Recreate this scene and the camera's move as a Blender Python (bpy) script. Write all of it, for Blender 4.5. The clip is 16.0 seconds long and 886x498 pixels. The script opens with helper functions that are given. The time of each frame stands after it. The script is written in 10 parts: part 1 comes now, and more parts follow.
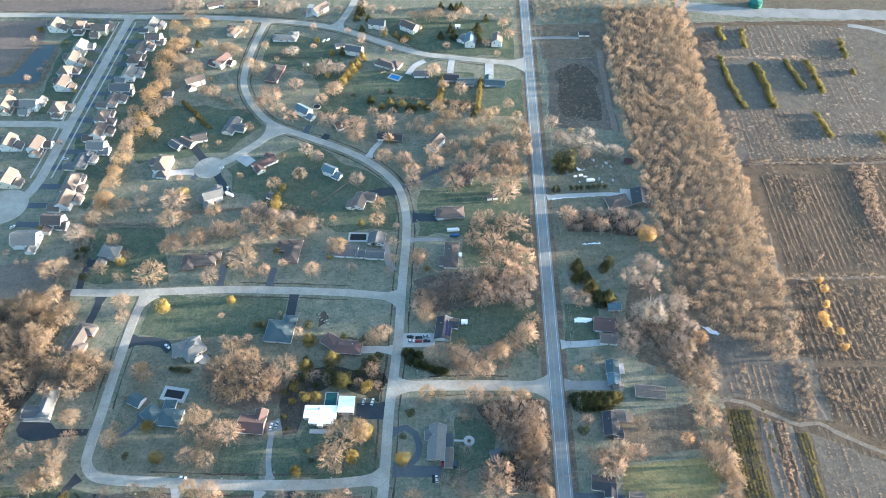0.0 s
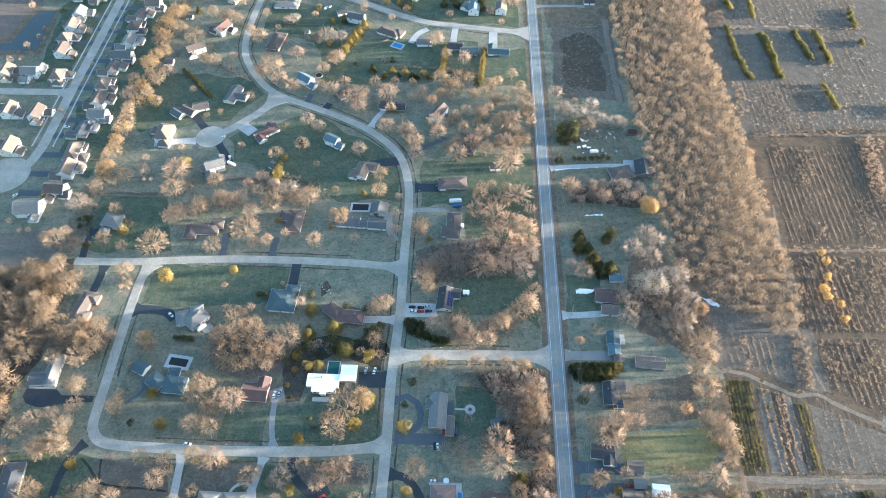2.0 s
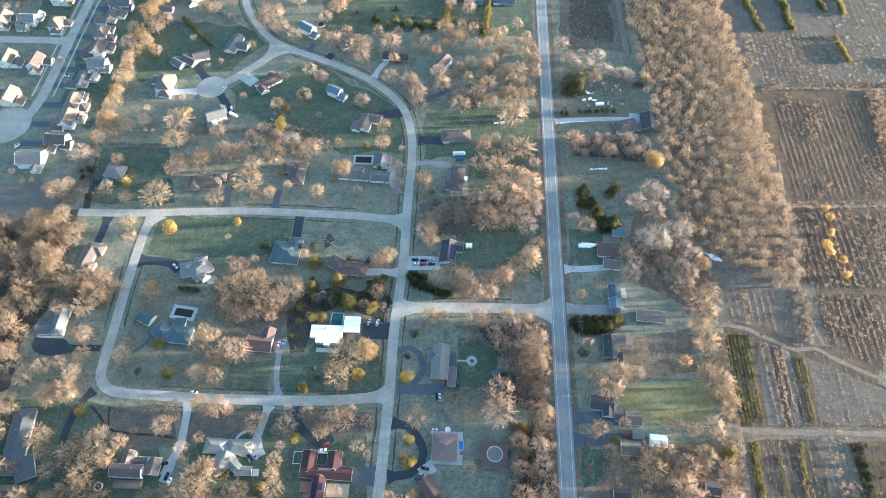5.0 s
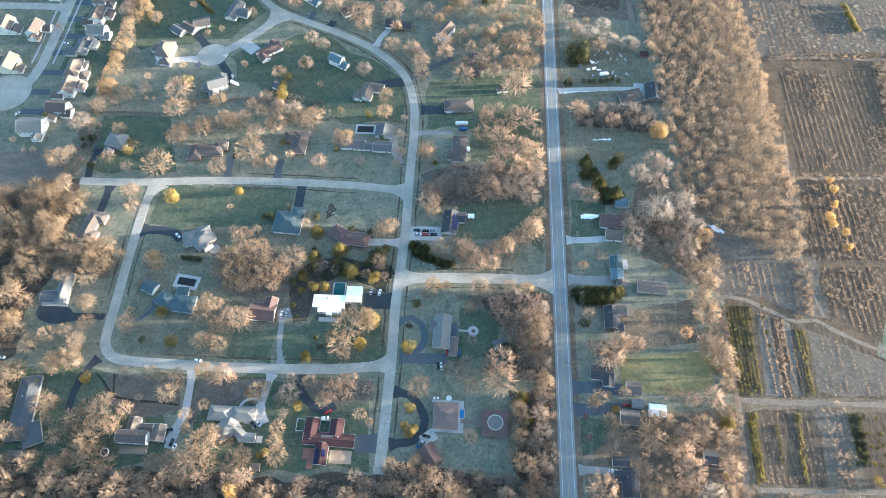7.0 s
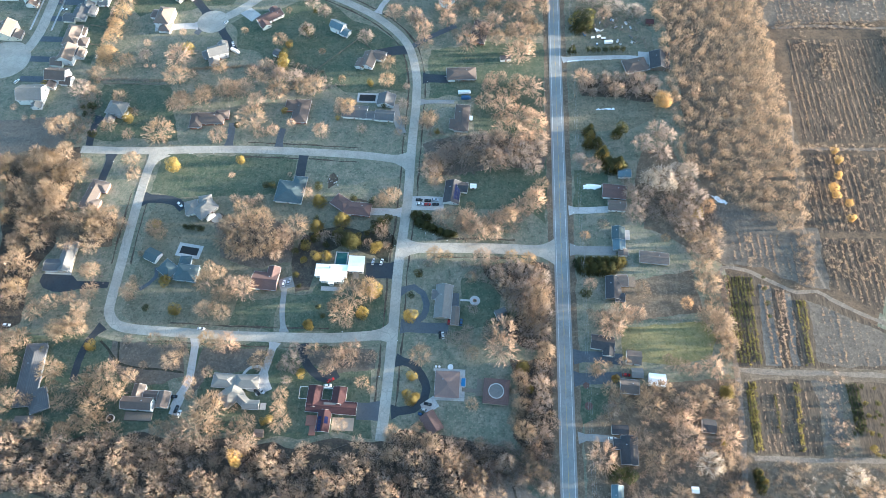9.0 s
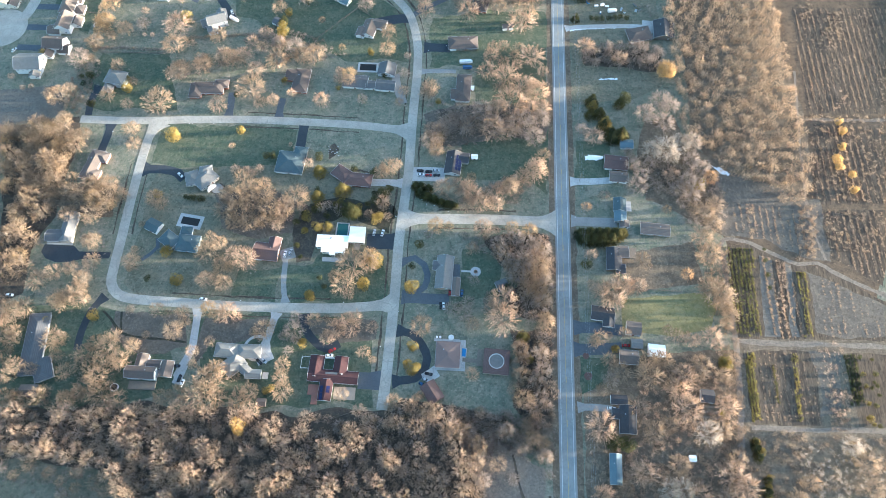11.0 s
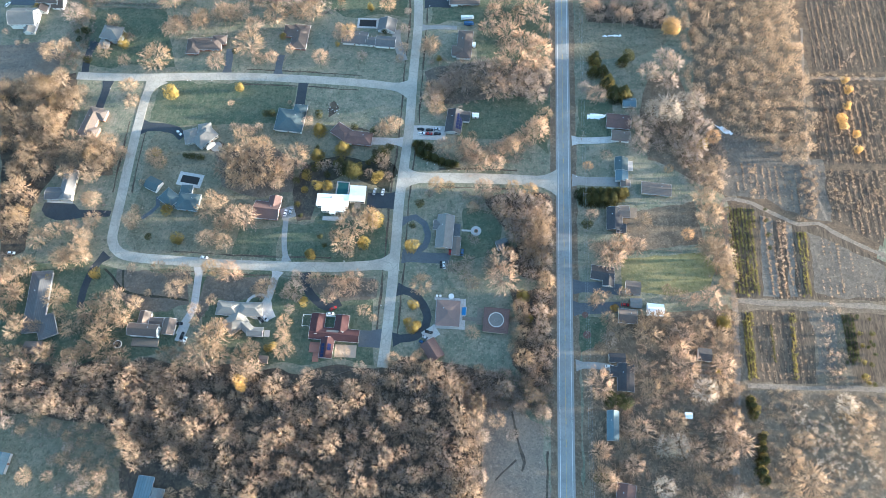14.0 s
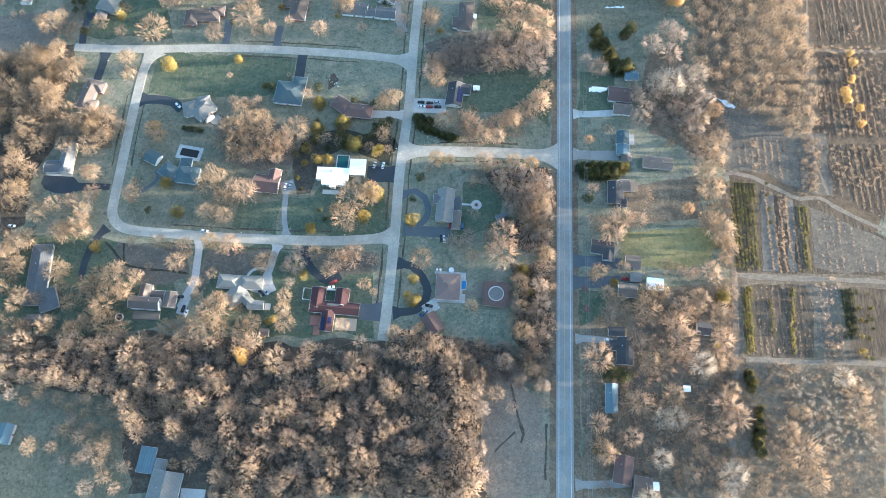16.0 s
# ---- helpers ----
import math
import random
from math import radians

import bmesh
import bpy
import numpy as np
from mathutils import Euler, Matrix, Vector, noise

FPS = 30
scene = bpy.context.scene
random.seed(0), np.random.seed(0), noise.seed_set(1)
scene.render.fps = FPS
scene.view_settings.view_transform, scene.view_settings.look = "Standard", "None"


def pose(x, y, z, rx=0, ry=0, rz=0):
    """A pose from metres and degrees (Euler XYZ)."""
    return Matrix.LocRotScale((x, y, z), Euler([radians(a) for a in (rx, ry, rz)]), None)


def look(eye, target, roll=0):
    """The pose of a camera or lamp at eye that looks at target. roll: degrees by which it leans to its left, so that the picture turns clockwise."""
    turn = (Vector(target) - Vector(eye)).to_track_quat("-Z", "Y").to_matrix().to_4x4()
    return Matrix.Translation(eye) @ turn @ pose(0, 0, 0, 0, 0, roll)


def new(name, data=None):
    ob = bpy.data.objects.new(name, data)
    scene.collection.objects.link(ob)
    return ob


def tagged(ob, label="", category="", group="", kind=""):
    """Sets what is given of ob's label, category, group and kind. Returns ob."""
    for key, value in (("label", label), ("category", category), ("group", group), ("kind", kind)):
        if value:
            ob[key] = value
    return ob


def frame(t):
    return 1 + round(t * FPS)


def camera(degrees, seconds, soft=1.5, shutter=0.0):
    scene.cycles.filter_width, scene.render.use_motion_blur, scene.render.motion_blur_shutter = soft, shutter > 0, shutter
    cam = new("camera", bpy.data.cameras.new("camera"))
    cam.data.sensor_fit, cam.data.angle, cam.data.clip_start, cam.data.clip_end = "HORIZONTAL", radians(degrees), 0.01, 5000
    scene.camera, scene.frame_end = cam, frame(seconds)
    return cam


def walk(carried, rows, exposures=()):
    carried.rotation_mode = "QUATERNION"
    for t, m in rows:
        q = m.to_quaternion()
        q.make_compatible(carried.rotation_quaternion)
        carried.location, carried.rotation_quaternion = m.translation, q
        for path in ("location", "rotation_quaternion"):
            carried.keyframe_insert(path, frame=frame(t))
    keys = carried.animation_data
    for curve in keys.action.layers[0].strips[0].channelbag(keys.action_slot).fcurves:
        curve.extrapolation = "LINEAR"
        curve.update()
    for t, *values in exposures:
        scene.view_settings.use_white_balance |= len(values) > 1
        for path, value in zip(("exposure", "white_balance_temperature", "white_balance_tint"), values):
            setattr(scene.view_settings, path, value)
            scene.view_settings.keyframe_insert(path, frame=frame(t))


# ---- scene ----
cam = camera(64.84, 16.0, soft=0.5)
PATH = [
    (0, 0.00, 0.00, 400.00, -50.596, 0.662, 1.593),
    (0.5, -0.00, -0.08, 400.04, -51.156, 0.640, 1.698),
    (1, 0.00, -0.17, 400.07, -51.746, 0.622, 1.779),
    (1.5, 0.01, -0.26, 400.10, -52.342, 0.626, 1.857),
    (2, 0.02, -0.34, 400.13, -52.983, 0.613, 1.951),
    (2.5, 0.03, -0.43, 400.15, -53.640, 0.625, 2.015),
    (3, 0.05, -0.51, 400.18, -54.284, 0.620, 2.111),
    (3.5, 0.07, -0.60, 400.20, -54.929, 0.606, 2.188),
    (4, 0.09, -0.68, 400.21, -55.575, 0.608, 2.253),
    (6.5, 0.25, -1.11, 400.26, -58.540, 0.641, 2.612),
    (7, 0.29, -1.20, 400.26, -59.162, 0.642, 2.698),
    (7.5, 0.34, -1.29, 400.26, -59.754, 0.628, 2.761),
    (8, 0.39, -1.37, 400.26, -60.356, 0.657, 2.830),
    (8.5, 0.44, -1.46, 400.25, -60.984, 0.667, 2.908),
    (9, 0.50, -1.55, 400.24, -61.594, 0.705, 2.961),
    (11.5, 0.82, -1.98, 400.15, -64.467, 0.765, 3.119),
    (12, 0.90, -2.07, 400.12, -64.998, 0.776, 3.134),
    (12.5, 0.98, -2.16, 400.09, -65.552, 0.766, 3.201),
    (13, 1.06, -2.25, 400.06, -66.087, 0.787, 3.219),
    (13.5, 1.14, -2.33, 400.03, -66.646, 0.790, 3.250),
    (14, 1.23, -2.42, 399.99, -67.193, 0.773, 3.287),
    (14.5, 1.32, -2.51, 399.95, -67.738, 0.789, 3.294),
    (15, 1.42, -2.60, 399.91, -68.289, 0.780, 3.349),
    (15.5, 1.52, -2.69, 399.86, -68.805, 0.794, 3.356),
    (16, 1.62, -2.78, 399.82, -69.281, 0.795, 3.409),
]
walk(cam, [(t, pose(x, y, z, 90 + pitch, roll, yaw)) for t, x, y, z, pitch, roll, yaw in PATH], exposures=[(0.0, 3.04, 5040, 4), (16.0, 3.24, 5080, 4)])

# ---- light ----
SUN_UP, SUN_FROM = 4.9, 5.0   # degrees above the horizon; degrees from +x towards +y
world = bpy.data.worlds.new("sky")
scene.world = world
world.use_nodes = True
_sky = world.node_tree.nodes.new("ShaderNodeTexSky")
_sky.sky_type, _sky.sun_disc = "NISHITA", False
_sky.sun_elevation, _sky.sun_rotation = radians(SUN_UP), radians(90 - SUN_FROM)
_sky.altitude, _sky.air_density, _sky.dust_density = 200, 1.0, 1.5
world.node_tree.links.new(_sky.outputs[0], world.node_tree.nodes["Background"].inputs[0])
world.node_tree.nodes["Background"].inputs[1].default_value = 0.122
sun = new("sun", bpy.data.lights.new("sun", "SUN"))
sun.data.energy, sun.data.angle, sun.data.color = 5.0, radians(0.6), (1.0, 0.76, 0.52)
_a, _e = radians(SUN_FROM), radians(SUN_UP)
sun.matrix_world = look((600 * math.cos(_a), 600 * math.sin(_a), 600 * math.tan(_e)), (0, 0, 0))


# ---- materials ----
def ramp_noise(nt, scale, detail=6, rough=0.6, vec=None):
    n = nt.nodes.new("ShaderNodeTexNoise")
    n.inputs["Scale"].default_value, n.inputs["Detail"].default_value, n.inputs["Roughness"].default_value = scale, detail, rough
    if vec:
        nt.links.new(vec, n.inputs["Vector"])
    return n.outputs["Fac"]


def mixed(nt, fac, a, b, lo=0.35, hi=0.65):
    """Colour a to colour b over fac from lo to hi; a and b are colours or sockets."""
    m = nt.nodes.new("ShaderNodeMapRange")
    m.inputs[1].default_value, m.inputs[2].default_value = lo, hi
    nt.links.new(fac, m.inputs[0])
    x = nt.nodes.new("ShaderNodeMix")
    x.data_type = "RGBA"
    nt.links.new(m.outputs[0], x.inputs[0])
    for k, c in ((6, a), (7, b)):
        if isinstance(c, tuple):
            x.inputs[k].default_value = (*c, 1)
        else:
            nt.links.new(c, x.inputs[k])
    return x.outputs[2]


def material(name, rough=0.9, metal=0.0):
    mat = bpy.data.materials.new(name)
    mat.use_nodes = True
    nt = mat.node_tree
    p = nt.nodes["Principled BSDF"]
    p.inputs["Roughness"].default_value, p.inputs["Metallic"].default_value = rough, metal
    p.inputs["Specular IOR Level"].default_value = 0.25
    geo = nt.nodes.new("ShaderNodeNewGeometry")
    return mat, nt, p, geo.outputs["Position"], geo


def bumped(nt, p, fac, strength, distance):
    b = nt.nodes.new("ShaderNodeBump")
    b.inputs["Strength"].default_value, b.inputs["Distance"].default_value = strength, distance
    nt.links.new(fac, b.inputs["Height"])
    nt.links.new(b.outputs[0], p.inputs["Normal"])


def ground_material(name, a, b, c, big=0.02, mid=0.11, fine=0.9, stretch=None):
    """Two turf colours in broad patches, a third in mottles, and fine grain with relief."""
    mat, nt, p, pos, geo = material(name, 1.0)
    p.inputs["Specular IOR Level"].default_value = 0.05
    if stretch:
        m = nt.nodes.new("ShaderNodeMapping")
        m.inputs["Scale"].default_value = stretch
        nt.links.new(pos, m.inputs[0])
        pos = m.outputs[0]
    c1 = mixed(nt, ramp_noise(nt, big, 5, 0.6, pos), a, b, 0.4, 0.62)
    c2 = mixed(nt, ramp_noise(nt, mid, 6, 0.7, pos), c1, c, 0.44, 0.66)
    dark = tuple(0.5 * v for v in a)
    c2 = mixed(nt, ramp_noise(nt, mid * 3.1, 5, 0.75, pos), c2, dark, 0.5, 0.72)
    g = ramp_noise(nt, fine, 4, 0.75, pos)
    pale = tuple(1.45 * v for v in c)
    c3 = mixed(nt, g, c2, dark, 0.52, 0.78)
    c3 = mixed(nt, ramp_noise(nt, fine * 0.7, 4, 0.8, pos), pale, c3, 0.26, 0.46)
    nt.links.new(c3, p.inputs["Base Color"])
    bumped(nt, p, g, 0.6, 0.25)
    return mat


def paved_material(name, a, b, crack=(0.05, 0.05, 0.05), amount=0.5, rough=0.85):
    mat, nt, p, pos, geo = material(name, rough)
    c1 = mixed(nt, ramp_noise(nt, 0.08, 5, 0.6, pos), a, b, 0.38, 0.62)
    c2 = mixed(nt, ramp_noise(nt, 0.7, 6, 0.75, pos), c1, tuple(0.55 * v for v in a), 0.5, 0.78)
    c2 = mixed(nt, ramp_noise(nt, 1.9, 4, 0.8, pos), tuple(1.2 * v for v in a), c2, 0.28, 0.45)
    v = nt.nodes.new("ShaderNodeTexVoronoi")
    v.feature = "DISTANCE_TO_EDGE"
    v.inputs["Scale"].default_value = 0.22
    warp = nt.nodes.new("ShaderNodeTexNoise")
    warp.inputs["Scale"].default_value = 0.35
    nt.links.new(pos, warp.inputs["Vector"])
    add = nt.nodes.new("ShaderNodeMix")
    add.data_type = "VECTOR"
    add.factor_mode = "UNIFORM"
    add.inputs[0].default_value = 0.06
    nt.links.new(pos, add.inputs[4])
    nt.links.new(warp.outputs["Color"], add.inputs[5])
    nt.links.new(add.outputs[1], v.inputs["Vector"])
    line = mixed(nt, v.outputs["Distance"], tuple(amount * k + (1 - amount) * q for k, q in zip(crack, a)), c2, 0.0, 0.03)
    nt.links.new(line, p.inputs["Base Color"])
    bumped(nt, p, ramp_noise(nt, 3.0, 3, 0.7, pos), 0.3, 0.03)
    return mat


def twig_material(name, a, b, c):
    """Bare twigs: the tint drifts from tree to tree and from branch to branch."""
    mat, nt, p, pos, geo = material(name, 0.85)
    p.inputs["Specular IOR Level"].default_value = 0.15
    info = nt.nodes.new("ShaderNodeObjectInfo")
    c1 = mixed(nt, info.outputs["Random"], a, b, 0.0, 1.0)
    c2 = mixed(nt, ramp_noise(nt, 0.09, 3, 0.5, pos), c1, c, 0.42, 0.68)
    c3 = mixed(nt, geo.outputs["Random Per Island"], c2, tuple(0.5 * v for v in a), 0.3, 1.3)
    nt.links.new(c3, p.inputs["Base Color"])
    thin, mix = nt.nodes.new("ShaderNodeBsdfTranslucent"), nt.nodes.new("ShaderNodeMixShader")
    mix.inputs[0].default_value = 0.28
    nt.links.new(c3, thin.inputs["Color"])
    nt.links.new(p.outputs[0], mix.inputs[1])
    nt.links.new(thin.outputs[0], mix.inputs[2])
    nt.links.new(mix.outputs[0], nt.nodes["Material Output"].inputs["Surface"])
    return mat


def plain_material(name, a, b=None, rough=0.7, scale=0.6, metal=0.0):
    mat, nt, p, pos, geo = material(name, rough, metal)
    b = b or tuple(0.7 * v for v in a)
    c1 = mixed(nt, ramp_noise(nt, scale, 6, 0.65, pos), a, b, 0.35, 0.7)
    c2 = mixed(nt, ramp_noise(nt, scale * 9, 3, 0.6, pos), c1, tuple(0.75 * v for v in a), 0.5, 0.95)
    nt.links.new(c2, p.inputs["Base Color"])
    return mat


def roof_material(name, a, b):
    """Asphalt shingles: blotches, courses along the height, random tabs."""
    mat, nt, p, pos, geo = material(name, 0.9)
    c1 = mixed(nt, ramp_noise(nt, 0.35, 6, 0.65, pos), a, b, 0.35, 0.65)
    w = nt.nodes.new("ShaderNodeTexWave")
    w.bands_direction = "Z"
    w.inputs["Scale"].default_value, w.inputs["Distortion"].default_value = 1.6, 0.6
    nt.links.new(pos, w.inputs["Vector"])
    c2 = mixed(nt, w.outputs["Fac"], tuple(0.72 * v for v in a), c1, 0.0, 0.5)
    c3 = mixed(nt, ramp_noise(nt, 2.5, 4, 0.7, pos), c2, tuple(0.6 * v for v in a), 0.5, 0.85)
    nt.links.new(c3, p.inputs["Base Color"])
    bumped(nt, p, w.outputs["Fac"], 0.4, 0.04)
    return mat


def glass_material():
    mat, nt, p, pos, geo = material("window_glass", 0.06)
    p.inputs["Base Color"].default_value = (0.03, 0.035, 0.04, 1)
    p.inputs["Specular IOR Level"].default_value = 0.6
    return mat


TURF = ground_material("turf", (0.130, 0.141, 0.101), (0.172, 0.170, 0.122), (0.246, 0.217, 0.165))
LAWN = ground_material("green_lawn", (0.070, 0.092, 0.061), (0.092, 0.108, 0.073), (0.133, 0.133, 0.091), 0.03, 0.14)
DRY = ground_material("dry_grass", (0.147, 0.115, 0.083), (0.100, 0.084, 0.064), (0.206, 0.162, 0.113), 0.03, 0.16)
LEAFY = ground_material("leaf_litter", (0.079, 0.066, 0.054), (0.057, 0.050, 0.041), (0.117, 0.095, 0.070), 0.04, 0.2)
SCRUB = ground_material("scrub_field", (0.115, 0.085, 0.060), (0.084, 0.067, 0.050), (0.159, 0.115, 0.076), 0.022, 0.13)
TILLED = ground_material("tilled_soil", (0.072, 0.057, 0.044), (0.096, 0.075, 0.055), (0.141, 0.108, 0.077), 0.03, 0.35, 0.9, (1.0, 0.16, 1.0))
PALE = ground_material("pale_field", (0.142, 0.119, 0.086), (0.107, 0.089, 0.068), (0.167, 0.135, 0.095), 0.03, 0.16, 0.7)
SOIL = ground_material("ploughed_soil", (0.16, 0.128, 0.11), (0.13, 0.108, 0.094), (0.19, 0.155, 0.13), 0.03, 0.2)
IVY = ground_material("ground_ivy", (0.038, 0.043, 0.031), (0.051, 0.049, 0.038), (0.072, 0.063, 0.048), 0.06, 0.3)
WORN_LAWN = ground_material("worn_lawn", (0.129, 0.128, 0.089), (0.158, 0.146, 0.103), (0.211, 0.180, 0.130), 0.03, 0.14)
GREYFIELD = ground_material("grey_weeds", (0.132, 0.114, 0.093), (0.098, 0.086, 0.074), (0.172, 0.143, 0.110), 0.03, 0.16)
# lawn colour with the warm low sun mixed into it
SUNLIT_LAWN = ground_material("sunlit_lawn", (0.2, 0.178, 0.08), (0.155, 0.148, 0.078), (0.225, 0.192, 0.1), 0.03, 0.14)
PALE_LOT = ground_material("pale_dry_lot", (0.147, 0.133, 0.113), (0.120, 0.110, 0.095), (0.164, 0.145, 0.122), 0.03, 0.16)
STREET = paved_material("worn_street", (0.386, 0.357, 0.306), (0.293, 0.274, 0.235), (0.094, 0.091, 0.088), 0.45)
ASPHALT = paved_material("grey_asphalt", (0.248, 0.259, 0.253), (0.198, 0.207, 0.205), (0.088, 0.088, 0.088), 0.2)
SHOULDER = paved_material("gravel_shoulder", (0.259, 0.251, 0.237), (0.204, 0.198, 0.187), (0.220, 0.209, 0.198), 0.3)
SEALED = paved_material("sealed_asphalt", (0.03, 0.037, 0.045), (0.042, 0.048, 0.055), (0.06, 0.06, 0.06), 0.3, 0.7)
DARKDRIVE = paved_material("old_asphalt", (0.094, 0.105, 0.116), (0.078, 0.086, 0.098), (0.044, 0.044, 0.044), 0.4)
CONCRETE = paved_material("concrete", (0.42, 0.405, 0.385), (0.34, 0.33, 0.315), (0.2, 0.19, 0.18), 0.5)
DIRT = ground_material("dirt_track", (0.197, 0.163, 0.128), (0.153, 0.129, 0.106), (0.237, 0.194, 0.153), 0.06, 0.3)
LINE_WHITE = plain_material("white_road_paint", (0.66, 0.66, 0.64), (0.45, 0.45, 0.45), 0.6, 0.8)
LINE_YELLOW = plain_material("yellow_road_paint", (0.52, 0.36, 0.1), (0.34, 0.26, 0.12), 0.6, 0.8)
BARK = plain_material("bark", (0.27, 0.21, 0.155), (0.19, 0.15, 0.115), 0.95, 1.2)
TAN_TWIGS = twig_material("tan_twigs", (0.380, 0.284, 0.196), (0.410, 0.300, 0.196), (0.281, 0.222, 0.169))
WOOD_TWIGS = twig_material("woodland_twigs", (0.518, 0.391, 0.283), (0.554, 0.409, 0.288), (0.397, 0.315, 0.248))
ROSE_TWIGS = twig_material("rosy_twigs", (0.453, 0.332, 0.244), (0.486, 0.338, 0.234), (0.346, 0.273, 0.209))
BELT_TWIGS = twig_material("pale_tan_twigs", (0.480, 0.358, 0.243), (0.520, 0.379, 0.249), (0.408, 0.311, 0.218))
GREY_TWIGS = twig_material("grey_twigs", (0.382, 0.312, 0.261), (0.419, 0.332, 0.272), (0.293, 0.244, 0.211))
PALE_TWIGS = twig_material("pale_twigs", (0.501, 0.425, 0.351), (0.522, 0.446, 0.361), (0.421, 0.365, 0.309))
GOLD_TWIGS = twig_material("golden_twigs", (0.466, 0.324, 0.176), (0.445, 0.317, 0.186), (0.392, 0.291, 0.181))
TUFT_TWIGS = twig_material("golden_tan_twigs", (0.60, 0.39, 0.14), (0.56, 0.38, 0.16), (0.48, 0.33, 0.14))
RUST_TWIGS = twig_material("russet_leaves", (0.44, 0.28, 0.15), (0.42, 0.29, 0.17), (0.33, 0.22, 0.13))
OLIVE = twig_material("olive_needles", (0.252, 0.207, 0.062), (0.180, 0.161, 0.055), (0.120, 0.121, 0.050))
NEEDLES = twig_material("evergreen_needles", (0.084, 0.084, 0.033), (0.126, 0.108, 0.035), (0.050, 0.060, 0.031))
# yellow foliage; on some evergreens the yellow stands in for sunlight
YELLOW_NEEDLES = twig_material("yellow_and_sunlit_foliage", (0.36, 0.265, 0.078), (0.19, 0.158, 0.058), (0.22, 0.18, 0.062))
STALKS = twig_material("dry_stalks", (0.302, 0.222, 0.157), (0.318, 0.225, 0.152), (0.212, 0.162, 0.122))
GLASS = glass_material()
WHITE_TRIM = plain_material("white_trim", (0.72, 0.71, 0.69), (0.6, 0.59, 0.57), 0.6)
GUTTER = plain_material("weathered_gutter", (0.46, 0.45, 0.44), (0.34, 0.335, 0.33), 0.6)
BRICK_RED = plain_material("red_brick", (0.27, 0.13, 0.095), (0.2, 0.105, 0.08), 0.9, 1.5)
METAL = plain_material("grey_metal", (0.4, 0.41, 0.42), (0.3, 0.31, 0.32), 0.45, 1.0, 0.7)
TIMBER = plain_material("weathered_timber", (0.2, 0.165, 0.13), (0.13, 0.11, 0.09), 0.9, 1.5)
RUBBER = plain_material("black_rubber", (0.02, 0.02, 0.021), (0.03, 0.03, 0.03), 0.85, 2.0)
DARK_WATER = plain_material("dark_water", (0.045, 0.058, 0.062), (0.055, 0.066, 0.068), 0.06, 0.05)
TEAL_COVER = plain_material("teal_pool_cover", (0.03, 0.1, 0.1), (0.02, 0.08, 0.085), 0.6, 0.4)
BLUE_COVER = plain_material("blue_tarpaulin", (0.05, 0.2, 0.42), (0.04, 0.15, 0.34), 0.5, 0.6)
SNOW = plain_material("old_snow", (0.82, 0.84, 0.86), (0.7, 0.72, 0.75), 0.7, 1.5)
SOLAR = plain_material("solar_glass", (0.012, 0.015, 0.05), (0.016, 0.02, 0.06), 0.15, 0.5)
WALL = {
    "white": plain_material("white_siding", (0.7, 0.685, 0.66), (0.62, 0.6, 0.58), 0.7),
    "cream": plain_material("cream_siding", (0.62, 0.56, 0.47), (0.54, 0.49, 0.42), 0.75),
    "tan": plain_material("tan_siding", (0.38, 0.3, 0.23), (0.32, 0.26, 0.2), 0.8),
    "grey": plain_material("grey_siding", (0.34, 0.35, 0.36), (0.28, 0.29, 0.3), 0.75),
    "brick": BRICK_RED,
    "wood": TIMBER,
    "blue": plain_material("blue_siding", (0.24, 0.31, 0.36), (0.2, 0.26, 0.3), 0.75),
}
ROOF = {
    "grey": roof_material("grey_shingles", (0.13, 0.13, 0.132), (0.1, 0.102, 0.106)),
    "dark": roof_material("charcoal_shingles", (0.055, 0.055, 0.06), (0.075, 0.073, 0.075)),
    "brown": roof_material("brown_shingles", (0.13, 0.103, 0.088), (0.102, 0.083, 0.073)),
    "tan": roof_material("tan_shingles", (0.17, 0.137, 0.115), (0.137, 0.113, 0.098)),
    "red": roof_material("red_tiles", (0.076, 0.037, 0.037), (0.058, 0.031, 0.032)),
    "rose": roof_material("rose_brown_shingles", (0.14, 0.09, 0.08), (0.11, 0.075, 0.068)),
    "teal": roof_material("blue_green_shingles", (0.085, 0.115, 0.125), (0.07, 0.097, 0.106)),
    "blue": roof_material("blue_grey_metal_roof", (0.13, 0.18, 0.21), (0.105, 0.15, 0.175)),
    "stone": roof_material("pale_grey_shingles", (0.2, 0.196, 0.185), (0.165, 0.16, 0.152)),
    "pale": roof_material("pale_shingles", (0.25, 0.238, 0.21), (0.21, 0.2, 0.18)),
    "flat": plain_material("brown_membrane_roof", (0.17, 0.125, 0.112), (0.142, 0.107, 0.098), 0.85, 0.4),
    "white": plain_material("white_membrane_roof", (0.88, 0.88, 0.87), (0.83, 0.83, 0.82), 0.6, 0.3),
}


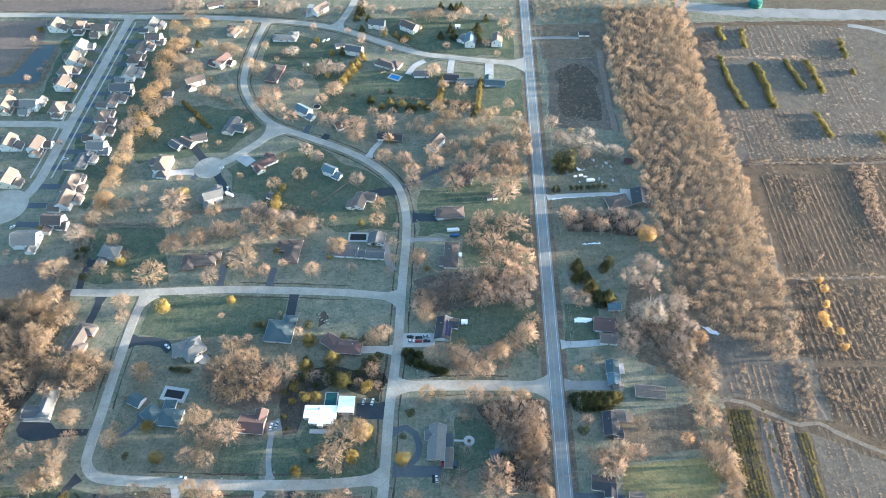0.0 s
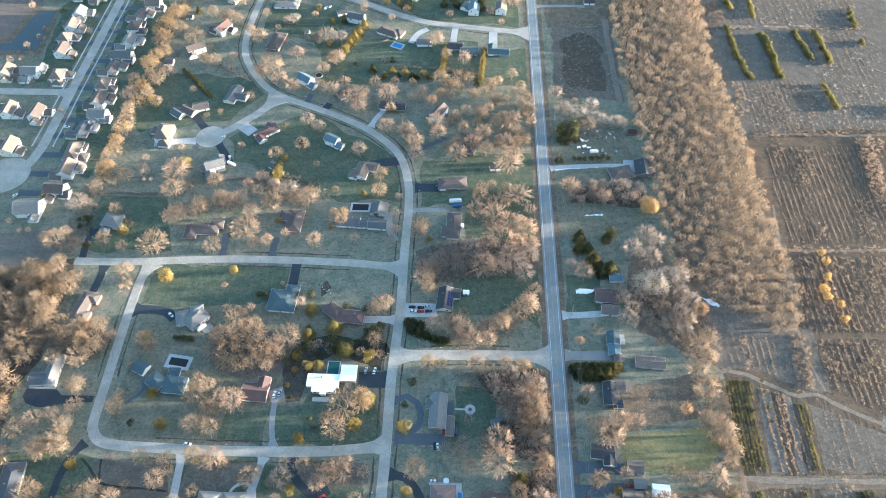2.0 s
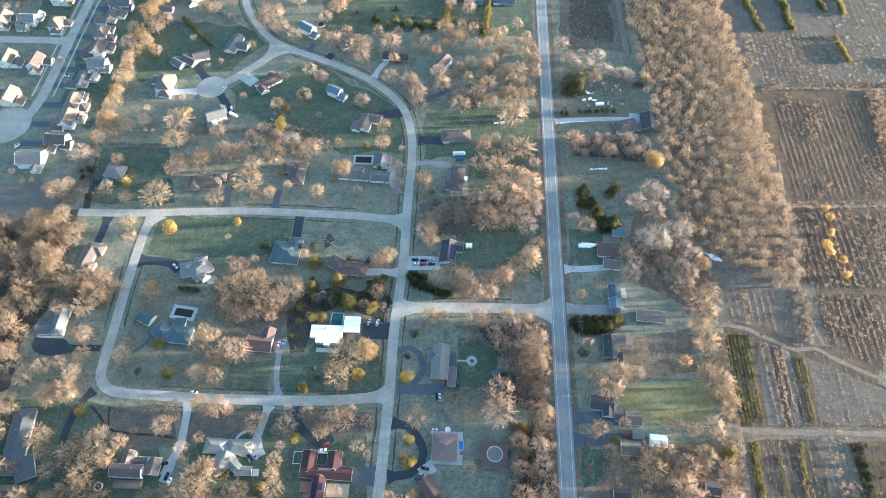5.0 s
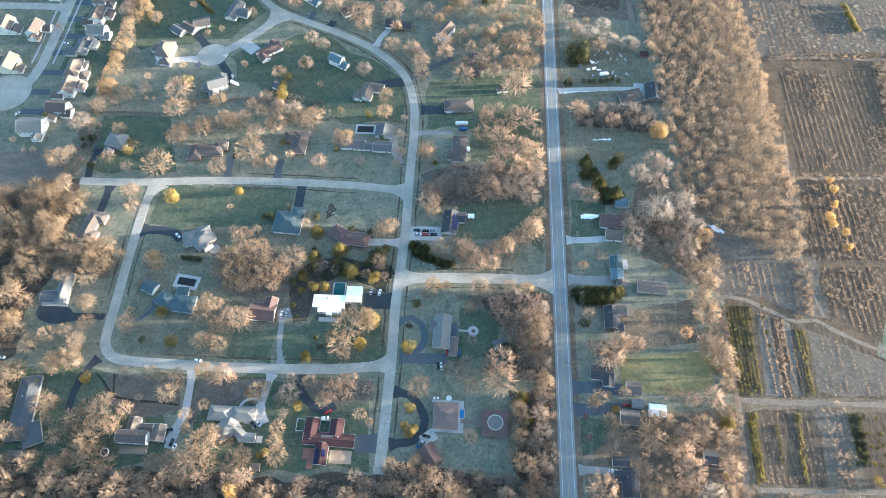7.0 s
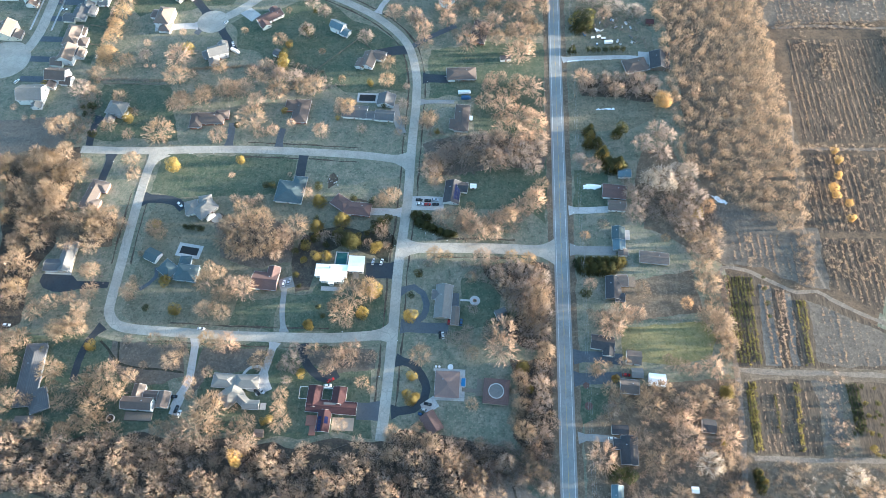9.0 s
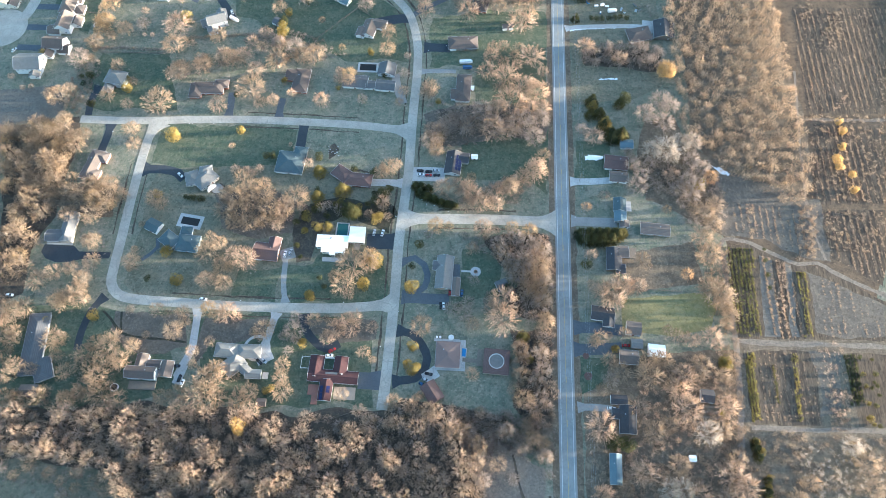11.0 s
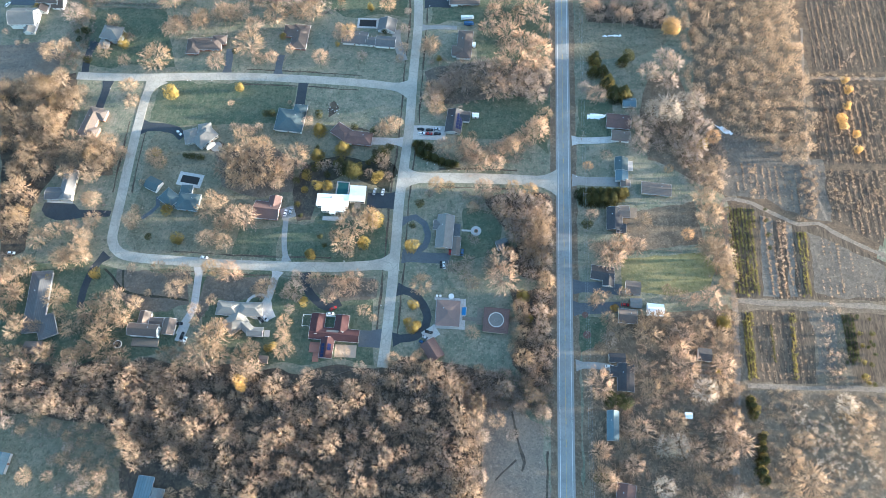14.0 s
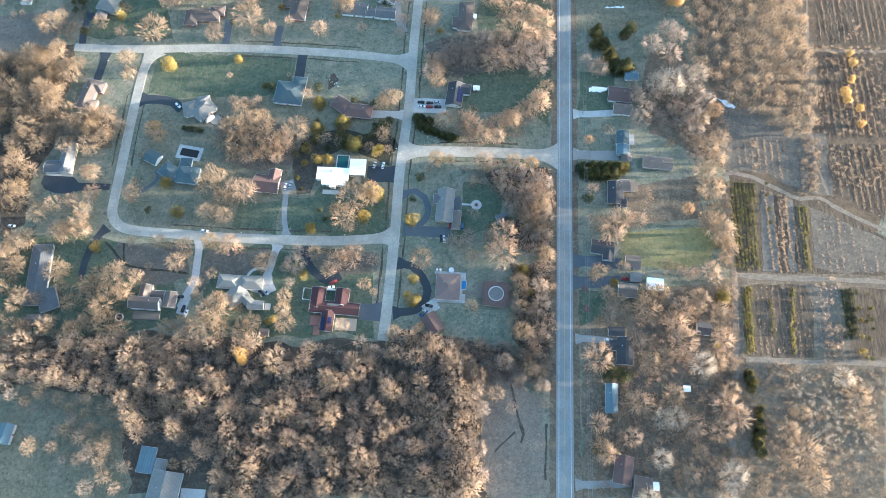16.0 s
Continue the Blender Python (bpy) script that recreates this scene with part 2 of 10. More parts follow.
# ---- building blocks ----
class Shape:
    """Collects points and faces of one mesh."""

    def __init__(self):
        self.v, self.f = [], []

    def add(self, verts, faces):
        n = len(self.v)
        self.v += [tuple(p) for p in verts]
        self.f += [tuple(n + i for i in f) for f in faces]
        return self

    def box(self, x0, y0, z0, x1, y1, z1):
        v = [(x, y, z) for z in (z0, z1) for x, y in ((x0, y0), (x1, y0), (x1, y1), (x0, y1))]
        return self.add(v, [(3, 2, 1, 0), (4, 5, 6, 7), (0, 1, 5, 4), (1, 2, 6, 5), (2, 3, 7, 6), (3, 0, 4, 7)])

    def slab(self, ring, thick):
        """A sheet round the ring of points, with thickness downwards."""
        n = len(ring)
        v = list(ring) + [(x, y, z - thick) for x, y, z in ring]
        return self.add(v, [tuple(range(n)), tuple(range(2 * n - 1, n - 1, -1))] + [(i, i + n, (i + 1) % n + n, (i + 1) % n) for i in range(n)])

    def disc(self, x, y, z0, z1, r, n=20, r1=None):
        r1 = r if r1 is None else r1
        a = [2 * math.pi * i / n for i in range(n)]
        v = [(x + r * math.cos(t), y + r * math.sin(t), z0) for t in a] + [(x + r1 * math.cos(t), y + r1 * math.sin(t), z1) for t in a]
        return self.add(v, [tuple(range(n, 2 * n)), tuple(range(n - 1, -1, -1))] + [(i, (i + 1) % n, (i + 1) % n + n, i + n) for i in range(n)])

    def ring(self, x, y, z0, z1, r0, r1, n=28):
        v = [(x + r * math.cos(2 * math.pi * i / n), y + r * math.sin(2 * math.pi * i / n), z) for r, z in ((r0, z0), (r1, z0), (r1, z1), (r0, z1)) for i in range(n)]
        return self.add(v, [(k * n + i, k * n + (i + 1) % n, (k + 1) % 4 * n + (i + 1) % n, (k + 1) % 4 * n + i) for k in range(4) for i in range(n)])

    def mesh(self, name, mat, smooth=False):
        me = bpy.data.meshes.new(name)
        me.from_pydata(self.v, [], self.f)
        me.materials.append(mat)
        if smooth:
            me.polygons.foreach_set("use_smooth", [True] * len(me.polygons))
        return me


def part(name, shape, mat, parent=None, label=""):
    ob = new(name, shape if isinstance(shape, bpy.types.Mesh) else shape.mesh(name, mat))
    ob.parent = parent
    return tagged(ob, label)


def smooth_line(pts, step=4.0):
    """A rounded line through the corner points."""
    p = [Vector(q) for q in pts]
    p = [p[0] * 2 - p[1]] + p + [p[-1] * 2 - p[-2]]
    out = []
    for a, b, c, d in zip(p, p[1:], p[2:], p[3:]):
        n = max(1, int((c - b).length / step))
        for i in range(n):
            t = i / n
            out.append(0.5 * (2 * b + (c - a) * t + (2 * a - 5 * b + 4 * c - d) * t * t + (3 * b - a - 3 * c + d) * t ** 3))
    return out + [p[-2]]


def ribbon(pts, width, z, flare=(0, 0), off=0.0, dash=None, rough=0.0):
    """A strip along a line; flare: extra half width at its ends; off: shift to the right; dash: (on, off)."""
    line = smooth_line(pts)
    run, total = [0.0], 0.0
    for a, b in zip(line, line[1:]):
        total += (b - a).length
        run.append(total)
    s, v = Shape(), []
    for i, q in enumerate(line):
        d = (line[min(i + 1, len(line) - 1)] - line[max(i - 1, 0)]).normalized()
        side = Vector((d.y, -d.x))
        w = width / 2
        for e, far in ((flare[0], run[i]), (flare[1], total - run[i])):
            w += e * max(0.0, 1 - far / (2.2 * e)) ** 2 if e else 0
        wob = rough * noise.noise((q.x * 0.13, q.y * 0.13, 3.0 + off))
        wob2 = rough * noise.noise((q.x * 0.13, q.y * 0.13, 9.0 + off))
        v += [(*(q + side * (off - w - wob)), z), (*(q + side * (off + w + wob2)), z)]
    faces = [(2 * i + 1, 2 * i + 3, 2 * i + 2, 2 * i) for i in range(len(line) - 1) if not dash or run[i] % sum(dash) < dash[0]]
    if not dash:
        n = len(v)
        v += [(x, y, max(0.0, z - 0.2)) for x, y, z in v]
        for i in range(len(line) - 1):
            faces += [(2 * i, 2 * i + 2, n + 2 * i + 2, n + 2 * i), (2 * i + 3, 2 * i + 1, n + 2 * i + 1, n + 2 * i + 3)]
    return s.add(v, faces)


def patch(name, pts, z, mat, label, wobble=1.5, step=2.5, freq=0.11):
    """A ground sheet with an uneven rim."""
    s, ring = Shape(), []
    freq = min(freq, 0.3 / wobble) if wobble > 2 else freq
    for a, b in zip(pts, pts[1:] + pts[:1]):
        a, b = Vector(a), Vector(b)
        n = max(1, int((b - a).length / step))
        for i in range(n):
            q = a.lerp(b, i / n)
            u, v = [wobble * noise.noise((q.x * freq, q.y * freq, o)) + 0.35 * min(wobble, 1.5) * noise.noise((q.x * freq * 4, q.y * freq * 4, o)) for o in (1.5, 7.5)]
            ring.append((q.x + u, q.y + v, z))
    area = sum(a[0] * b[1] - a[1] * b[0] for a, b in zip(ring, ring[1:] + ring[:1]))
    s.add(ring if area > 0 else ring[::-1], [tuple(range(len(ring)))])
    return tagged(part(name, s, mat), label, "ground", kind="structure")


# ---- houses ----
def unit_window(w, h):
    f, p = Shape(), Shape()
    for x0, x1, z0, z1 in ((-w / 2, w / 2, -0.12, 0), (-w / 2, w / 2, h, h + 0.1), (-w / 2, -w / 2 + 0.1, 0, h), (w / 2 - 0.1, w / 2, 0, h), (-0.04, 0.04, 0, h)):
        f.box(x0, -0.1, z0, x1, 0.06, z1)
    p.box(-w / 2 + 0.1, -0.02, 0, w / 2 - 0.1, 0.03, h)
    return f.mesh("window", WHITE_TRIM), p.mesh("pane", GLASS)


WINDOW = unit_window(1.3, 1.2)
WIDE_WINDOW = unit_window(2.2, 1.3)
DOOR = Shape().box(-0.5, -0.06, 0, 0.5, 0.06, 2.05).box(0.34, -0.12, 0.95, 0.42, -0.05, 1.05).mesh("door", plain_material("painted_door", (0.16, 0.07, 0.05), None, 0.6))
_g = Shape().box(-2.4, -0.05, 0, 2.4, 0.05, 2.2)
for _k in range(4):
    _g.box(-2.36, -0.09, 0.05 + 0.54 * _k, 2.36, -0.04, 0.54 + 0.54 * _k)
GARAGE_DOOR = _g.mesh("garage_door", WHITE_TRIM)


def roof_shape(length, width, eave, rise, hip, over=0.5):
    """Gable or hip slabs over a block whose long side runs along x, with fascia thickness."""
    L, W, s = length / 2 + over, width / 2 + over, Shape()
    drop = rise * over / (width / 2)
    e, r = eave - drop + 0.12, eave + rise + 0.12
    k = min(W, L * 0.98) if hip else 0
    a, b = (-L + k, 0, r), (L - k, 0, r)
    c = [(-L, -W, e), (L, -W, e), (L, W, e), (-L, W, e)]
    s.slab([c[0], c[1], b, a], 0.22)
    s.slab([c[2], c[3], a, b], 0.22)
    if hip:
        s.slab([c[1], c[2], b], 0.22)
        s.slab([c[3], c[0], a], 0.22)
    s.box(a[0], -0.16, r - 0.1, b[0] if b[0] > a[0] else a[0] + 0.1, 0.16, r + 0.05)
    return s


def wall_shape(length, width, eave, rise, hip):
    L, W, s = length / 2, width / 2, Shape()
    s.box(-L, -W, 0, L, W, eave)
    if not hip:
        for x0, x1 in ((-L, -L + 0.2), (L - 0.2, L)):
            v = [(x, y, z) for x in (x0, x1) for y, z in ((-W, eave), (W, eave), (0, eave + rise))]
            s.add(v, [(0, 2, 1), (3, 4, 5), (0, 1, 4, 3), (1, 2, 5, 4), (2, 0, 3, 5)])
    return s


def put(ob, x, y, z=0.0, turn=0.0):
    ob.matrix_basis = pose(x, y, z, 0, 0, turn)
    return ob


def block(home, x, y, turn, length, width, eave, rise, roof, wall, hip, fine=True, garage=False):
    """One roofed volume of a house, with its windows and doors as parts."""
    w = put(part("wall", wall_shape(length, width, eave, rise, hip), WALL[wall], home), x, y, 0, turn)
    r = put(part("roof", roof_shape(length, width, eave, rise, hip), ROOF[roof], home), x, y, 0, turn)
    g, z, L, W = Shape(), eave - rise / width, length / 2, width / 2
    if hip:
        v = [(x * (L + q), y * (W + q), z + h) for q, h in ((0.64, -0.1), (0.48, -0.1), (0.64, 0.08), (0.48, 0.08)) for x, y in ((-1, -1), (1, -1), (1, 1), (-1, 1))]
        g.add(v, [(a + i, a + (i + 1) % 4, b + (i + 1) % 4, b + i) for i in range(4) for a, b in ((0, 8), (8, 12), (12, 4), (4, 0))])
    else:
        top, rim = eave + rise + 0.13, []
        for sx, sy, h in ((-1, -1, z), (1, -1, z), (1, 0, top), (1, 1, z), (-1, 1, z), (-1, 0, top)):
            rim += [(sx * (L + a), sy * (W + b), h + c) for a, b, c in ((0.62, 0.64, -0.16), (0.62, 0.64, 0.06), (0.505, 0.49, 0.06), (0.505, 0.49, -0.16))]
        g.add(rim, [(4 * k + m, 4 * ((k + 1) % 6) + m, 4 * ((k + 1) % 6) + (m + 1) % 4, 4 * k + (m + 1) % 4) for k in range(6) for m in range(4)])
    part("gutter", g, GUTTER, r)
    vent = Shape().box(-0.2, -0.2, 0, 0.2, 0.2, 0.5).disc(0, 0, 0.5, 0.62, 0.34, 10)
    if fine:
        put(part("vent", vent, METAL, r), length * 0.18, width * 0.2, eave + rise * 0.6, 0)
    storeys = 2 if eave > 4.4 else 1
    for side, ang in ((-1, 0), (1, 180)) if fine else ((-1, 0),):
        n = max(2, int(length / (3.4 if fine else 5.5)))
        for k in range(n):
            px = -length / 2 + (k + 0.5) * length / n
            for st in range(storeys):
                if st == 0 and side < 0 and k == n // 2:
                    put(part("door", DOOR, None, w), px, side * width / 2, 0.1, ang)
                    continue
                if garage and st == 0 and side < 0 and k == 0 and length > 9:
                    put(part("garage_door", GARAGE_DOOR, None, w), -length / 2 + 3.0, side * width / 2, 0.02, ang)
                    continue
                if garage and st == 0 and side < 0 and px < -length / 2 + 6.5:
                    continue
                f, p = WIDE_WINDOW if (k + st) % 3 == 1 and length / n > 2.9 else WINDOW
                o = put(part("window", f, None, w), px, side * width / 2, 0.95 + 2.75 * st, ang)
    for side, ang in ((-1, -90), (1, 90)):
        for st in range(storeys):
            o = put(part("window", WINDOW[0], None, w), side * length / 2, width * 0.22 * (1 if st else -1), 0.95 + 2.75 * st, ang)
    return w, r


def add_panes(home):
    for w in [o for o in home.children_recursive if o.name.split(".")[0] == "window"]:
        wide = w.data == WIDE_WINDOW[0]
        q = new("pane", WIDE_WINDOW[1] if wide else WINDOW[1])
        q.parent = w.parent
        q.matrix_basis = w.matrix_basis


def house(x, y, turn, length, width, roof, wall="white", storeys=1, hip=False, wings=(), rise=None, chimney=False, label="", fine=True, garage=True):
    """A dwelling: main block, wings as (x, y, length, width, turn), chimney."""
    home = put(new("house"), x, y, 0, turn)
    eave = 2.7 if storeys == 1 else 5.7
    rise = rise or width * (0.32 if storeys == 2 else 0.17 if hip else 0.22)
    block(home, 0, 0, 0, length, width, eave, rise, roof, wall, hip, fine, garage)
    for wx, wy, wl, ww, wt in wings:
        block(home, wx, wy, wt, wl, ww, 2.7, ww * (rise / width), roof, wall, hip, False)
    if chimney:
        c = Shape().box(-0.4, -0.3, 0, 0.4, 0.3, eave + rise + 0.6).box(-0.46, -0.36, eave + rise + 0.5, 0.46, 0.36, eave + rise + 0.65)
        put(part("chimney", c, WALL["tan"], home), length * 0.22, -width * 0.2)
    add_panes(home)
    tone = {"grey": "grey", "dark": "charcoal", "brown": "brown", "tan": "tan", "red": "red", "rose": "rose-brown", "teal": "blue-green", "blue": "blue-grey", "stone": "pale grey", "pale": "pale", "white": "white", "flat": "rose-brown"}[roof]
    kind = "two-storey" if storeys == 2 else "single-storey"
    skin = {"white": "white siding", "cream": "cream siding", "tan": "tan siding", "grey": "grey siding", "brick": "red brick walls", "wood": "timber walls", "blue": "blue siding"}[wall]
    return tagged(home, label or f"{kind} house with {tone} {'hip' if hip else 'gable'} roof and {skin}", "house")


def compound(x, y, label, blocks):
    """A house of several roofed volumes: (x, y, turn, length, width, eave, rise, roof, wall, hip), in the world's metres."""
    home = put(new("house"), x, y)
    for k, (bx, by, turn, length, width, eave, rise, roof, wall, hip) in enumerate(blocks):
        block(home, bx - x, by - y, turn, length, width, eave, rise, roof, wall, hip, k == 0)
    add_panes(home)
    return tagged(home, label, "house")


def slab(home, name, x0, y0, x1, y1, z, mat, label=""):
    """A low rectangular terrace, deck or step beside a house, in the world's metres."""
    o = home.location
    return part(name, Shape().box(x0 - o.x, y0 - o.y, 0, x1 - o.x, y1 - o.y, z), mat, home, label)


def shed(x, y, turn, length, width, roof="grey", wall="white", h=2.4, label=""):
    home = put(new("shed"), x, y, 0, turn)
    w = part("wall", wall_shape(length, width, h, width * 0.2, False), WALL[wall], home)
    part("roof", roof_shape(length, width, h, width * 0.2, False, 0.25), ROOF[roof], home)
    put(part("door", DOOR, None, w), 0, -width / 2, 0.05)
    return tagged(home, label or f"small outbuilding with {roof} gable roof and {wall} walls", "shed")


# ---- vehicles ----
PAINT = {k: plain_material(k + "_car_paint", c, tuple(0.9 * v for v in c), 0.25, 0.8) for k, c in
         {"white": (0.75, 0.75, 0.74), "black": (0.02, 0.02, 0.022), "red": (0.3, 0.03, 0.03), "blue": (0.05, 0.1, 0.2), "silver": (0.45, 0.46, 0.48)}.items()}


def loft(rings):
    s, n = Shape(), len(rings[0])
    v = [q for r in rings for q in r]
    f = [(i * n + j, i * n + (j + 1) % n, (i + 1) * n + (j + 1) % n, (i + 1) * n + j) for i in range(len(rings) - 1) for j in range(n)]
    return s.add(v, f + [tuple(range(n - 1, -1, -1)), tuple((len(rings) - 1) * n + j for j in range(n))])


def car(x, y, turn, colour="white", length=4.7, tall=1.5):
    c = put(new("car"), x, y, 0.08, turn)
    k = length / 4.7
    body = loft([[(px * k, -w, 0.35), (px * k, w, 0.35), (px * k, w * 1.03, 0.6), (px * k, w * 0.9, h), (px * k, -w * 0.9, h), (px * k, -w * 1.03, 0.6)]
                 for px, w, h in ((-2.35, 0.72, 0.75), (-2.2, 0.86, 0.95), (-0.9, 0.9, 1.0), (1.0, 0.9, 0.98), (2.1, 0.84, 0.82), (2.35, 0.7, 0.66))])
    part("body", body, PAINT[colour], c)
    cab = loft([[(px * k, -w, 0.95), (px * k, w, 0.95), (px * k, w * 0.86, h), (px * k, -w * 0.86, h)]
                for px, w, h in ((-1.95, 0.78, 1.0), (-1.5, 0.8, tall - 0.06), (0.2, 0.8, tall - 0.06), (1.1, 0.78, 1.0))])
    part("cabin_glass", cab, GLASS, c)
    part("roof", Shape().slab([(-1.5 * k, -0.66, tall), (0.2 * k, -0.66, tall), (0.2 * k, 0.66, tall), (-1.5 * k, 0.66, tall)], 0.06), PAINT[colour], c)
    tyre = Shape().disc(0, 0, -0.11, 0.11, 0.34, 14).mesh("wheel", RUBBER)
    for px in (-1.4, 1.42):
        for py in (-0.82, 0.82):
            o = part("wheel", tyre, None, c)
            o.matrix_basis = pose(px * k, py, 0.34, 90)
    return tagged(c, f"{colour} car parked on the ground", "car")


# ---- trees ----
def tube(s, a, b, ra, rb, n=4):
    a, b = Vector(a), Vector(b)
    d = (b - a).normalized()
    u = d.cross((0.3, 1, 0.2)).normalized()
    w = d.cross(u)
    v = [p + (u * math.cos(2 * math.pi * i / n) + w * math.sin(2 * math.pi * i / n)) * r for p, r in ((a, ra), (b, rb)) for i in range(n)]
    s.add(v, [(i, (i + 1) % n, (i + 1) % n + n, i + n) for i in range(n)])


def sliver(s, a, d, length, width, rng):
    """A twig or leaf, its face turned away from the stem at x = y = 0."""
    d = Vector(d).normalized()
    u = d.cross((rng.uniform(-1, 1), rng.uniform(-1, 1), rng.uniform(-1, 1))).normalized() * width / 2
    a = Vector(a)
    out = u.cross(d).dot(Vector((a.x, a.y, a.z - 0.4))) < 0
    s.add([a - u, a + u, a + d * length], [(1, 0, 2) if out else (0, 1, 2)])


def crown_normals(v, f, blend):
    """Soft shading for a crown of slivers: each corner leans from its face's normal to the dome's."""
    flat = np.cross(v[f[:, 1]] - v[f[:, 0]], v[f[:, 2]] - v[f[:, 0]])
    flat /= np.linalg.norm(flat, axis=1, keepdims=True) + 1e-12
    n = np.zeros_like(v)
    for k in range(3):
        n[f[:, k]] = flat
    dome = v - np.array([0, 0, 0.42], np.float32)
    dome /= np.linalg.norm(dome, axis=1, keepdims=True) + 1e-6
    n = n * (1 - blend) + dome * blend
    return n / (np.linalg.norm(n, axis=1, keepdims=True) + 1e-6)


def soften(me, normals):
    me.polygons.foreach_set("use_smooth", np.ones(len(me.polygons), bool))
    me.normals_split_custom_set_from_vertices(normals)


def bare_tree(seed, ends=142, twigs=11, lift=0.0, twig_len=0.082, twig_wide=0.0128, flat=0.42, spread=0.62, rise=0.35):
    """A leafless tree 1 m high with a crown about 1 m wide: trunk, bent limbs, branches that reach an uneven dome, and fine twigs along them."""
    rng = random.Random(seed)
    t, c = Shape(), Shape()
    top = Vector((rng.uniform(-0.03, 0.03), rng.uniform(-0.03, 0.03), 0.24))
    tube(t, (0, 0, -0.02), top, 0.026, 0.019, 6)
    heart = Vector((rng.uniform(-0.03, 0.03), rng.uniform(-0.03, 0.03), 0.5 + lift))
    forks = []
    for i in range(8):
        a = 2 * math.pi * (i + rng.uniform(-0.35, 0.35)) / 8
        out = 0.07 if i % 4 == 0 else rng.uniform(0.14, 0.2)
        mid = top + Vector((math.cos(a) * out * 0.55, math.sin(a) * out * 0.55, rng.uniform(0.08, 0.14)))
        e = heart + Vector((math.cos(a) * out, math.sin(a) * out, rng.uniform(0.0, 0.16)))
        tube(t, top - Vector((0, 0, rng.uniform(0, 0.05))), mid, 0.011, 0.008)
        tube(t, mid, e, 0.008, 0.0045)
        forks += [mid, mid.lerp(e, 0.5), e]
    off = rng.uniform(0, 50)
    for i in range(ends):
        z = 1 - 1.4 * (i + 0.5) / ends
        a = i * 2.39996 + rng.uniform(-0.2, 0.2)
        r = math.sqrt(max(0.0, 1 - z * z))
        u = Vector((r * math.cos(a), r * math.sin(a), z))
        lobe = 0.93 + 0.3 * noise.noise(u * 1.9 + Vector((off, 0, 0))) + (rng.uniform(-0.06, 0.05) if i % 4 else rng.uniform(-0.4, -0.1))
        e = heart + Vector((0.44 * u.x * lobe, 0.44 * u.y * lobe, flat * u.z * lobe))
        s = min(forks, key=lambda q: (q - e).length + 0.25 * max(0.0, q.z - e.z))
        d = (e - s).normalized()
        sliver(t if i % 3 == 0 else c, s, e - s, (e - s).length, 0.0052, rng)
        way = (d * 0.5 + u * 0.3 + Vector((0, 0, rise))).normalized()
        for m in range(twigs):
            f = 1 - 0.78 * rng.random() ** 1.15
            dt = way * rng.uniform(0.7, 1.2) + Vector((rng.uniform(-spread, spread), rng.uniform(-spread, spread), rng.uniform(-0.25, 0.55)))
            sliver(c, s.lerp(e, f), dt, rng.uniform(0.55, 1.2) * twig_len, twig_wide * rng.uniform(0.7, 1.35), rng)
    return t, c


def leafy_bush(seed, leaves=700, squash=1.0, cone=False, leaf=0.1):
    """Evergreen foliage 1 m high: tufts over several uneven lobes, or in tiers up a cone."""
    rng = random.Random(seed)
    t, c = Shape(), Shape()
    tube(t, (0, 0, -0.02), (0, 0, 0.8 if cone else 0.65), 0.03, 0.006, 5)
    lobes = [(0, 0, 0.5, 0.42)] + [(0.24 * math.cos(a), 0.24 * math.sin(a), rng.uniform(0.3, 0.65), rng.uniform(0.2, 0.3)) for a in (rng.uniform(0, 6.28) for _ in range(6))]
    for i in range(leaves):
        if cone:
            z = rng.random() ** 1.5
            tier = 0.82 + 0.3 * math.sin(z * 38)
            r = (0.36 * (1 - z) + 0.03) * tier * rng.uniform(0.6, 1.05)
            a = rng.uniform(0, 6.283)
            p = Vector((r * math.cos(a), r * math.sin(a), 0.06 + 0.94 * z))
            d = Vector((math.cos(a), math.sin(a), rng.uniform(-0.5, 0.5)))
        else:
            lx, ly, lz, lr = rng.choice(lobes)
            d = Vector((rng.gauss(0, 1), rng.gauss(0, 1), rng.gauss(0, 1))).normalized()
            p = Vector((lx, ly, lz)) + d * lr * rng.uniform(0.65, 1.0)
            p.z = max(0.02, p.z * squash)
        sliver(c, p, d + Vector((rng.uniform(-0.8, 0.8), rng.uniform(-0.8, 0.8), rng.uniform(-0.4, 0.8))), leaf * rng.uniform(0.6, 1.3), leaf * 0.55, rng)
    return t, c


def prototype(built, mat, label, category):
    t, c = built
    crown = c.mesh("crown", mat)
    soften(crown, crown_normals(np.array(c.v, np.float32), np.array(c.f), 0.55))
    return t.mesh("trunk", BARK), crown, label, category


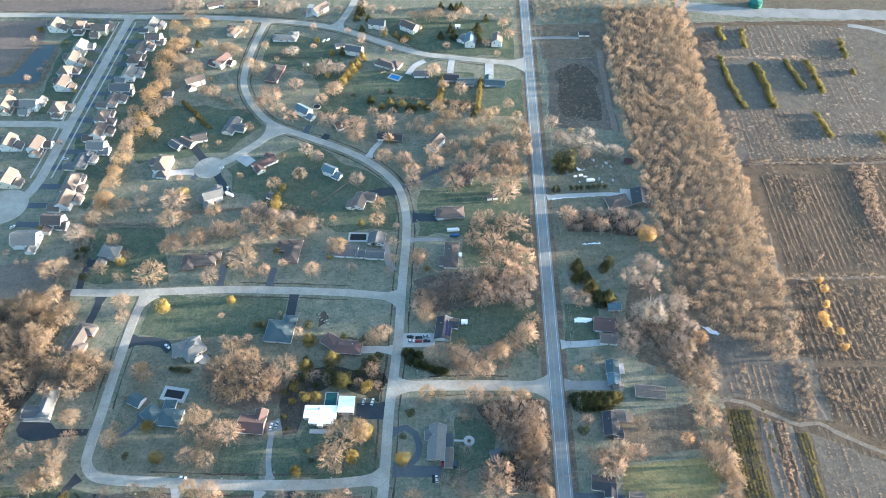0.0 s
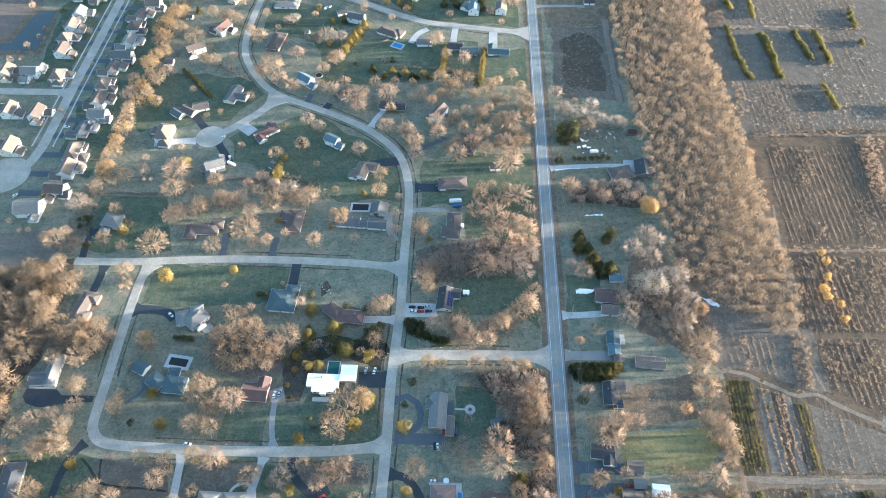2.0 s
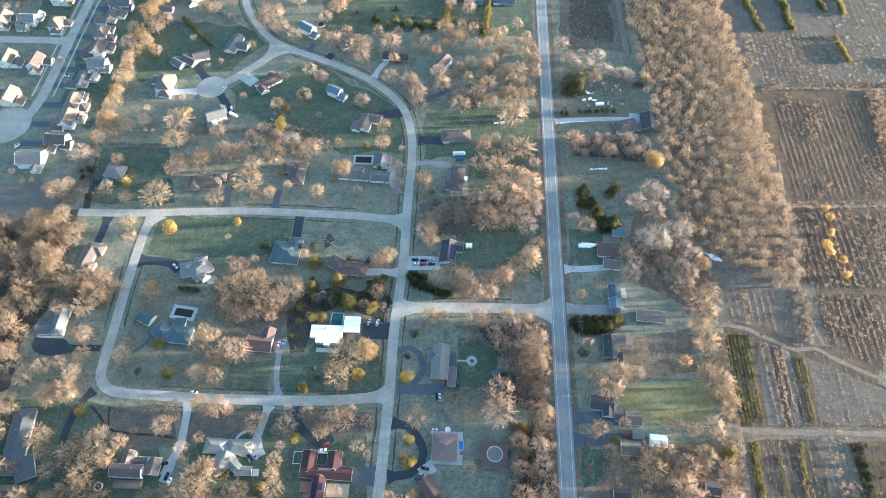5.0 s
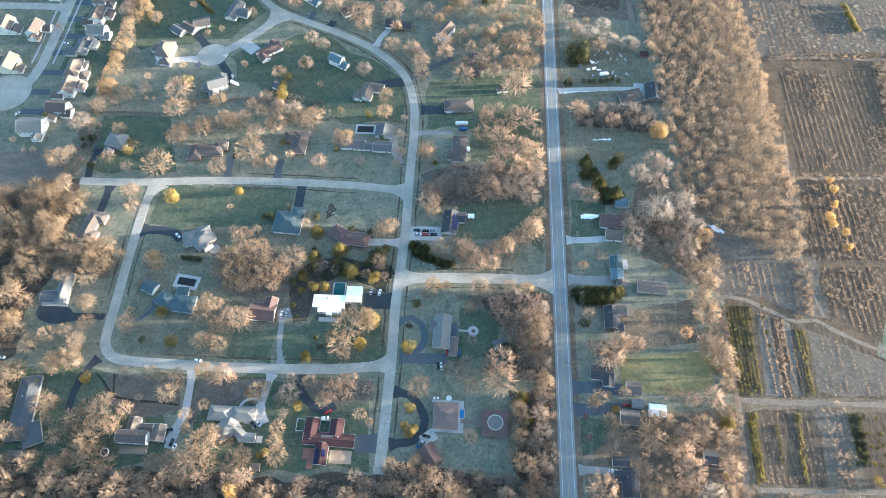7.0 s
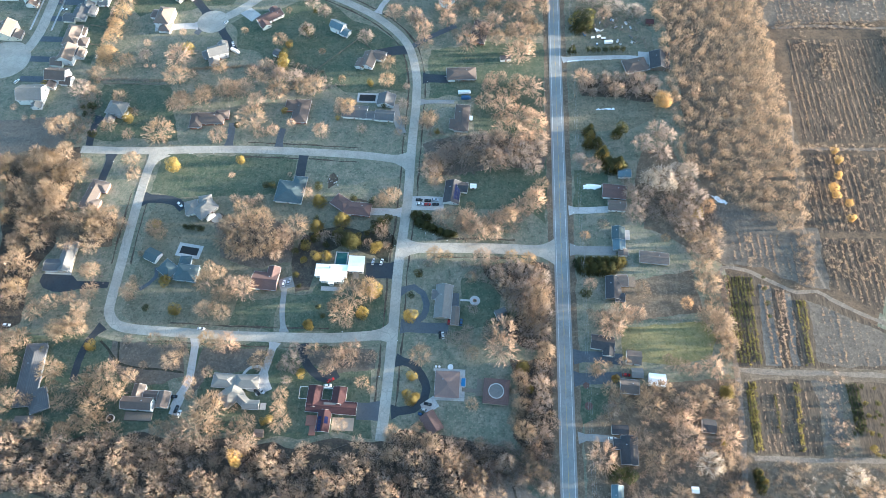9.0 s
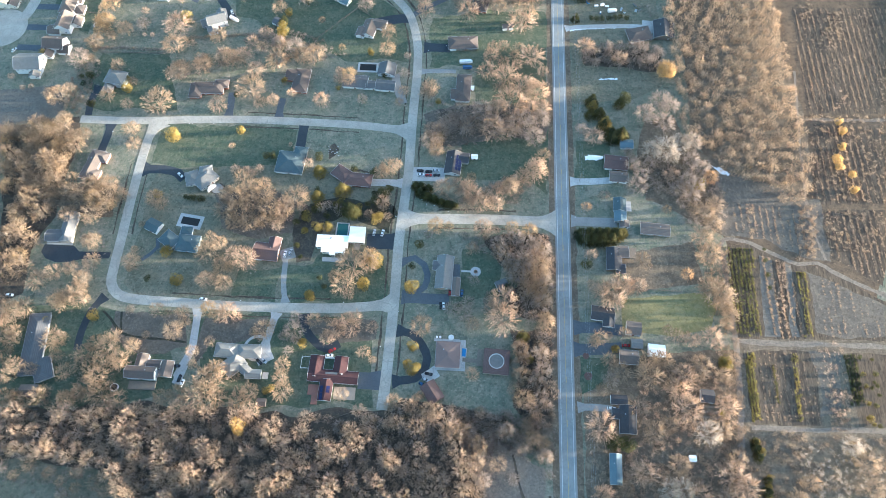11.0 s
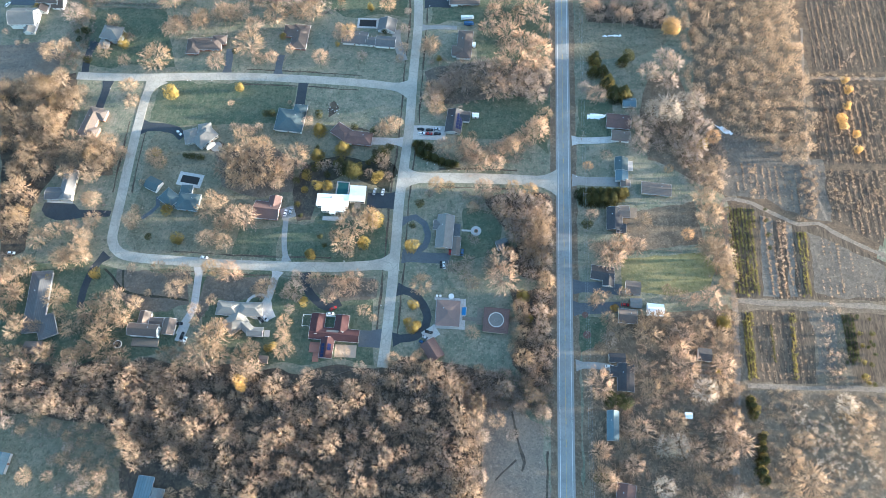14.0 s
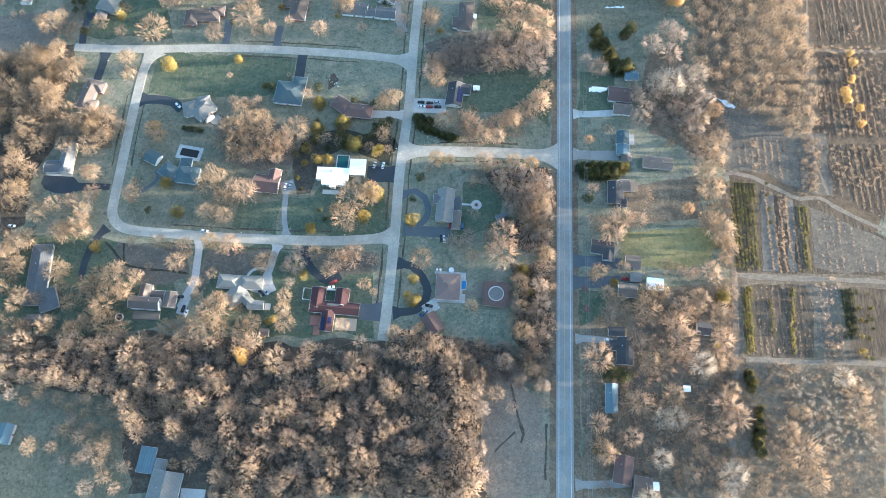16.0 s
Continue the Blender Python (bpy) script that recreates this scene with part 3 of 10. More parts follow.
KINDS = {
    "tan": [prototype(bare_tree(s), TAN_TWIGS, "bare deciduous tree with tan twigs standing in grass", "tree") for s in (1, 2, 3, 4, 5)],
    "sand": [prototype(bare_tree(s), BELT_TWIGS, "bare tree with pale tan twigs above mown grass", "tree") for s in (46, 47)],
    "rose": [prototype(bare_tree(s), ROSE_TWIGS, "bare maple tree with rosy budding twigs", "maple tree") for s in (5, 6, 7, 8)],
    "grey": [prototype(bare_tree(s, 150), GREY_TWIGS, "bare ash tree with grey-brown twigs", "ash tree") for s in (9, 10, 11)],
    "pale": [prototype(bare_tree(s, 200, 9, 0.0, 0.09, 0.0085, 0.42, 1.0), PALE_TWIGS, "large bare poplar tree with pale whitish branches", "poplar tree") for s in (12, 13)],
    "gold": [prototype(bare_tree(s, 160, 12, 0.0, 0.08, 0.013, 0.42, 0.55), GOLD_TWIGS, "willow tree with golden-yellow fine twigs", "willow tree") for s in (14, 15, 16)],
    "rust": [prototype(bare_tree(s, 200, 6, 0.0, 0.08, 0.015), RUST_TWIGS, "small oak tree holding dry russet leaves", "oak tree") for s in (17, 18)],
    "ever": [prototype(leafy_bush(s, 1300, 1.0, True, 0.08), NEEDLES, "conical dark green conifer standing in grass", "conifer") for s in (21, 22, 23)],
    "yew": [prototype(leafy_bush(s, 1000, 1.0, False, 0.08), NEEDLES, "rounded dark evergreen shrub on the lawn", "shrub") for s in (24, 25)],
    "yellow": [prototype(leafy_bush(s, 1300, 1.0, False, 0.075), YELLOW_NEEDLES, "rounded shrub with yellow-green foliage", "golden shrub") for s in (26, 27, 28)],
    "tuft": [prototype(leafy_bush(s, 1300, 1.0, False, 0.08), TUFT_TWIGS, "rounded bush of dense golden-tan twigs", "golden bush") for s in (71, 72)],
    "spire": [prototype(leafy_bush(s, 1300, 1.0, True, 0.08), YELLOW_NEEDLES, "conical conifer with yellow-green foliage", "golden conifer") for s in (29, 30)],
}
SMALL = {
    "sand": [prototype(bare_tree(s, 86, 10, 0.0, 0.096, 0.016), BELT_TWIGS, "small bare tree with pale tan twigs", "tree") for s in (48, 49, 50)],
    "tan": [prototype(bare_tree(s, 86, 10, 0.0, 0.096, 0.016), TAN_TWIGS, "small bare deciduous tree with tan twigs in grass", "tree") for s in (31, 32, 33)],
    "rose": [prototype(bare_tree(s, 86, 10, 0.0, 0.096, 0.016), ROSE_TWIGS, "small bare maple tree with rosy budding twigs", "maple tree") for s in (34, 35, 36)],
    "grey": [prototype(bare_tree(s, 86, 10, 0.0, 0.096, 0.016), GREY_TWIGS, "small bare ash tree with grey-brown twigs", "ash tree") for s in (37, 38)],
    "gold": [prototype(bare_tree(s, 98, 11, 0.0, 0.095, 0.016), GOLD_TWIGS, "small willow tree with golden-yellow fine twigs", "willow tree") for s in (39, 40)],
}
_turns = random.Random(77)


def tree(kind, x, y, wide, tall=None):
    """A tree of that kind at x, y, with a crown that wide."""
    trunk, crown, label, category = _turns.choice(SMALL[kind] if wide < 11.5 and kind in SMALL else KINDS[kind])
    tall = tall or min(wide, 6 + 0.48 * wide) * _turns.uniform(0.92, 1.15) * (0.85 if kind in ("ever", "spire") else 1.0)
    ob = new(category.replace(" ", "_"))
    for n, me in (("trunk", trunk), ("crown", crown)):
        o = new(n, me)
        o.parent = ob
    w = wide * 0.95 if kind in ("yew", "yellow", "tuft") else wide * 1.05 if kind in ("ever", "spire") else wide * 1.06
    ob.matrix_basis = Matrix.LocRotScale((x, y, 0), Euler((0, 0, _turns.uniform(0, 6.28))), (w, w * _turns.uniform(0.9, 1.1), tall))
    return tagged(ob, label, category)


def inside(x, y, poly):
    hit = False
    for (ax, ay), (bx, by) in zip(poly, poly[1:] + poly[:1]):
        if (ay > y) != (by > y) and x < (bx - ax) * (y - ay) / (by - ay) + ax:
            hit = not hit
    return hit


def scattered(poly, spacing, rng, keep=1.0):
    """Uneven points in a polygon about that far apart."""
    x0, x1, y0, y1 = min(p[0] for p in poly), max(p[0] for p in poly), min(p[1] for p in poly), max(p[1] for p in poly)
    out, row, y = [], 0, y0
    while y < y1:
        x = x0 + (row % 2) * spacing / 2
        while x < x1:
            px, py = x + rng.uniform(-0.5, 0.5) * spacing, y + rng.uniform(-0.5, 0.5) * spacing
            if rng.random() < keep and inside(px, py, poly):
                out.append((px, py))
            x += spacing
        y, row = y + spacing * 0.87, row + 1
    return out


def joined(name, pieces, places, mat, label, category, kind="stuff", soft=0.6):
    """Many copies of small meshes in one mesh; places: (x, y, z, wide, tall)."""
    rng = np.random.default_rng(5)
    arrays = []
    for s in pieces:
        tri = [(f[0], f[i], f[i + 1]) for f in s.f for i in range(1, len(f) - 1)]
        v, f = np.array(s.v, np.float32), np.array(tri, np.int32)
        arrays.append((v, f, crown_normals(v, f, soft)))
    vs, fs, ns, n = [], [], [], 0
    for i, (x, y, z, w, h) in enumerate(places):
        v, f, m = arrays[i % len(arrays)]
        a = rng.uniform(0, 6.283)
        c, d = math.cos(a) * w, math.sin(a) * w
        vs.append(np.stack([x + c * v[:, 0] - d * v[:, 1], y + d * v[:, 0] + c * v[:, 1], z + h * v[:, 2]], -1))
        fs.append(f + n)
        ns.append(np.stack([(c * m[:, 0] - d * m[:, 1]) / w, (d * m[:, 0] + c * m[:, 1]) / w, m[:, 2]], -1))
        n += len(v)
    if not vs:
        return None
    v, f = np.concatenate(vs), np.concatenate(fs)
    me = bpy.data.meshes.new(name)
    me.vertices.add(len(v))
    me.vertices.foreach_set("co", v.ravel())
    me.loops.add(f.size)
    me.loops.foreach_set("vertex_index", f.ravel())
    me.polygons.add(len(f))
    me.polygons.foreach_set("loop_start", np.arange(0, f.size, 3, dtype=np.int32))
    me.update(calc_edges=True)
    soften(me, np.concatenate(ns))
    me.materials.append(mat)
    return tagged(new(name, me), label, category, kind=kind)


def both(built):
    """Trunk and crown of a built tree in one shape."""
    return Shape().add(built[0].v, built[0].f).add(built[1].v, built[1].f)


BELT_SHAPES = [both(bare_tree(s, 36, 9, 0.05, 0.19, 0.0135, spread=0.45, rise=1.3)) for s in (51, 52, 53, 54)]
WOOD_SHAPES = [both(bare_tree(s, 74, 11, 0.0, 0.1, 0.0128)) for s in (41, 42, 43, 44, 45)]
BRUSH_SHAPES = [Shape() for _ in range(4)]
for _i, _s in enumerate(BRUSH_SHAPES):
    _r = random.Random(60 + _i)
    for _k in range(52):
        _a = _r.uniform(0, 6.283)
        _d = Vector((math.cos(_a) * 0.7, math.sin(_a) * 0.7, _r.uniform(0.3, 1.3)))
        sliver(_s, (_r.uniform(-0.25, 0.25), _r.uniform(-0.25, 0.25), _r.uniform(-0.02, 0.35)), _d, _r.uniform(0.25, 0.62), 0.024, _r)


def woods(name, poly, spacing, wide, tall, mat, label, seed, keep=1.0, shapes=WOOD_SHAPES, sizes=(0.62, 1.3)):
    rng = random.Random(seed)
    pl = [(x, y, 0, wide * (k := rng.uniform(*sizes) if rng.random() < 0.8 else rng.uniform(sizes[1] - 0.1, sizes[1] + 0.2)), tall * k * rng.uniform(0.85, 1.15)) for x, y in scattered(poly, spacing, rng, keep)]
    return joined(name, shapes, pl, mat, label, "woodland", soft=0.0 if shapes is BELT_SHAPES else 0.5)


def brush(name, poly, spacing, wide, tall, mat, label, seed, keep=1.0):
    rng = random.Random(seed)
    pl = [(x, y, 0, wide * (k := rng.uniform(0.6, 1.35)), tall * k * rng.uniform(0.8, 1.2)) for x, y in scattered(poly, spacing, rng, keep)]
    return joined(name, BRUSH_SHAPES, pl, mat, label, "undergrowth")


BUSH_SHAPES = [leafy_bush(s, 190, 1.0, False, 0.2)[1] for s in (81, 82, 83)]


def hedge(name, a, b, wide, tall, mat, label, seed, step=1.2, shapes=BRUSH_SHAPES):
    rng = random.Random(seed)
    n = max(2, int(math.dist(a, b) / step))
    pl = [(a[0] + (b[0] - a[0]) * i / n + rng.uniform(-0.3, 0.3) * wide, a[1] + (b[1] - a[1]) * i / n + rng.uniform(-0.3, 0.3) * wide, 0, wide * (k := rng.uniform(0.7, 1.2)), tall * k) for i in range(n + 1)]
    return joined(name, shapes, pl, mat, label, "hedge")


# ---- ground and roads ----
tagged(part("ground", Shape().add([(-4600, -4600, 0), (4600, -4600, 0), (4600, 4600, 0), (-4600, 4600, 0)], [(0, 1, 2, 3)]), TURF), "grass ground reaching to the horizon", "ground", kind="structure")
patch("field_east", [(228.5, 627.6), (422.4, 633.5), (243.7, 149.4), (183.5, 147.9), (162.6, 212.3), (178.9, 237.0), (215.5, 237.8), (225.6, 273.3), (222.3, 367.0), (219.7, 472.4)], 0.020, SCRUB, "brown scrubby nursery field of dry grass", 1.5)
patch("field_north_east", [(231.3, 621.7), (458.6, 623.9), (382.4, 435.8), (227.6, 424.6), (220.6, 487.4)], 0.024, GREYFIELD, "grey weedy nursery field", 4.0)
patch("plot_dark", [(239.9, 410.4), (345.0, 415.3), (307.2, 313.8), (233.6, 312.4)], 0.027, TILLED, "dark nursery soil in long rows", 1.5)
patch("plot_dark", [(233.9, 302.3), (303.4, 303.6), (279.4, 239.1), (224.7, 238.0), (233.3, 273.5)], 0.027, TILLED, "dark nursery soil in long rows", 1.5)
patch("plot_dark", [(231.8, 563.4), (335.0, 564.6), (328.7, 496.6), (239.6, 495.4)], 0.027, GREYFIELD, "dark nursery soil in long rows", 1.5)
patch("plot_dark", [(235.3, 619.7), (369.1, 621.0), (364.4, 573.9), (237.4, 572.5)], 0.027, GREYFIELD, "dark nursery soil in long rows", 1.5)
patch("plot_dark", [(377.9, 614.3), (431.1, 610.0), (387.8, 497.4), (370.3, 516.9), (374.0, 563.3)], 0.027, GREYFIELD, "dark bare gravelly ground", 3.0)
patch("plot_pale", [(387.2, 586.0), (393.6, 581.5), (395.1, 529.4), (386.8, 527.7)], 0.032, PALE, "pale gravel streak", 2.0)
patch("plot_dark", [(169.8, 236.8), (214.3, 233.6), (217.4, 196.2), (186.8, 210.8), (170.1, 214.4)], 0.027, TILLED, "dark nursery soil in long rows", 1.5)
patch("plot_dark", [(227.0, 233.9), (277.8, 234.9), (257.6, 180.8), (228.5, 199.1)], 0.027, TILLED, "dark nursery soil in long rows", 1.5)
patch("plot_dark", [(165.8, 134.4), (209.3, 136.8), (203.8, 93.2), (165.8, 91.1)], 0.032, TILLED, "dark nursery soil in long rows", 1.5)
patch("weedy_gap", [(158.0, 250.0), (172.0, 262.0), (192.0, 256.0), (218.0, 240.0), (230.0, 242.0), (229.0, 196.0), (212.0, 199.0), (190.0, 209.0), (163.0, 212.0)], 0.031, GREYFIELD, "weedy ground of dry grass at the end of the tree belt", 2.0)
patch("plot_pale", [(210.9, 136.9), (225.7, 136.0), (223.1, 94.3), (205.4, 93.3)], 0.032, PALE, "pale dry weeds between plots", 2.5)
patch("plot_dark", [(227.4, 136.1), (259.0, 137.8), (252.0, 95.9), (224.7, 94.4)], 0.032, TILLED, "dark nursery soil in long rows", 1.5)
patch("plot_dark", [(165.0, 204.6), (180.9, 204.7), (202.6, 194.0), (223.0, 191.2), (260.8, 168.6), (257.0, 145.5), (164.2, 142.6)], 0.032, TILLED, "dark nursery soil in long rows", 1.5)
patch("plot_pale", [(192.3, 77.0), (230.9, 82.4), (231.3, 45.2), (191.0, 39.8)], 0.032, PALE, "pale dry weeds", 4.0)
patch("gravel_yard", [(227.9, 684.5), (460.6, 686.4), (447.3, 652.1), (361.9, 651.3), (277.5, 656.8)], 0.026, PALE, "pale gravel yard beyond the road", 1.5)
patch("field_southeast", [(161.5, 143.1), (253.4, 148.2), (232.5, 18.3), (152.0, 13.5)], 0.024, DRY, "dry tan grass field", 1.5)
patch("woodland_floor_east", [(146.8, 652.5), (227.8, 653.2), (224.3, 552.8), (222.1, 472.4), (227.9, 416.7), (225.8, 355.5), (231.9, 302.3), (227.9, 255.3), (216.7, 235.7), (200.9, 237.5), (168.0, 254.1), (150.4, 290.8), (153.4, 354.2), (147.9, 415.4), (141.5, 486.3), (139.5, 569.5)], 0.030, DRY, "brown leaf litter under bare trees", 1.5)
patch("woodland_floor_south", [(-270.5, 77.2), (-231.1, 82.8), (-170.7, 86.2), (-96.4, 83.6), (-57.1, 89.2), (-37.6, 93.6), (-4.3, 92.1), (22.1, 90.9), (27.3, 80.6), (19.8, 63.9), (14.3, 41.7), (17.2, 5.5), (-245.2, -10.0)], 0.026, LEAFY, "brown leaf litter under bare woodland", 6.0)
patch("clearing_south", [(0.0, 72.5), (19.4, 75.2), (35.7, 68.1), (50.2, 62.5), (51.6, 7.6), (21.8, 5.8), (15.4, 14.7), (14.0, 47.8)], 0.036, DIRT, "pale dry grass clearing", 5.0)
patch("lawn_southwest", [(-262.0, 46.0), (-251.0, 50.0), (-242.0, 50.0), (-228.0, 49.0), (-206.0, 46.0), (-188.0, 40.0), (-180.0, 14.0), (-174.0, -1.0), (-176.0, -10.0), (-247.0, -12.0)], 0.036, WORN_LAWN, "grass clearing beside the woods", 6.0)
patch("woodland_floor_west", [(-326.1, 268.9), (-305.6, 281.6), (-278.8, 286.2), (-272.0, 262.0), (-276.0, 225.0), (-272.0, 205.0), (-280.0, 180.0), (-276.0, 150.0), (-288.9, 140.8)], 0.024, LEAFY, "brown leaf litter under bare trees", 1.5)
patch("dry_yard_east", [(71.6, 123.9), (162.6, 136.0), (152.0, 13.5), (70.4, 8.7)], 0.022, DRY, "dry tan grass under bare trees", 1.5)
patch("scrub_yard", [(119.6, 300.2), (142.9, 306.0), (169.1, 253.6), (165.6, 211.9), (120.5, 238.4), (114.6, 272.7)], 0.022, DRY, "dry grass yard with brush", 9.0)
# a sunlit stretch of lawn, its light put into the ground colour
patch("green_yard", [(96.3, 164.6), (148.4, 171.2), (153.8, 161.0), (148.4, 147.8), (126.1, 141.9), (95.7, 143.9)], 0.034, SUNLIT_LAWN, "mown lawn with low sunlight painted in yellow-green", 1.0)
patch("dry_lawn_east", [(95.4, 194.2), (143.9, 206.7), (147.2, 177.6), (106.9, 169.7)], 0.034, DRY, "dry tan lawn", 1.5)
patch("dark_field_north", [(78.8, 564.3), (136.8, 569.5), (133.6, 463.8), (75.7, 466.6)], 0.030, GREYFIELD, "rough field of grey weeds beside the road", 3.0)
patch("thicket_floor", [(78.5, 363.3), (116.4, 365.1), (137.6, 359.7), (131.8, 343.7), (79.3, 347.2)], 0.028, LEAFY, "brown leaf litter under a thicket", 3.0)
patch("dry_field_north", [(71.3, 621.1), (140.9, 626.8), (136.8, 569.5), (74.5, 564.3)], 0.026, DRY, "dry grass field beside the road", 1.5)
patch("plough_north_west", [(-499.9, 674.1), (-297.8, 675.8), (-306.4, 641.0), (-347.8, 640.6), (-485.6, 641.5)], 0.030, SOIL, "bare ploughed soil", 1.5)
patch("plough_west", [(-500.0, 620.5), (-428.7, 626.3), (-415.0, 577.2), (-425.7, 523.3), (-455.2, 522.9)], 0.030, SOIL, "bare brown field by the pond", 1.5)
patch("pale_field_west", [(-355.7, 306.5), (-305.0, 311.7), (-294.2, 302.4), (-292.2, 289.7), (-301.5, 277.1), (-314.0, 268.2), (-334.9, 261.1)], 0.030, PALE_LOT, "pale dry grass lot", 1.5)
patch("lawn_north", [(-138.6, 539.7), (-64.7, 547.6), (9.9, 537.2), (12.9, 487.6), (-59.8, 479.7), (-129.8, 478.7)], 0.0335, LAWN, "mown green lawn between houses", 7.0)
patch("lawn_middle", [(-284.4, 492.2), (-200.0, 489.4), (-172.5, 465.3), (-199.7, 431.7), (-267.1, 415.5), (-292.7, 443.0)], 0.0335, LAWN, "mown green lawn between houses", 7.0)
patch("lawn_middle", [(-196.0, 415.3), (-124.2, 439.8), (-58.2, 392.7), (-49.6, 347.8), (-93.1, 343.0), (-180.5, 387.5)], 0.029, LAWN, "mown green lawn between houses", 7.0)
patch("lawn_far", [(-116.3, 636.5), (47.2, 629.9), (46.7, 566.7), (-44.8, 576.6)], 0.029, LAWN, "mown green lawn between houses", 7.0)
patch("lawn_estate", [(-388.6, 621.6), (-350.7, 622.0), (-351.6, 475.6), (-381.1, 472.9), (-389.4, 519.5), (-398.1, 577.4)], 0.029, LAWN, "mown green lawn between houses", 7.0)
patch("lawn_estate", [(-331.6, 617.1), (-299.8, 617.4), (-280.0, 546.8), (-285.0, 457.7), (-294.1, 358.0), (-328.1, 388.3)], 0.029, LAWN, "mown green lawn between houses", 7.0)
patch("lawn_street", [(-193.2, 603.6), (-124.0, 594.6), (-99.2, 571.4), (-138.6, 539.7), (-195.4, 556.7)], 0.029, LAWN, "mown green lawn between houses", 7.0)
patch("lawn_corner", [(-6.3, 292.7), (56.0, 298.9), (52.1, 234.4), (32.3, 251.3), (-9.2, 246.0)], 0.029, LAWN, "mown green lawn between houses", 7.0)
patch("lawn_loop", [(-213.5, 248.0), (-128.1, 252.4), (-46.5, 249.6), (-40.2, 157.3), (-83.1, 153.6), (-203.8, 153.5), (-215.0, 162.2), (-212.8, 208.1)], 0.027, WORN_LAWN, "worn grey-green lawn inside the loop", 3.0)
patch("lawn_west", [(-288.4, 138.9), (-226.1, 148.0), (-205.0, 141.6), (-181.4, 139.1), (-166.1, 96.7), (-224.2, 82.5), (-270.8, 78.5)], 0.029, LAWN, "green lawn between houses and trees", 7.0)
patch("lawn_south", [(-167.4, 139.9), (-104.6, 143.3), (-55.7, 144.1), (-50.8, 92.9), (-110.4, 87.5), (-151.0, 89.0)], 0.029, LAWN, "green lawn between houses and trees", 6.0)
patch("ivy_bed", [(-104.2, 222.6), (-86.1, 227.7), (-70.9, 225.1), (-52.6, 228.6), (-46.4, 216.4), (-51.2, 203.8), (-63.8, 209.7), (-80.2, 214.6), (-98.4, 206.2)], 0.037, IVY, "dark evergreen ground cover under shrubs", 2.5)
patch("thicket_floor", [(10.6, 202.1), (27.5, 205.4), (53.8, 204.4), (54.8, 140.9), (32.3, 150.7), (27.5, 164.7), (35.3, 173.5), (19.7, 188.2)], 0.034, LEAFY, "brown leaf litter under a thicket", 4.0)
patch("thicket_floor", [(29.1, 139.5), (54.8, 141.6), (55.3, 82.2), (43.6, 81.5), (31.3, 94.1), (34.1, 114.8)], 0.0358, LEAFY, "brown leaf litter under a thicket", 4.0)
patch("thicket_floor", [(-32.9, 301.2), (5.6, 307.1), (52.2, 303.9), (52.3, 284.1), (17.5, 281.0), (-6.0, 275.7), (-30.0, 268.2)], 0.034, GREYFIELD, "brown leaf litter under bare brush", 6.0)
patch("yard_green_a", [(-217.9, 281.2), (-121.7, 283.1), (-122.0, 261.7), (-128.1, 252.4), (-196.1, 246.6), (-217.9, 248.4)], 0.030, LAWN, "mown green lawn", 2.5)
patch("yard_green_b", [(-278.0, 343.7), (-227.9, 344.6), (-209.3, 293.8), (-270.7, 292.6), (-280.0, 318.6)], 0.030, LAWN, "mown green lawn", 2.5)
patch("yard_green_c", [(-64.2, 540.6), (9.9, 533.0), (12.4, 496.2), (-91.4, 494.8)], 0.030, LAWN, "mown green lawn", 2.5)
patch("yard_green_d", [(15.1, 524.6), (54.4, 533.5), (54.5, 481.3), (14.8, 480.7)], 0.030, LAWN, "mown green lawn", 2.0)
patch("yard_green_e", [(-110.5, 176.0), (-49.3, 184.7), (-48.5, 156.4), (-106.4, 153.3)], 0.030, LAWN, "mown green lawn", 6.0)
patch("yard_green_f", [(-145.3, 177.0), (-119.4, 177.6), (-114.7, 153.2), (-141.7, 154.2)], 0.030, LAWN, "mown green lawn", 6.0)
patch("yard_green_g", [(-10.1, 282.8), (53.1, 284.1), (52.0, 265.2), (5.8, 255.2)], 0.030, LAWN, "mown green lawn", 6.0)
patch("yard_green_h", [(-2.6, 193.2), (23.5, 191.9), (22.9, 161.5), (-3.6, 154.1)], 0.030, LAWN, "mown green lawn", 6.0)
patch("yard_green_i", [(72.4, 279.7), (95.9, 280.1), (92.5, 250.3), (70.0, 249.8)], 0.030, LAWN, "mown green lawn", 2.0)
patch("yard_green_j", [(68.3, 125.5), (86.8, 126.5), (84.7, 110.7), (68.1, 103.0)], 0.034, LAWN, "mown green lawn", 1.0)
patch("pond_bank", [(-426.5, 587.5), (-399.3, 584.9), (-394.1, 545.4), (-391.6, 514.4), (-448.1, 512.1), (-460.5, 539.3), (-435.1, 538.7), (-430.7, 559.4)], 0.040, DRY, "dry grass bank of the pond", 1.5)
patch("pond", [(-420.1, 582.8), (-402.2, 582.1), (-400.3, 547.1), (-397.5, 521.1), (-447.9, 518.8), (-452.5, 529.0), (-426.4, 531.0), (-422.6, 555.8)], 0.050, DARK_WATER, "dark still pond with grassy banks", 1.0)
tagged(part("verge_main", ribbon([(61.2, -900.0), (61.3, -300.0), (61.3, 0.0), (61.3, 200.0), (61.4, 450.0), (61.4, 700.0), (61.5, 1200.0), (61.6, 2500.0)], 17.0, 0.038, (0, 0), rough=1.50), DRY), "dry grass verges of the road", "verge", kind="structure")
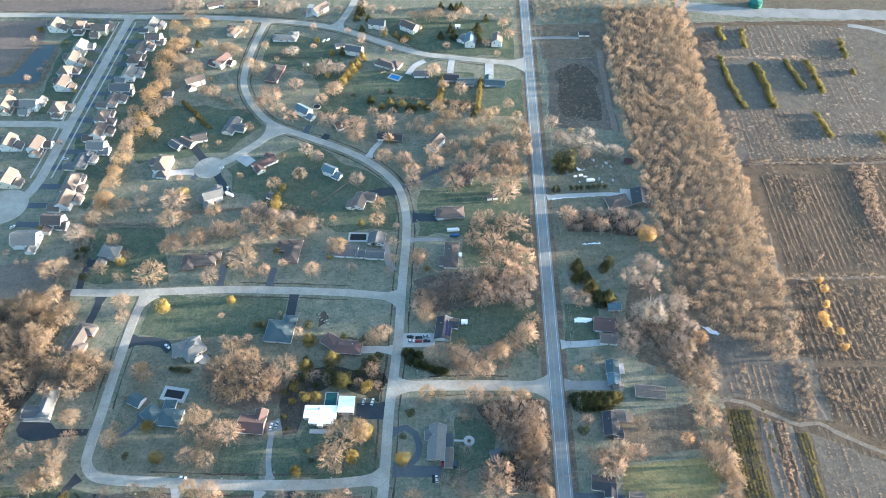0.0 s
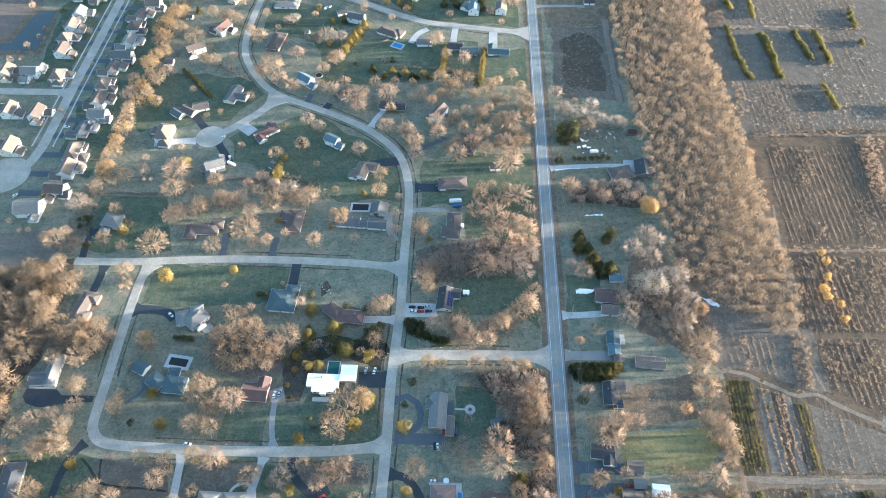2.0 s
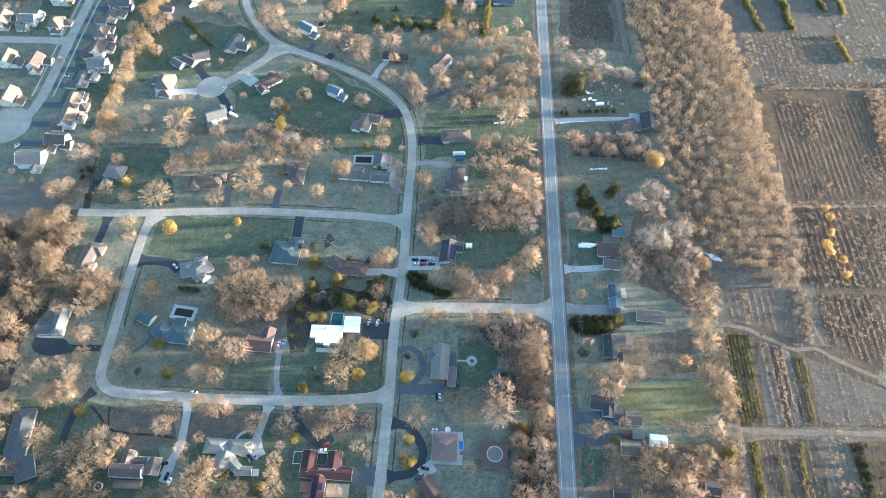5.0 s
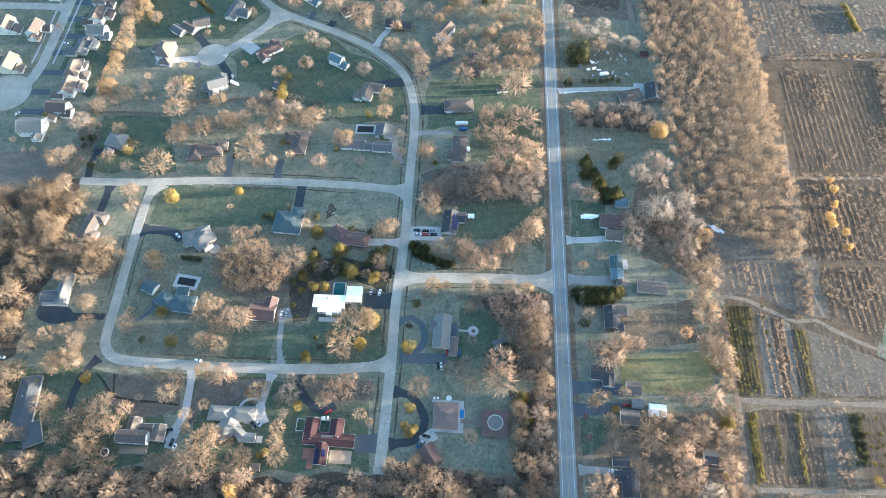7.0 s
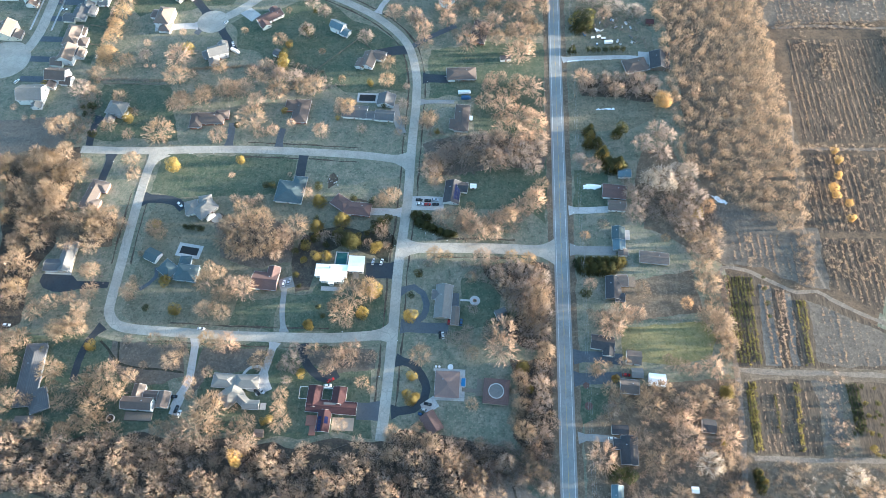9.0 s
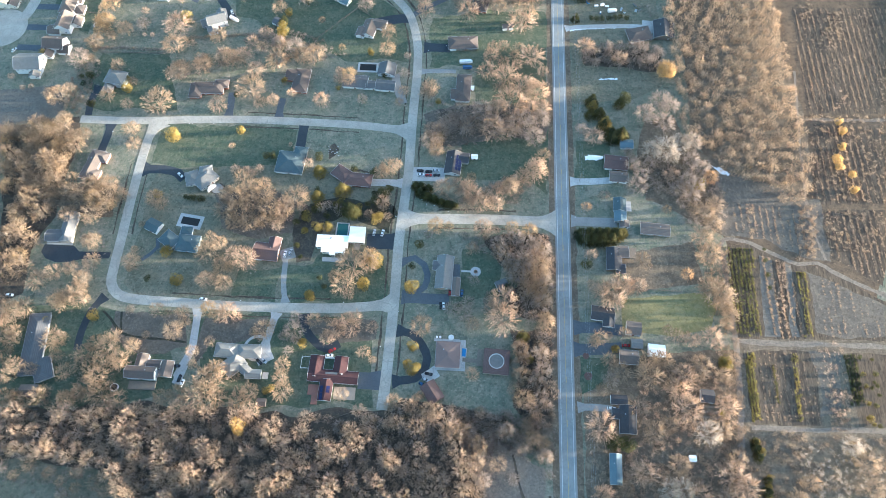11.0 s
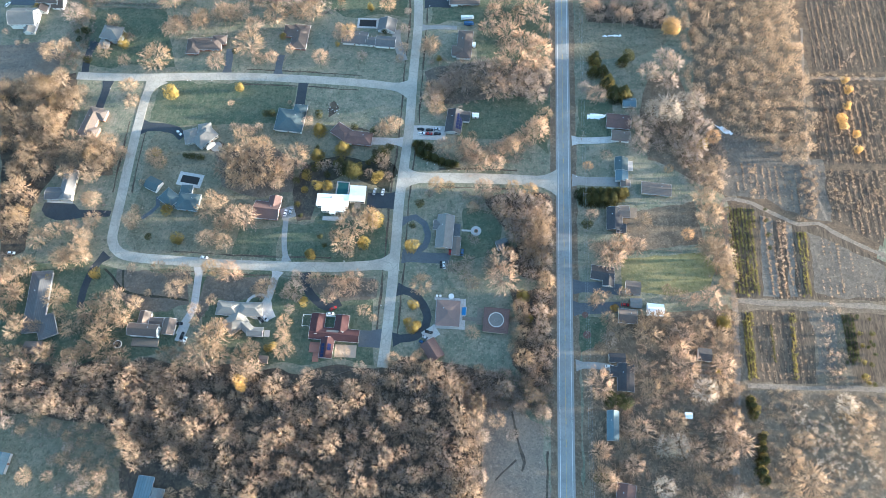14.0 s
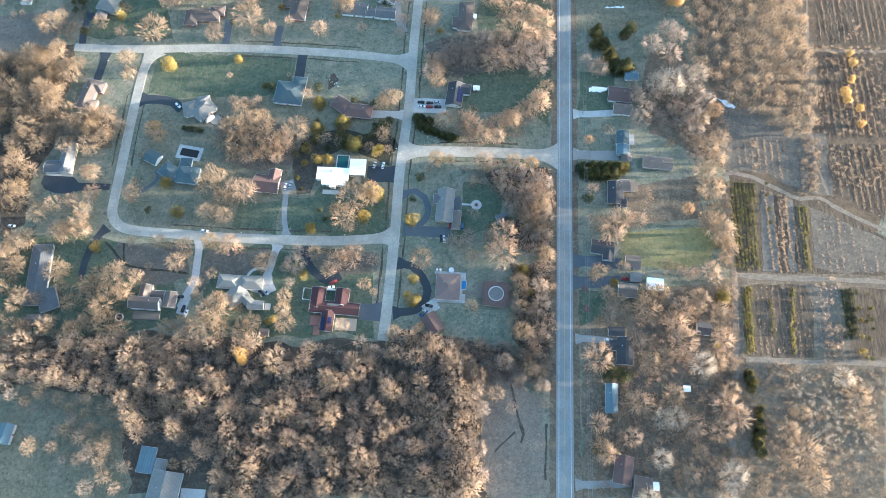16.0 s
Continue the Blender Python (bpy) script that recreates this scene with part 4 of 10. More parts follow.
tagged(part("shoulder_main", ribbon([(61.2, -900.0), (61.3, -300.0), (61.3, 0.0), (61.3, 200.0), (61.4, 450.0), (61.4, 700.0), (61.5, 1200.0), (61.6, 2500.0)], 9.6, 0.140, (0, 0), rough=0.00), SHOULDER), "gravel shoulders of the main road", "road", kind="structure")
tagged(part("road_main", ribbon([(61.2, -900.0), (61.3, -300.0), (61.3, 0.0), (61.3, 200.0), (61.4, 450.0), (61.4, 700.0), (61.5, 1200.0), (61.6, 2500.0)], 8.3, 0.160, (0, 0), rough=0.00), ASPHALT), "two-lane grey asphalt road with painted lines", "road", kind="structure")
tagged(part("road_line", ribbon([(61.2, -900.0), (61.3, -300.0), (61.3, 0.0), (61.3, 200.0), (61.4, 450.0), (61.4, 700.0), (61.5, 1200.0), (61.6, 2500.0)], 0.20, 0.168, off=-3.35), LINE_WHITE), "white edge line on the road", "road marking", kind="structure")
tagged(part("road_line", ribbon([(61.2, -900.0), (61.3, -300.0), (61.3, 0.0), (61.3, 200.0), (61.4, 450.0), (61.4, 700.0), (61.5, 1200.0), (61.6, 2500.0)], 0.20, 0.168, off=3.35), LINE_WHITE), "white edge line on the road", "road marking", kind="structure")
tagged(part("road_line", ribbon([(61.2, -900.0), (61.3, -300.0), (61.3, 0.0), (61.3, 200.0), (61.4, 450.0), (61.4, 700.0), (61.5, 1200.0), (61.6, 2500.0)], 0.14, 0.168, off=-0.16), LINE_YELLOW), "yellow centre line on the road", "road marking", kind="structure")
tagged(part("road_line", ribbon([(61.2, -900.0), (61.3, -300.0), (61.3, 0.0), (61.3, 200.0), (61.4, 450.0), (61.4, 700.0), (61.5, 1200.0), (61.6, 2500.0)], 0.14, 0.168, off=0.16, dash=(4, 8)), LINE_YELLOW), "broken yellow centre line on the road", "road marking", kind="structure")
tagged(part("road_connecting", ribbon([(-44.6, 214.1), (-19.3, 215.1), (6.0, 216.0), (31.2, 216.2), (58.2, 215.6)], 7.4, 0.150, (7, 7), rough=0.00), STREET), "worn pale street between the two roads", "road", kind="structure")
tagged(part("street_winding", ribbon([(-44.8, 88.8), (-44.1, 103.5), (-43.6, 128.3), (-43.3, 161.6), (-43.7, 196.9), (-42.2, 232.4), (-41.5, 254.2), (-42.0, 297.0), (-41.7, 339.4), (-44.4, 368.3), (-53.9, 396.0), (-76.7, 419.9), (-104.7, 437.3), (-133.0, 450.4), (-164.1, 465.4), (-183.8, 484.9), (-200.5, 513.6), (-206.3, 538.9), (-206.7, 574.8), (-202.8, 618.4), (-199.9, 627.5)], 6.3, 0.145, (0, 6), rough=0.00), STREET), "worn pale winding residential street", "road", kind="structure")
tagged(part("street_north", ribbon([(-518.1, 633.8), (-482.4, 634.1), (-410.8, 633.8), (-345.2, 632.3), (-274.5, 631.9), (-203.4, 627.5), (-144.1, 617.9), (-108.2, 604.4), (-72.9, 585.6), (-39.0, 571.2), (-0.9, 564.3), (31.4, 559.3), (58.0, 556.1)], 7.0, 0.142, (0, 9), rough=0.00), STREET), "pale street along the north edge", "road", kind="structure")
tagged(part("street_north_branch", ribbon([(-128.9, 616.1), (-123.1, 634.4), (-118.2, 653.3), (-111.7, 694.2)], 7.0, 0.136, (5, 0), rough=0.00), STREET), "pale side street", "road", kind="structure")
tagged(part("street_spur", ribbon([(-161.8, 461.0), (-172.5, 444.8), (-185.0, 430.5), (-196.9, 419.3), (-208.2, 411.1)], 7.6, 0.136, (8, 0), rough=0.00), STREET), "pale cul-de-sac street", "road", kind="structure")
tagged(part("street_bulb", Shape().disc(-209.3, 411.7, 0.0, 0.132, 12.2, 40), STREET), "round pale turning circle", "road", kind="structure")
tagged(part("street_loop_north", ribbon([(-277.2, 283.5), (-255.1, 283.4), (-225.0, 284.5), (-195.1, 286.6), (-159.0, 288.3), (-118.5, 288.1), (-78.1, 286.9), (-42.7, 283.6)], 6.3, 0.138, (0, 6), rough=0.00), STREET), "worn pale residential street", "road", kind="structure")
tagged(part("street_loop", ribbon([(-220.4, 284.1), (-224.6, 271.4), (-225.2, 248.2), (-224.8, 222.2), (-223.8, 194.1), (-223.1, 169.8), (-222.0, 159.9), (-216.0, 152.5), (-204.3, 149.7), (-182.2, 148.9), (-155.3, 148.2), (-122.0, 148.3), (-82.5, 149.5), (-56.4, 152.2), (-42.0, 154.8)], 6.3, 0.134, (6, 6), rough=0.00), STREET), "worn pale loop street", "road", kind="structure")
tagged(part("street_west", ribbon([(-344.1, 634.4), (-344.5, 585.5), (-344.5, 544.2), (-344.7, 501.9), (-344.9, 465.8), (-344.4, 426.7), (-344.9, 393.1), (-350.1, 374.1), (-362.3, 365.3)], 8.4, 0.134, (6, 0), rough=0.00), STREET), "pale suburban street with kerbs", "road", kind="structure")
tagged(part("pavement", ribbon([(-344.3, 622.0), (-344.5, 585.5), (-344.5, 544.2), (-344.7, 501.9), (-344.9, 465.8), (-344.4, 426.7), (-344.6, 397.0)], 1.4, 0.12, off=-8.6), CONCRETE), "narrow concrete pavement beside the street", "pavement", kind="structure")
tagged(part("pavement", ribbon([(-344.3, 622.0), (-344.5, 585.5), (-344.5, 544.2), (-344.7, 501.9), (-344.9, 465.8), (-344.4, 426.7), (-344.6, 397.0)], 1.4, 0.12, off=8.6), CONCRETE), "narrow concrete pavement beside the street", "pavement", kind="structure")
tagged(part("street_west_cross", ribbon([(-345.0, 463.5), (-377.4, 463.8), (-438.1, 463.7)], 8.0, 0.130, (5, 0), rough=0.00), STREET), "pale side street", "road", kind="structure")
tagged(part("street_bulb", Shape().disc(-361.8, 365.3, 0.0, 0.128, 19, 40), STREET), "round pale turning circle", "road", kind="structure")
tagged(part("road_north_east", ribbon([(217.6, 660.6), (269.8, 648.4), (331.6, 644.8), (387.7, 643.3), (465.1, 640.0)], 17.0, 0.050, (0, 0), rough=3.00), SHOULDER), "wide pale gravel road", "road", kind="structure")
tagged(part("track", ribbon([(381.2, 624.1), (403.8, 617.5), (427.5, 600.4)], 6.0, 0.045, (0, 0), rough=1.00), SHOULDER), "pale gravel track", "road", kind="structure")
tagged(part("dirt_track", ribbon([(160.4, 199.6), (163.6, 208.5), (177.7, 207.7), (194.4, 199.5), (207.7, 193.5), (220.1, 194.9), (228.0, 189.6), (236.0, 185.0), (247.1, 179.1), (267.9, 170.9)], 2.6, 0.045, (0, 0), rough=0.80), DIRT), "pale dirt track across the field", "track", kind="structure")
tagged(part("dirt_track", ribbon([(225.6, 197.2), (224.2, 205.0), (220.6, 226.9), (222.5, 265.0), (226.4, 303.2), (231.2, 348.5)], 1.6, 0.045, (0, 0), rough=0.80), DIRT), "pale dirt track along the field edge", "track", kind="structure")
tagged(part("dirt_track", ribbon([(163.0, 140.7), (189.7, 140.4), (223.1, 141.1), (252.3, 141.0)], 3.0, 0.045, (0, 0), rough=1.00), DIRT), "pale dirt track between nursery plots", "track", kind="structure")
tagged(part("dirt_track", ribbon([(165.0, 90.0), (190.6, 89.8), (222.6, 91.0), (254.5, 91.8)], 3.0, 0.045, (0, 0), rough=1.00), DIRT), "pale dirt track between nursery plots", "track", kind="structure")
tagged(part("dirt_track", ribbon([(230.6, 422.0), (269.2, 425.9), (305.2, 424.5), (361.1, 428.0)], 2.6, 0.045, (0, 0), rough=1.00), DIRT), "pale dirt track between nursery plots", "track", kind="structure")
tagged(part("dirt_track", ribbon([(229.1, 306.2), (254.9, 306.2), (315.2, 308.9)], 2.2, 0.045, (0, 0), rough=1.00), DIRT), "pale dirt track between nursery plots", "track", kind="structure")
tagged(part("dirt_track", ribbon([(236.0, 570.6), (278.0, 568.4), (321.3, 571.6)], 4.0, 0.045, (0, 0), rough=1.00), DIRT), "pale dirt track between nursery plots", "track", kind="structure")
tagged(part("dirt_track", ribbon([(152.0, 13.5), (154.2, 49.8), (159.1, 88.1), (162.6, 136.0), (162.3, 172.7), (162.1, 199.7)], 3.4, 0.042, (0, 0), rough=1.00), DIRT), "pale dirt track along the field edge", "track", kind="structure")
tagged(part("ditch", ribbon([(-44.1, 103.5), (-43.6, 128.3), (-43.3, 161.6), (-43.7, 196.9), (-42.2, 232.4), (-41.5, 254.2), (-42.0, 297.0), (-41.7, 339.4), (-44.4, 368.3), (-53.9, 396.0), (-76.7, 419.9), (-104.7, 437.3), (-133.0, 450.4), (-164.1, 465.4), (-183.8, 484.9), (-200.5, 513.6), (-206.3, 538.9), (-206.7, 574.8), (-202.8, 618.4)], 0.9, 0.037, off=-6.2, rough=0.9), LEAFY), "shallow drainage ditch of dark leaves by the street", "ditch", kind="structure")
tagged(part("ditch", ribbon([(-44.1, 103.5), (-43.6, 128.3), (-43.3, 161.6), (-43.7, 196.9), (-42.2, 232.4), (-41.5, 254.2), (-42.0, 297.0), (-41.7, 339.4), (-44.4, 368.3), (-53.9, 396.0), (-76.7, 419.9), (-104.7, 437.3), (-133.0, 450.4), (-164.1, 465.4), (-183.8, 484.9), (-200.5, 513.6), (-206.3, 538.9), (-206.7, 574.8), (-202.8, 618.4)], 0.9, 0.037, off=6.2, rough=0.9), LEAFY), "shallow drainage ditch of dark leaves by the street", "ditch", kind="structure")
tagged(part("ditch", ribbon([(-182.2, 148.9), (-155.3, 148.2), (-122.0, 148.3), (-82.5, 149.5)], 0.9, 0.037, off=-6.2, rough=0.9), LEAFY), "shallow drainage ditch of dark leaves by the street", "ditch", kind="structure")
tagged(part("ditch", ribbon([(-182.2, 148.9), (-155.3, 148.2), (-122.0, 148.3), (-82.5, 149.5)], 0.9, 0.037, off=6.2, rough=0.9), LEAFY), "shallow drainage ditch of dark leaves by the street", "ditch", kind="structure")
tagged(part("ditch", ribbon([(-225.2, 248.2), (-224.8, 222.2), (-223.8, 194.1)], 0.9, 0.037, off=-6.2, rough=0.9), LEAFY), "shallow drainage ditch of dark leaves by the street", "ditch", kind="structure")
tagged(part("ditch", ribbon([(-225.2, 248.2), (-224.8, 222.2), (-223.8, 194.1)], 0.9, 0.037, off=6.2, rough=0.9), LEAFY), "shallow drainage ditch of dark leaves by the street", "ditch", kind="structure")
tagged(part("ditch", ribbon([(-19.3, 215.1), (6.0, 216.0), (31.2, 216.2)], 0.9, 0.037, off=-6.8, rough=0.9), LEAFY), "shallow drainage ditch of dark leaves by the street", "ditch", kind="structure")
tagged(part("ditch", ribbon([(-19.3, 215.1), (6.0, 216.0), (31.2, 216.2)], 0.9, 0.037, off=6.8, rough=0.9), LEAFY), "shallow drainage ditch of dark leaves by the street", "ditch", kind="structure")
tagged(part("ditch", ribbon([(-159.0, 288.3), (-118.5, 288.1), (-78.1, 286.9)], 0.9, 0.037, off=-6.1, rough=0.9), LEAFY), "shallow drainage ditch of dark leaves by the street", "ditch", kind="structure")
tagged(part("ditch", ribbon([(-159.0, 288.3), (-118.5, 288.1), (-78.1, 286.9)], 0.9, 0.037, off=6.1, rough=0.9), LEAFY), "shallow drainage ditch of dark leaves by the street", "ditch", kind="structure")
tagged(part("ditch", ribbon([(-482.4, 634.1), (-410.8, 633.8), (-345.2, 632.3), (-274.5, 631.9), (-203.4, 627.5), (-144.1, 617.9), (-108.2, 604.4), (-72.9, 585.6), (-39.0, 571.2), (-0.9, 564.3), (31.4, 559.3)], 0.9, 0.037, off=-6.5, rough=0.9), LEAFY), "shallow drainage ditch of dark leaves by the street", "ditch", kind="structure")
tagged(part("ditch", ribbon([(-482.4, 634.1), (-410.8, 633.8), (-345.2, 632.3), (-274.5, 631.9), (-203.4, 627.5), (-144.1, 617.9), (-108.2, 604.4), (-72.9, 585.6), (-39.0, 571.2), (-0.9, 564.3), (31.4, 559.3)], 0.9, 0.037, off=6.5, rough=0.9), LEAFY), "shallow drainage ditch of dark leaves by the street", "ditch", kind="structure")
tagged(part("driveway", ribbon([(-42.1, 182.2), (-32.8, 186.3), (-26.4, 181.9), (-23.8, 175.0), (-25.3, 166.4), (-30.9, 161.5), (-38.9, 159.6)], 4.0, 0.051, (1.5, 0), rough=0.15), DARKDRIVE), "old grey asphalt driveway", "driveway", kind="structure")
tagged(part("driveway", ribbon([(-38.9, 159.2), (-25.5, 158.8), (-9.4, 158.9)], 7.0, 0.052, (1.5, 0), rough=0.15), DARKDRIVE), "old grey asphalt driveway", "driveway", kind="structure")
tagged(part("driveway", ribbon([(-40.2, 137.2), (-30.8, 135.5), (-24.1, 128.6), (-20.5, 120.6), (-21.6, 113.1), (-27.0, 108.3), (-40.3, 105.8)], 5.0, 0.053, (2, 2), rough=0.15), SEALED), "black sealed asphalt driveway", "driveway", kind="structure")
tagged(part("driveway", ribbon([(-20.0, 113.6), (-15.9, 107.9)], 9.0, 0.054, (0, 0), rough=0.15), CONCRETE), "pale concrete driveway", "driveway", kind="structure")
tagged(part("driveway", ribbon([(-60.1, 105.4), (-53.7, 105.4), (-46.0, 106.2)], 10.0, 0.055, (0, 1), rough=0.15), DARKDRIVE), "old grey asphalt driveway", "driveway", kind="structure")
tagged(part("driveway", ribbon([(-97.8, 145.1), (-95.5, 135.6), (-88.6, 127.6), (-81.2, 123.7), (-73.7, 127.3)], 5.0, 0.056, (1.5, 0), rough=0.15), SEALED), "black sealed asphalt driveway", "driveway", kind="structure")
tagged(part("driveway", ribbon([(-114.7, 145.3), (-116.3, 137.1), (-117.7, 127.8), (-120.4, 120.5)], 4.5, 0.057, (1.5, 0), rough=0.15), CONCRETE), "pale concrete driveway", "driveway", kind="structure")
tagged(part("driveway", ribbon([(-120.7, 122.2), (-115.9, 113.6)], 10.0, 0.058, (0, 0), rough=0.15), CONCRETE), "pale concrete driveway", "driveway", kind="structure")
tagged(part("driveway", ribbon([(-163.5, 145.7), (-162.5, 130.9), (-162.2, 118.2), (-165.7, 109.0), (-167.7, 101.9)], 4.6, 0.059, (1.5, 0), rough=0.15), CONCRETE), "pale concrete driveway", "driveway", kind="structure")
tagged(part("driveway", ribbon([(-168.2, 104.3), (-163.2, 103.2)], 12.0, 0.060, (0, 0), rough=0.15), CONCRETE), "pale concrete driveway", "driveway", kind="structure")
tagged(part("driveway", ribbon([(-223.2, 150.8), (-229.2, 141.4), (-231.7, 127.1), (-231.3, 115.4)], 4.5, 0.061, (1.5, 0), rough=0.15), SEALED), "black sealed asphalt driveway", "driveway", kind="structure")
tagged(part("driveway", ribbon([(-110.4, 151.6), (-113.6, 165.2), (-114.6, 179.6), (-115.3, 187.0)], 3.4, 0.062, (1.5, 0), rough=0.15), SHOULDER), "worn grey concrete driveway", "driveway", kind="structure")
tagged(part("driveway", ribbon([(-115.6, 188.8), (-112.5, 181.4)], 9.0, 0.063, (0, 0), rough=0.15), SHOULDER), "worn grey concrete driveway", "driveway", kind="structure")
tagged(part("driveway", ribbon([(-45.5, 197.2), (-49.9, 196.9), (-64.4, 196.6)], 11.0, 0.064, (1, 0), rough=0.15), SEALED), "black sealed asphalt driveway", "driveway", kind="structure")
tagged(part("driveway", ribbon([(-222.5, 244.2), (-208.3, 244.5), (-198.2, 242.3), (-192.7, 237.4)], 6.5, 0.065, (3, 0), rough=0.15), SEALED), "black sealed asphalt driveway", "driveway", kind="structure")
tagged(part("driveway", ribbon([(-117.5, 287.6), (-117.7, 276.9), (-117.6, 262.0)], 6.5, 0.066, (1, 0), rough=0.15), SEALED), "black sealed asphalt driveway", "driveway", kind="structure")
tagged(part("driveway", ribbon([(-44.7, 241.0), (-53.7, 241.0), (-66.8, 240.7)], 5.5, 0.067, (1.5, 0), rough=0.15), CONCRETE), "pale concrete driveway", "driveway", kind="structure")
tagged(part("driveway", ribbon([(-254.2, 280.4), (-254.2, 270.2), (-255.2, 257.8)], 5.5, 0.068, (1.5, 0), rough=0.15), SEALED), "black sealed asphalt driveway", "driveway", kind="structure")
tagged(part("driveway", ribbon([(-41.1, 248.6), (-29.9, 249.1), (-16.7, 248.9)], 11.0, 0.069, (0, 0), rough=0.15), CONCRETE), "pale concrete driveway", "driveway", kind="structure")
patch("driveway", [(-272.5, 184.4), (-253.0, 184.4), (-248.5, 180.4), (-228.0, 180.6), (-228.0, 176.6), (-247.0, 174.6), (-254.0, 172.6), (-262.0, 172.2), (-269.0, 174.5), (-272.8, 179.0)], 0.070, SEALED, "black sealed asphalt driveway", 0.5, 1.5)
tagged(part("driveway", ribbon([(67.0, 247.6), (80.4, 248.2), (95.9, 249.9)], 5.0, 0.071, (1.5, 0), rough=0.15), CONCRETE), "pale concrete driveway", "driveway", kind="structure")
tagged(part("driveway", ribbon([(66.8, 217.7), (79.9, 217.5), (96.5, 218.0)], 6.5, 0.072, (1.5, 0), rough=0.15), SHOULDER), "gravel driveway", "driveway", kind="structure")
tagged(part("driveway", ribbon([(67.4, 96.2), (76.2, 96.7), (87.7, 96.0)], 4.0, 0.073, (1.5, 0), rough=0.15), SHOULDER), "gravel driveway", "driveway", kind="structure")
tagged(part("driveway", ribbon([(66.8, 15.4), (79.6, 16.2), (96.4, 17.7)], 4.0, 0.074, (1.5, 0), rough=0.15), SHOULDER), "gravel driveway", "driveway", kind="structure")
tagged(part("driveway", ribbon([(66.4, 144.5), (82.1, 144.9), (95.7, 143.9)], 7.0, 0.075, (1.5, 0), rough=0.15), DARKDRIVE), "old grey asphalt driveway", "driveway", kind="structure")
tagged(part("driveway", ribbon([(66.3, 130.7), (78.4, 131.4), (94.7, 133.0)], 7.0, 0.076, (1.5, 0), rough=0.15), DARKDRIVE), "old grey asphalt driveway", "driveway", kind="structure")
tagged(part("driveway", ribbon([(66.7, 382.3), (76.7, 384.3), (99.0, 385.9), (116.9, 386.8), (132.3, 385.9)], 4.0, 0.077, (1.5, 0), rough=0.15), CONCRETE), "pale concrete driveway", "driveway", kind="structure")
tagged(part("driveway", ribbon([(131.0, 392.7), (130.2, 380.3)], 12.0, 0.078, (0, 0), rough=0.15), CONCRETE), "pale concrete driveway", "driveway", kind="structure")
tagged(part("driveway", ribbon([(-38.2, 359.5), (-28.6, 359.7), (-18.5, 359.3)], 8.0, 0.079, (1.5, 0), rough=0.15), SEALED), "black sealed asphalt driveway", "driveway", kind="structure")
tagged(part("driveway", ribbon([(-39.5, 336.7), (-28.4, 337.4), (-13.6, 337.7)], 3.5, 0.080, (1.5, 0), rough=0.15), SHOULDER), "gravel driveway", "driveway", kind="structure")
tagged(part("driveway", ribbon([(-173.7, 311.5), (-172.6, 299.6), (-172.5, 290.5)], 5.0, 0.081, (0, 1), rough=0.15), DARKDRIVE), "old grey asphalt driveway", "driveway", kind="structure")
tagged(part("driveway", ribbon([(-136.3, 308.0), (-136.8, 299.2), (-136.5, 291.2)], 5.0, 0.082, (0, 1), rough=0.15), DARKDRIVE), "old grey asphalt driveway", "driveway", kind="structure")
tagged(part("driveway", ribbon([(-271.8, 313.4), (-274.2, 300.2), (-272.6, 286.6)], 5.0, 0.083, (1.5, 0), rough=0.15), SEALED), "black sealed asphalt driveway", "driveway", kind="structure")
tagged(part("driveway", ribbon([(-78.7, 425.9), (-75.8, 435.6), (-69.5, 446.3)], 4.5, 0.084, (1.5, 0), rough=0.15), CONCRETE), "pale concrete driveway", "driveway", kind="structure")
tagged(part("driveway", ribbon([(-50.7, 389.7), (-40.3, 398.1), (-27.0, 407.4), (-15.7, 414.8)], 4.5, 0.085, (1.5, 0), rough=0.15), DARKDRIVE), "old grey asphalt driveway", "driveway", kind="structure")
tagged(part("driveway", ribbon([(-51.0, 387.8), (-62.2, 386.3), (-77.6, 381.7)], 9.0, 0.086, (0, 0), rough=0.15), SEALED), "black sealed asphalt driveway", "driveway", kind="structure")
tagged(part("driveway", ribbon([(-190.5, 429.0), (-183.6, 423.6), (-175.1, 417.0)], 10.0, 0.087, (0, 0), rough=0.15), CONCRETE), "pale concrete driveway", "driveway", kind="structure")
tagged(part("driveway", ribbon([(-202.1, 405.2), (-192.9, 391.8), (-186.0, 381.2)], 6.0, 0.088, (1.5, 0), rough=0.15), SEALED), "black sealed asphalt driveway", "driveway", kind="structure")
tagged(part("driveway", ribbon([(-215.0, 419.7), (-223.3, 429.9), (-233.2, 440.3), (-240.1, 435.3)], 6.5, 0.089, (1.5, 0), rough=0.15), SEALED), "black sealed asphalt driveway", "driveway", kind="structure")
tagged(part("driveway", ribbon([(-216.2, 405.7), (-219.8, 397.8)], 5.0, 0.090, (1.5, 0), rough=0.15), DARKDRIVE), "old grey asphalt driveway", "driveway", kind="structure")
tagged(part("driveway", ribbon([(-219.8, 406.9), (-235.8, 405.3), (-253.7, 402.4)], 6.5, 0.091, (1.5, 0), rough=0.15), CONCRETE), "pale concrete driveway", "driveway", kind="structure")
tagged(part("driveway", ribbon([(-120.2, 445.6), (-116.5, 454.3)], 6.0, 0.092, (1.5, 0), rough=0.15), SEALED), "black sealed asphalt driveway", "driveway", kind="structure")
tagged(part("driveway", ribbon([(-137.0, 454.0), (-133.9, 465.8)], 5.0, 0.093, (1.5, 0), rough=0.15), DARKDRIVE), "old grey asphalt driveway", "driveway", kind="structure")
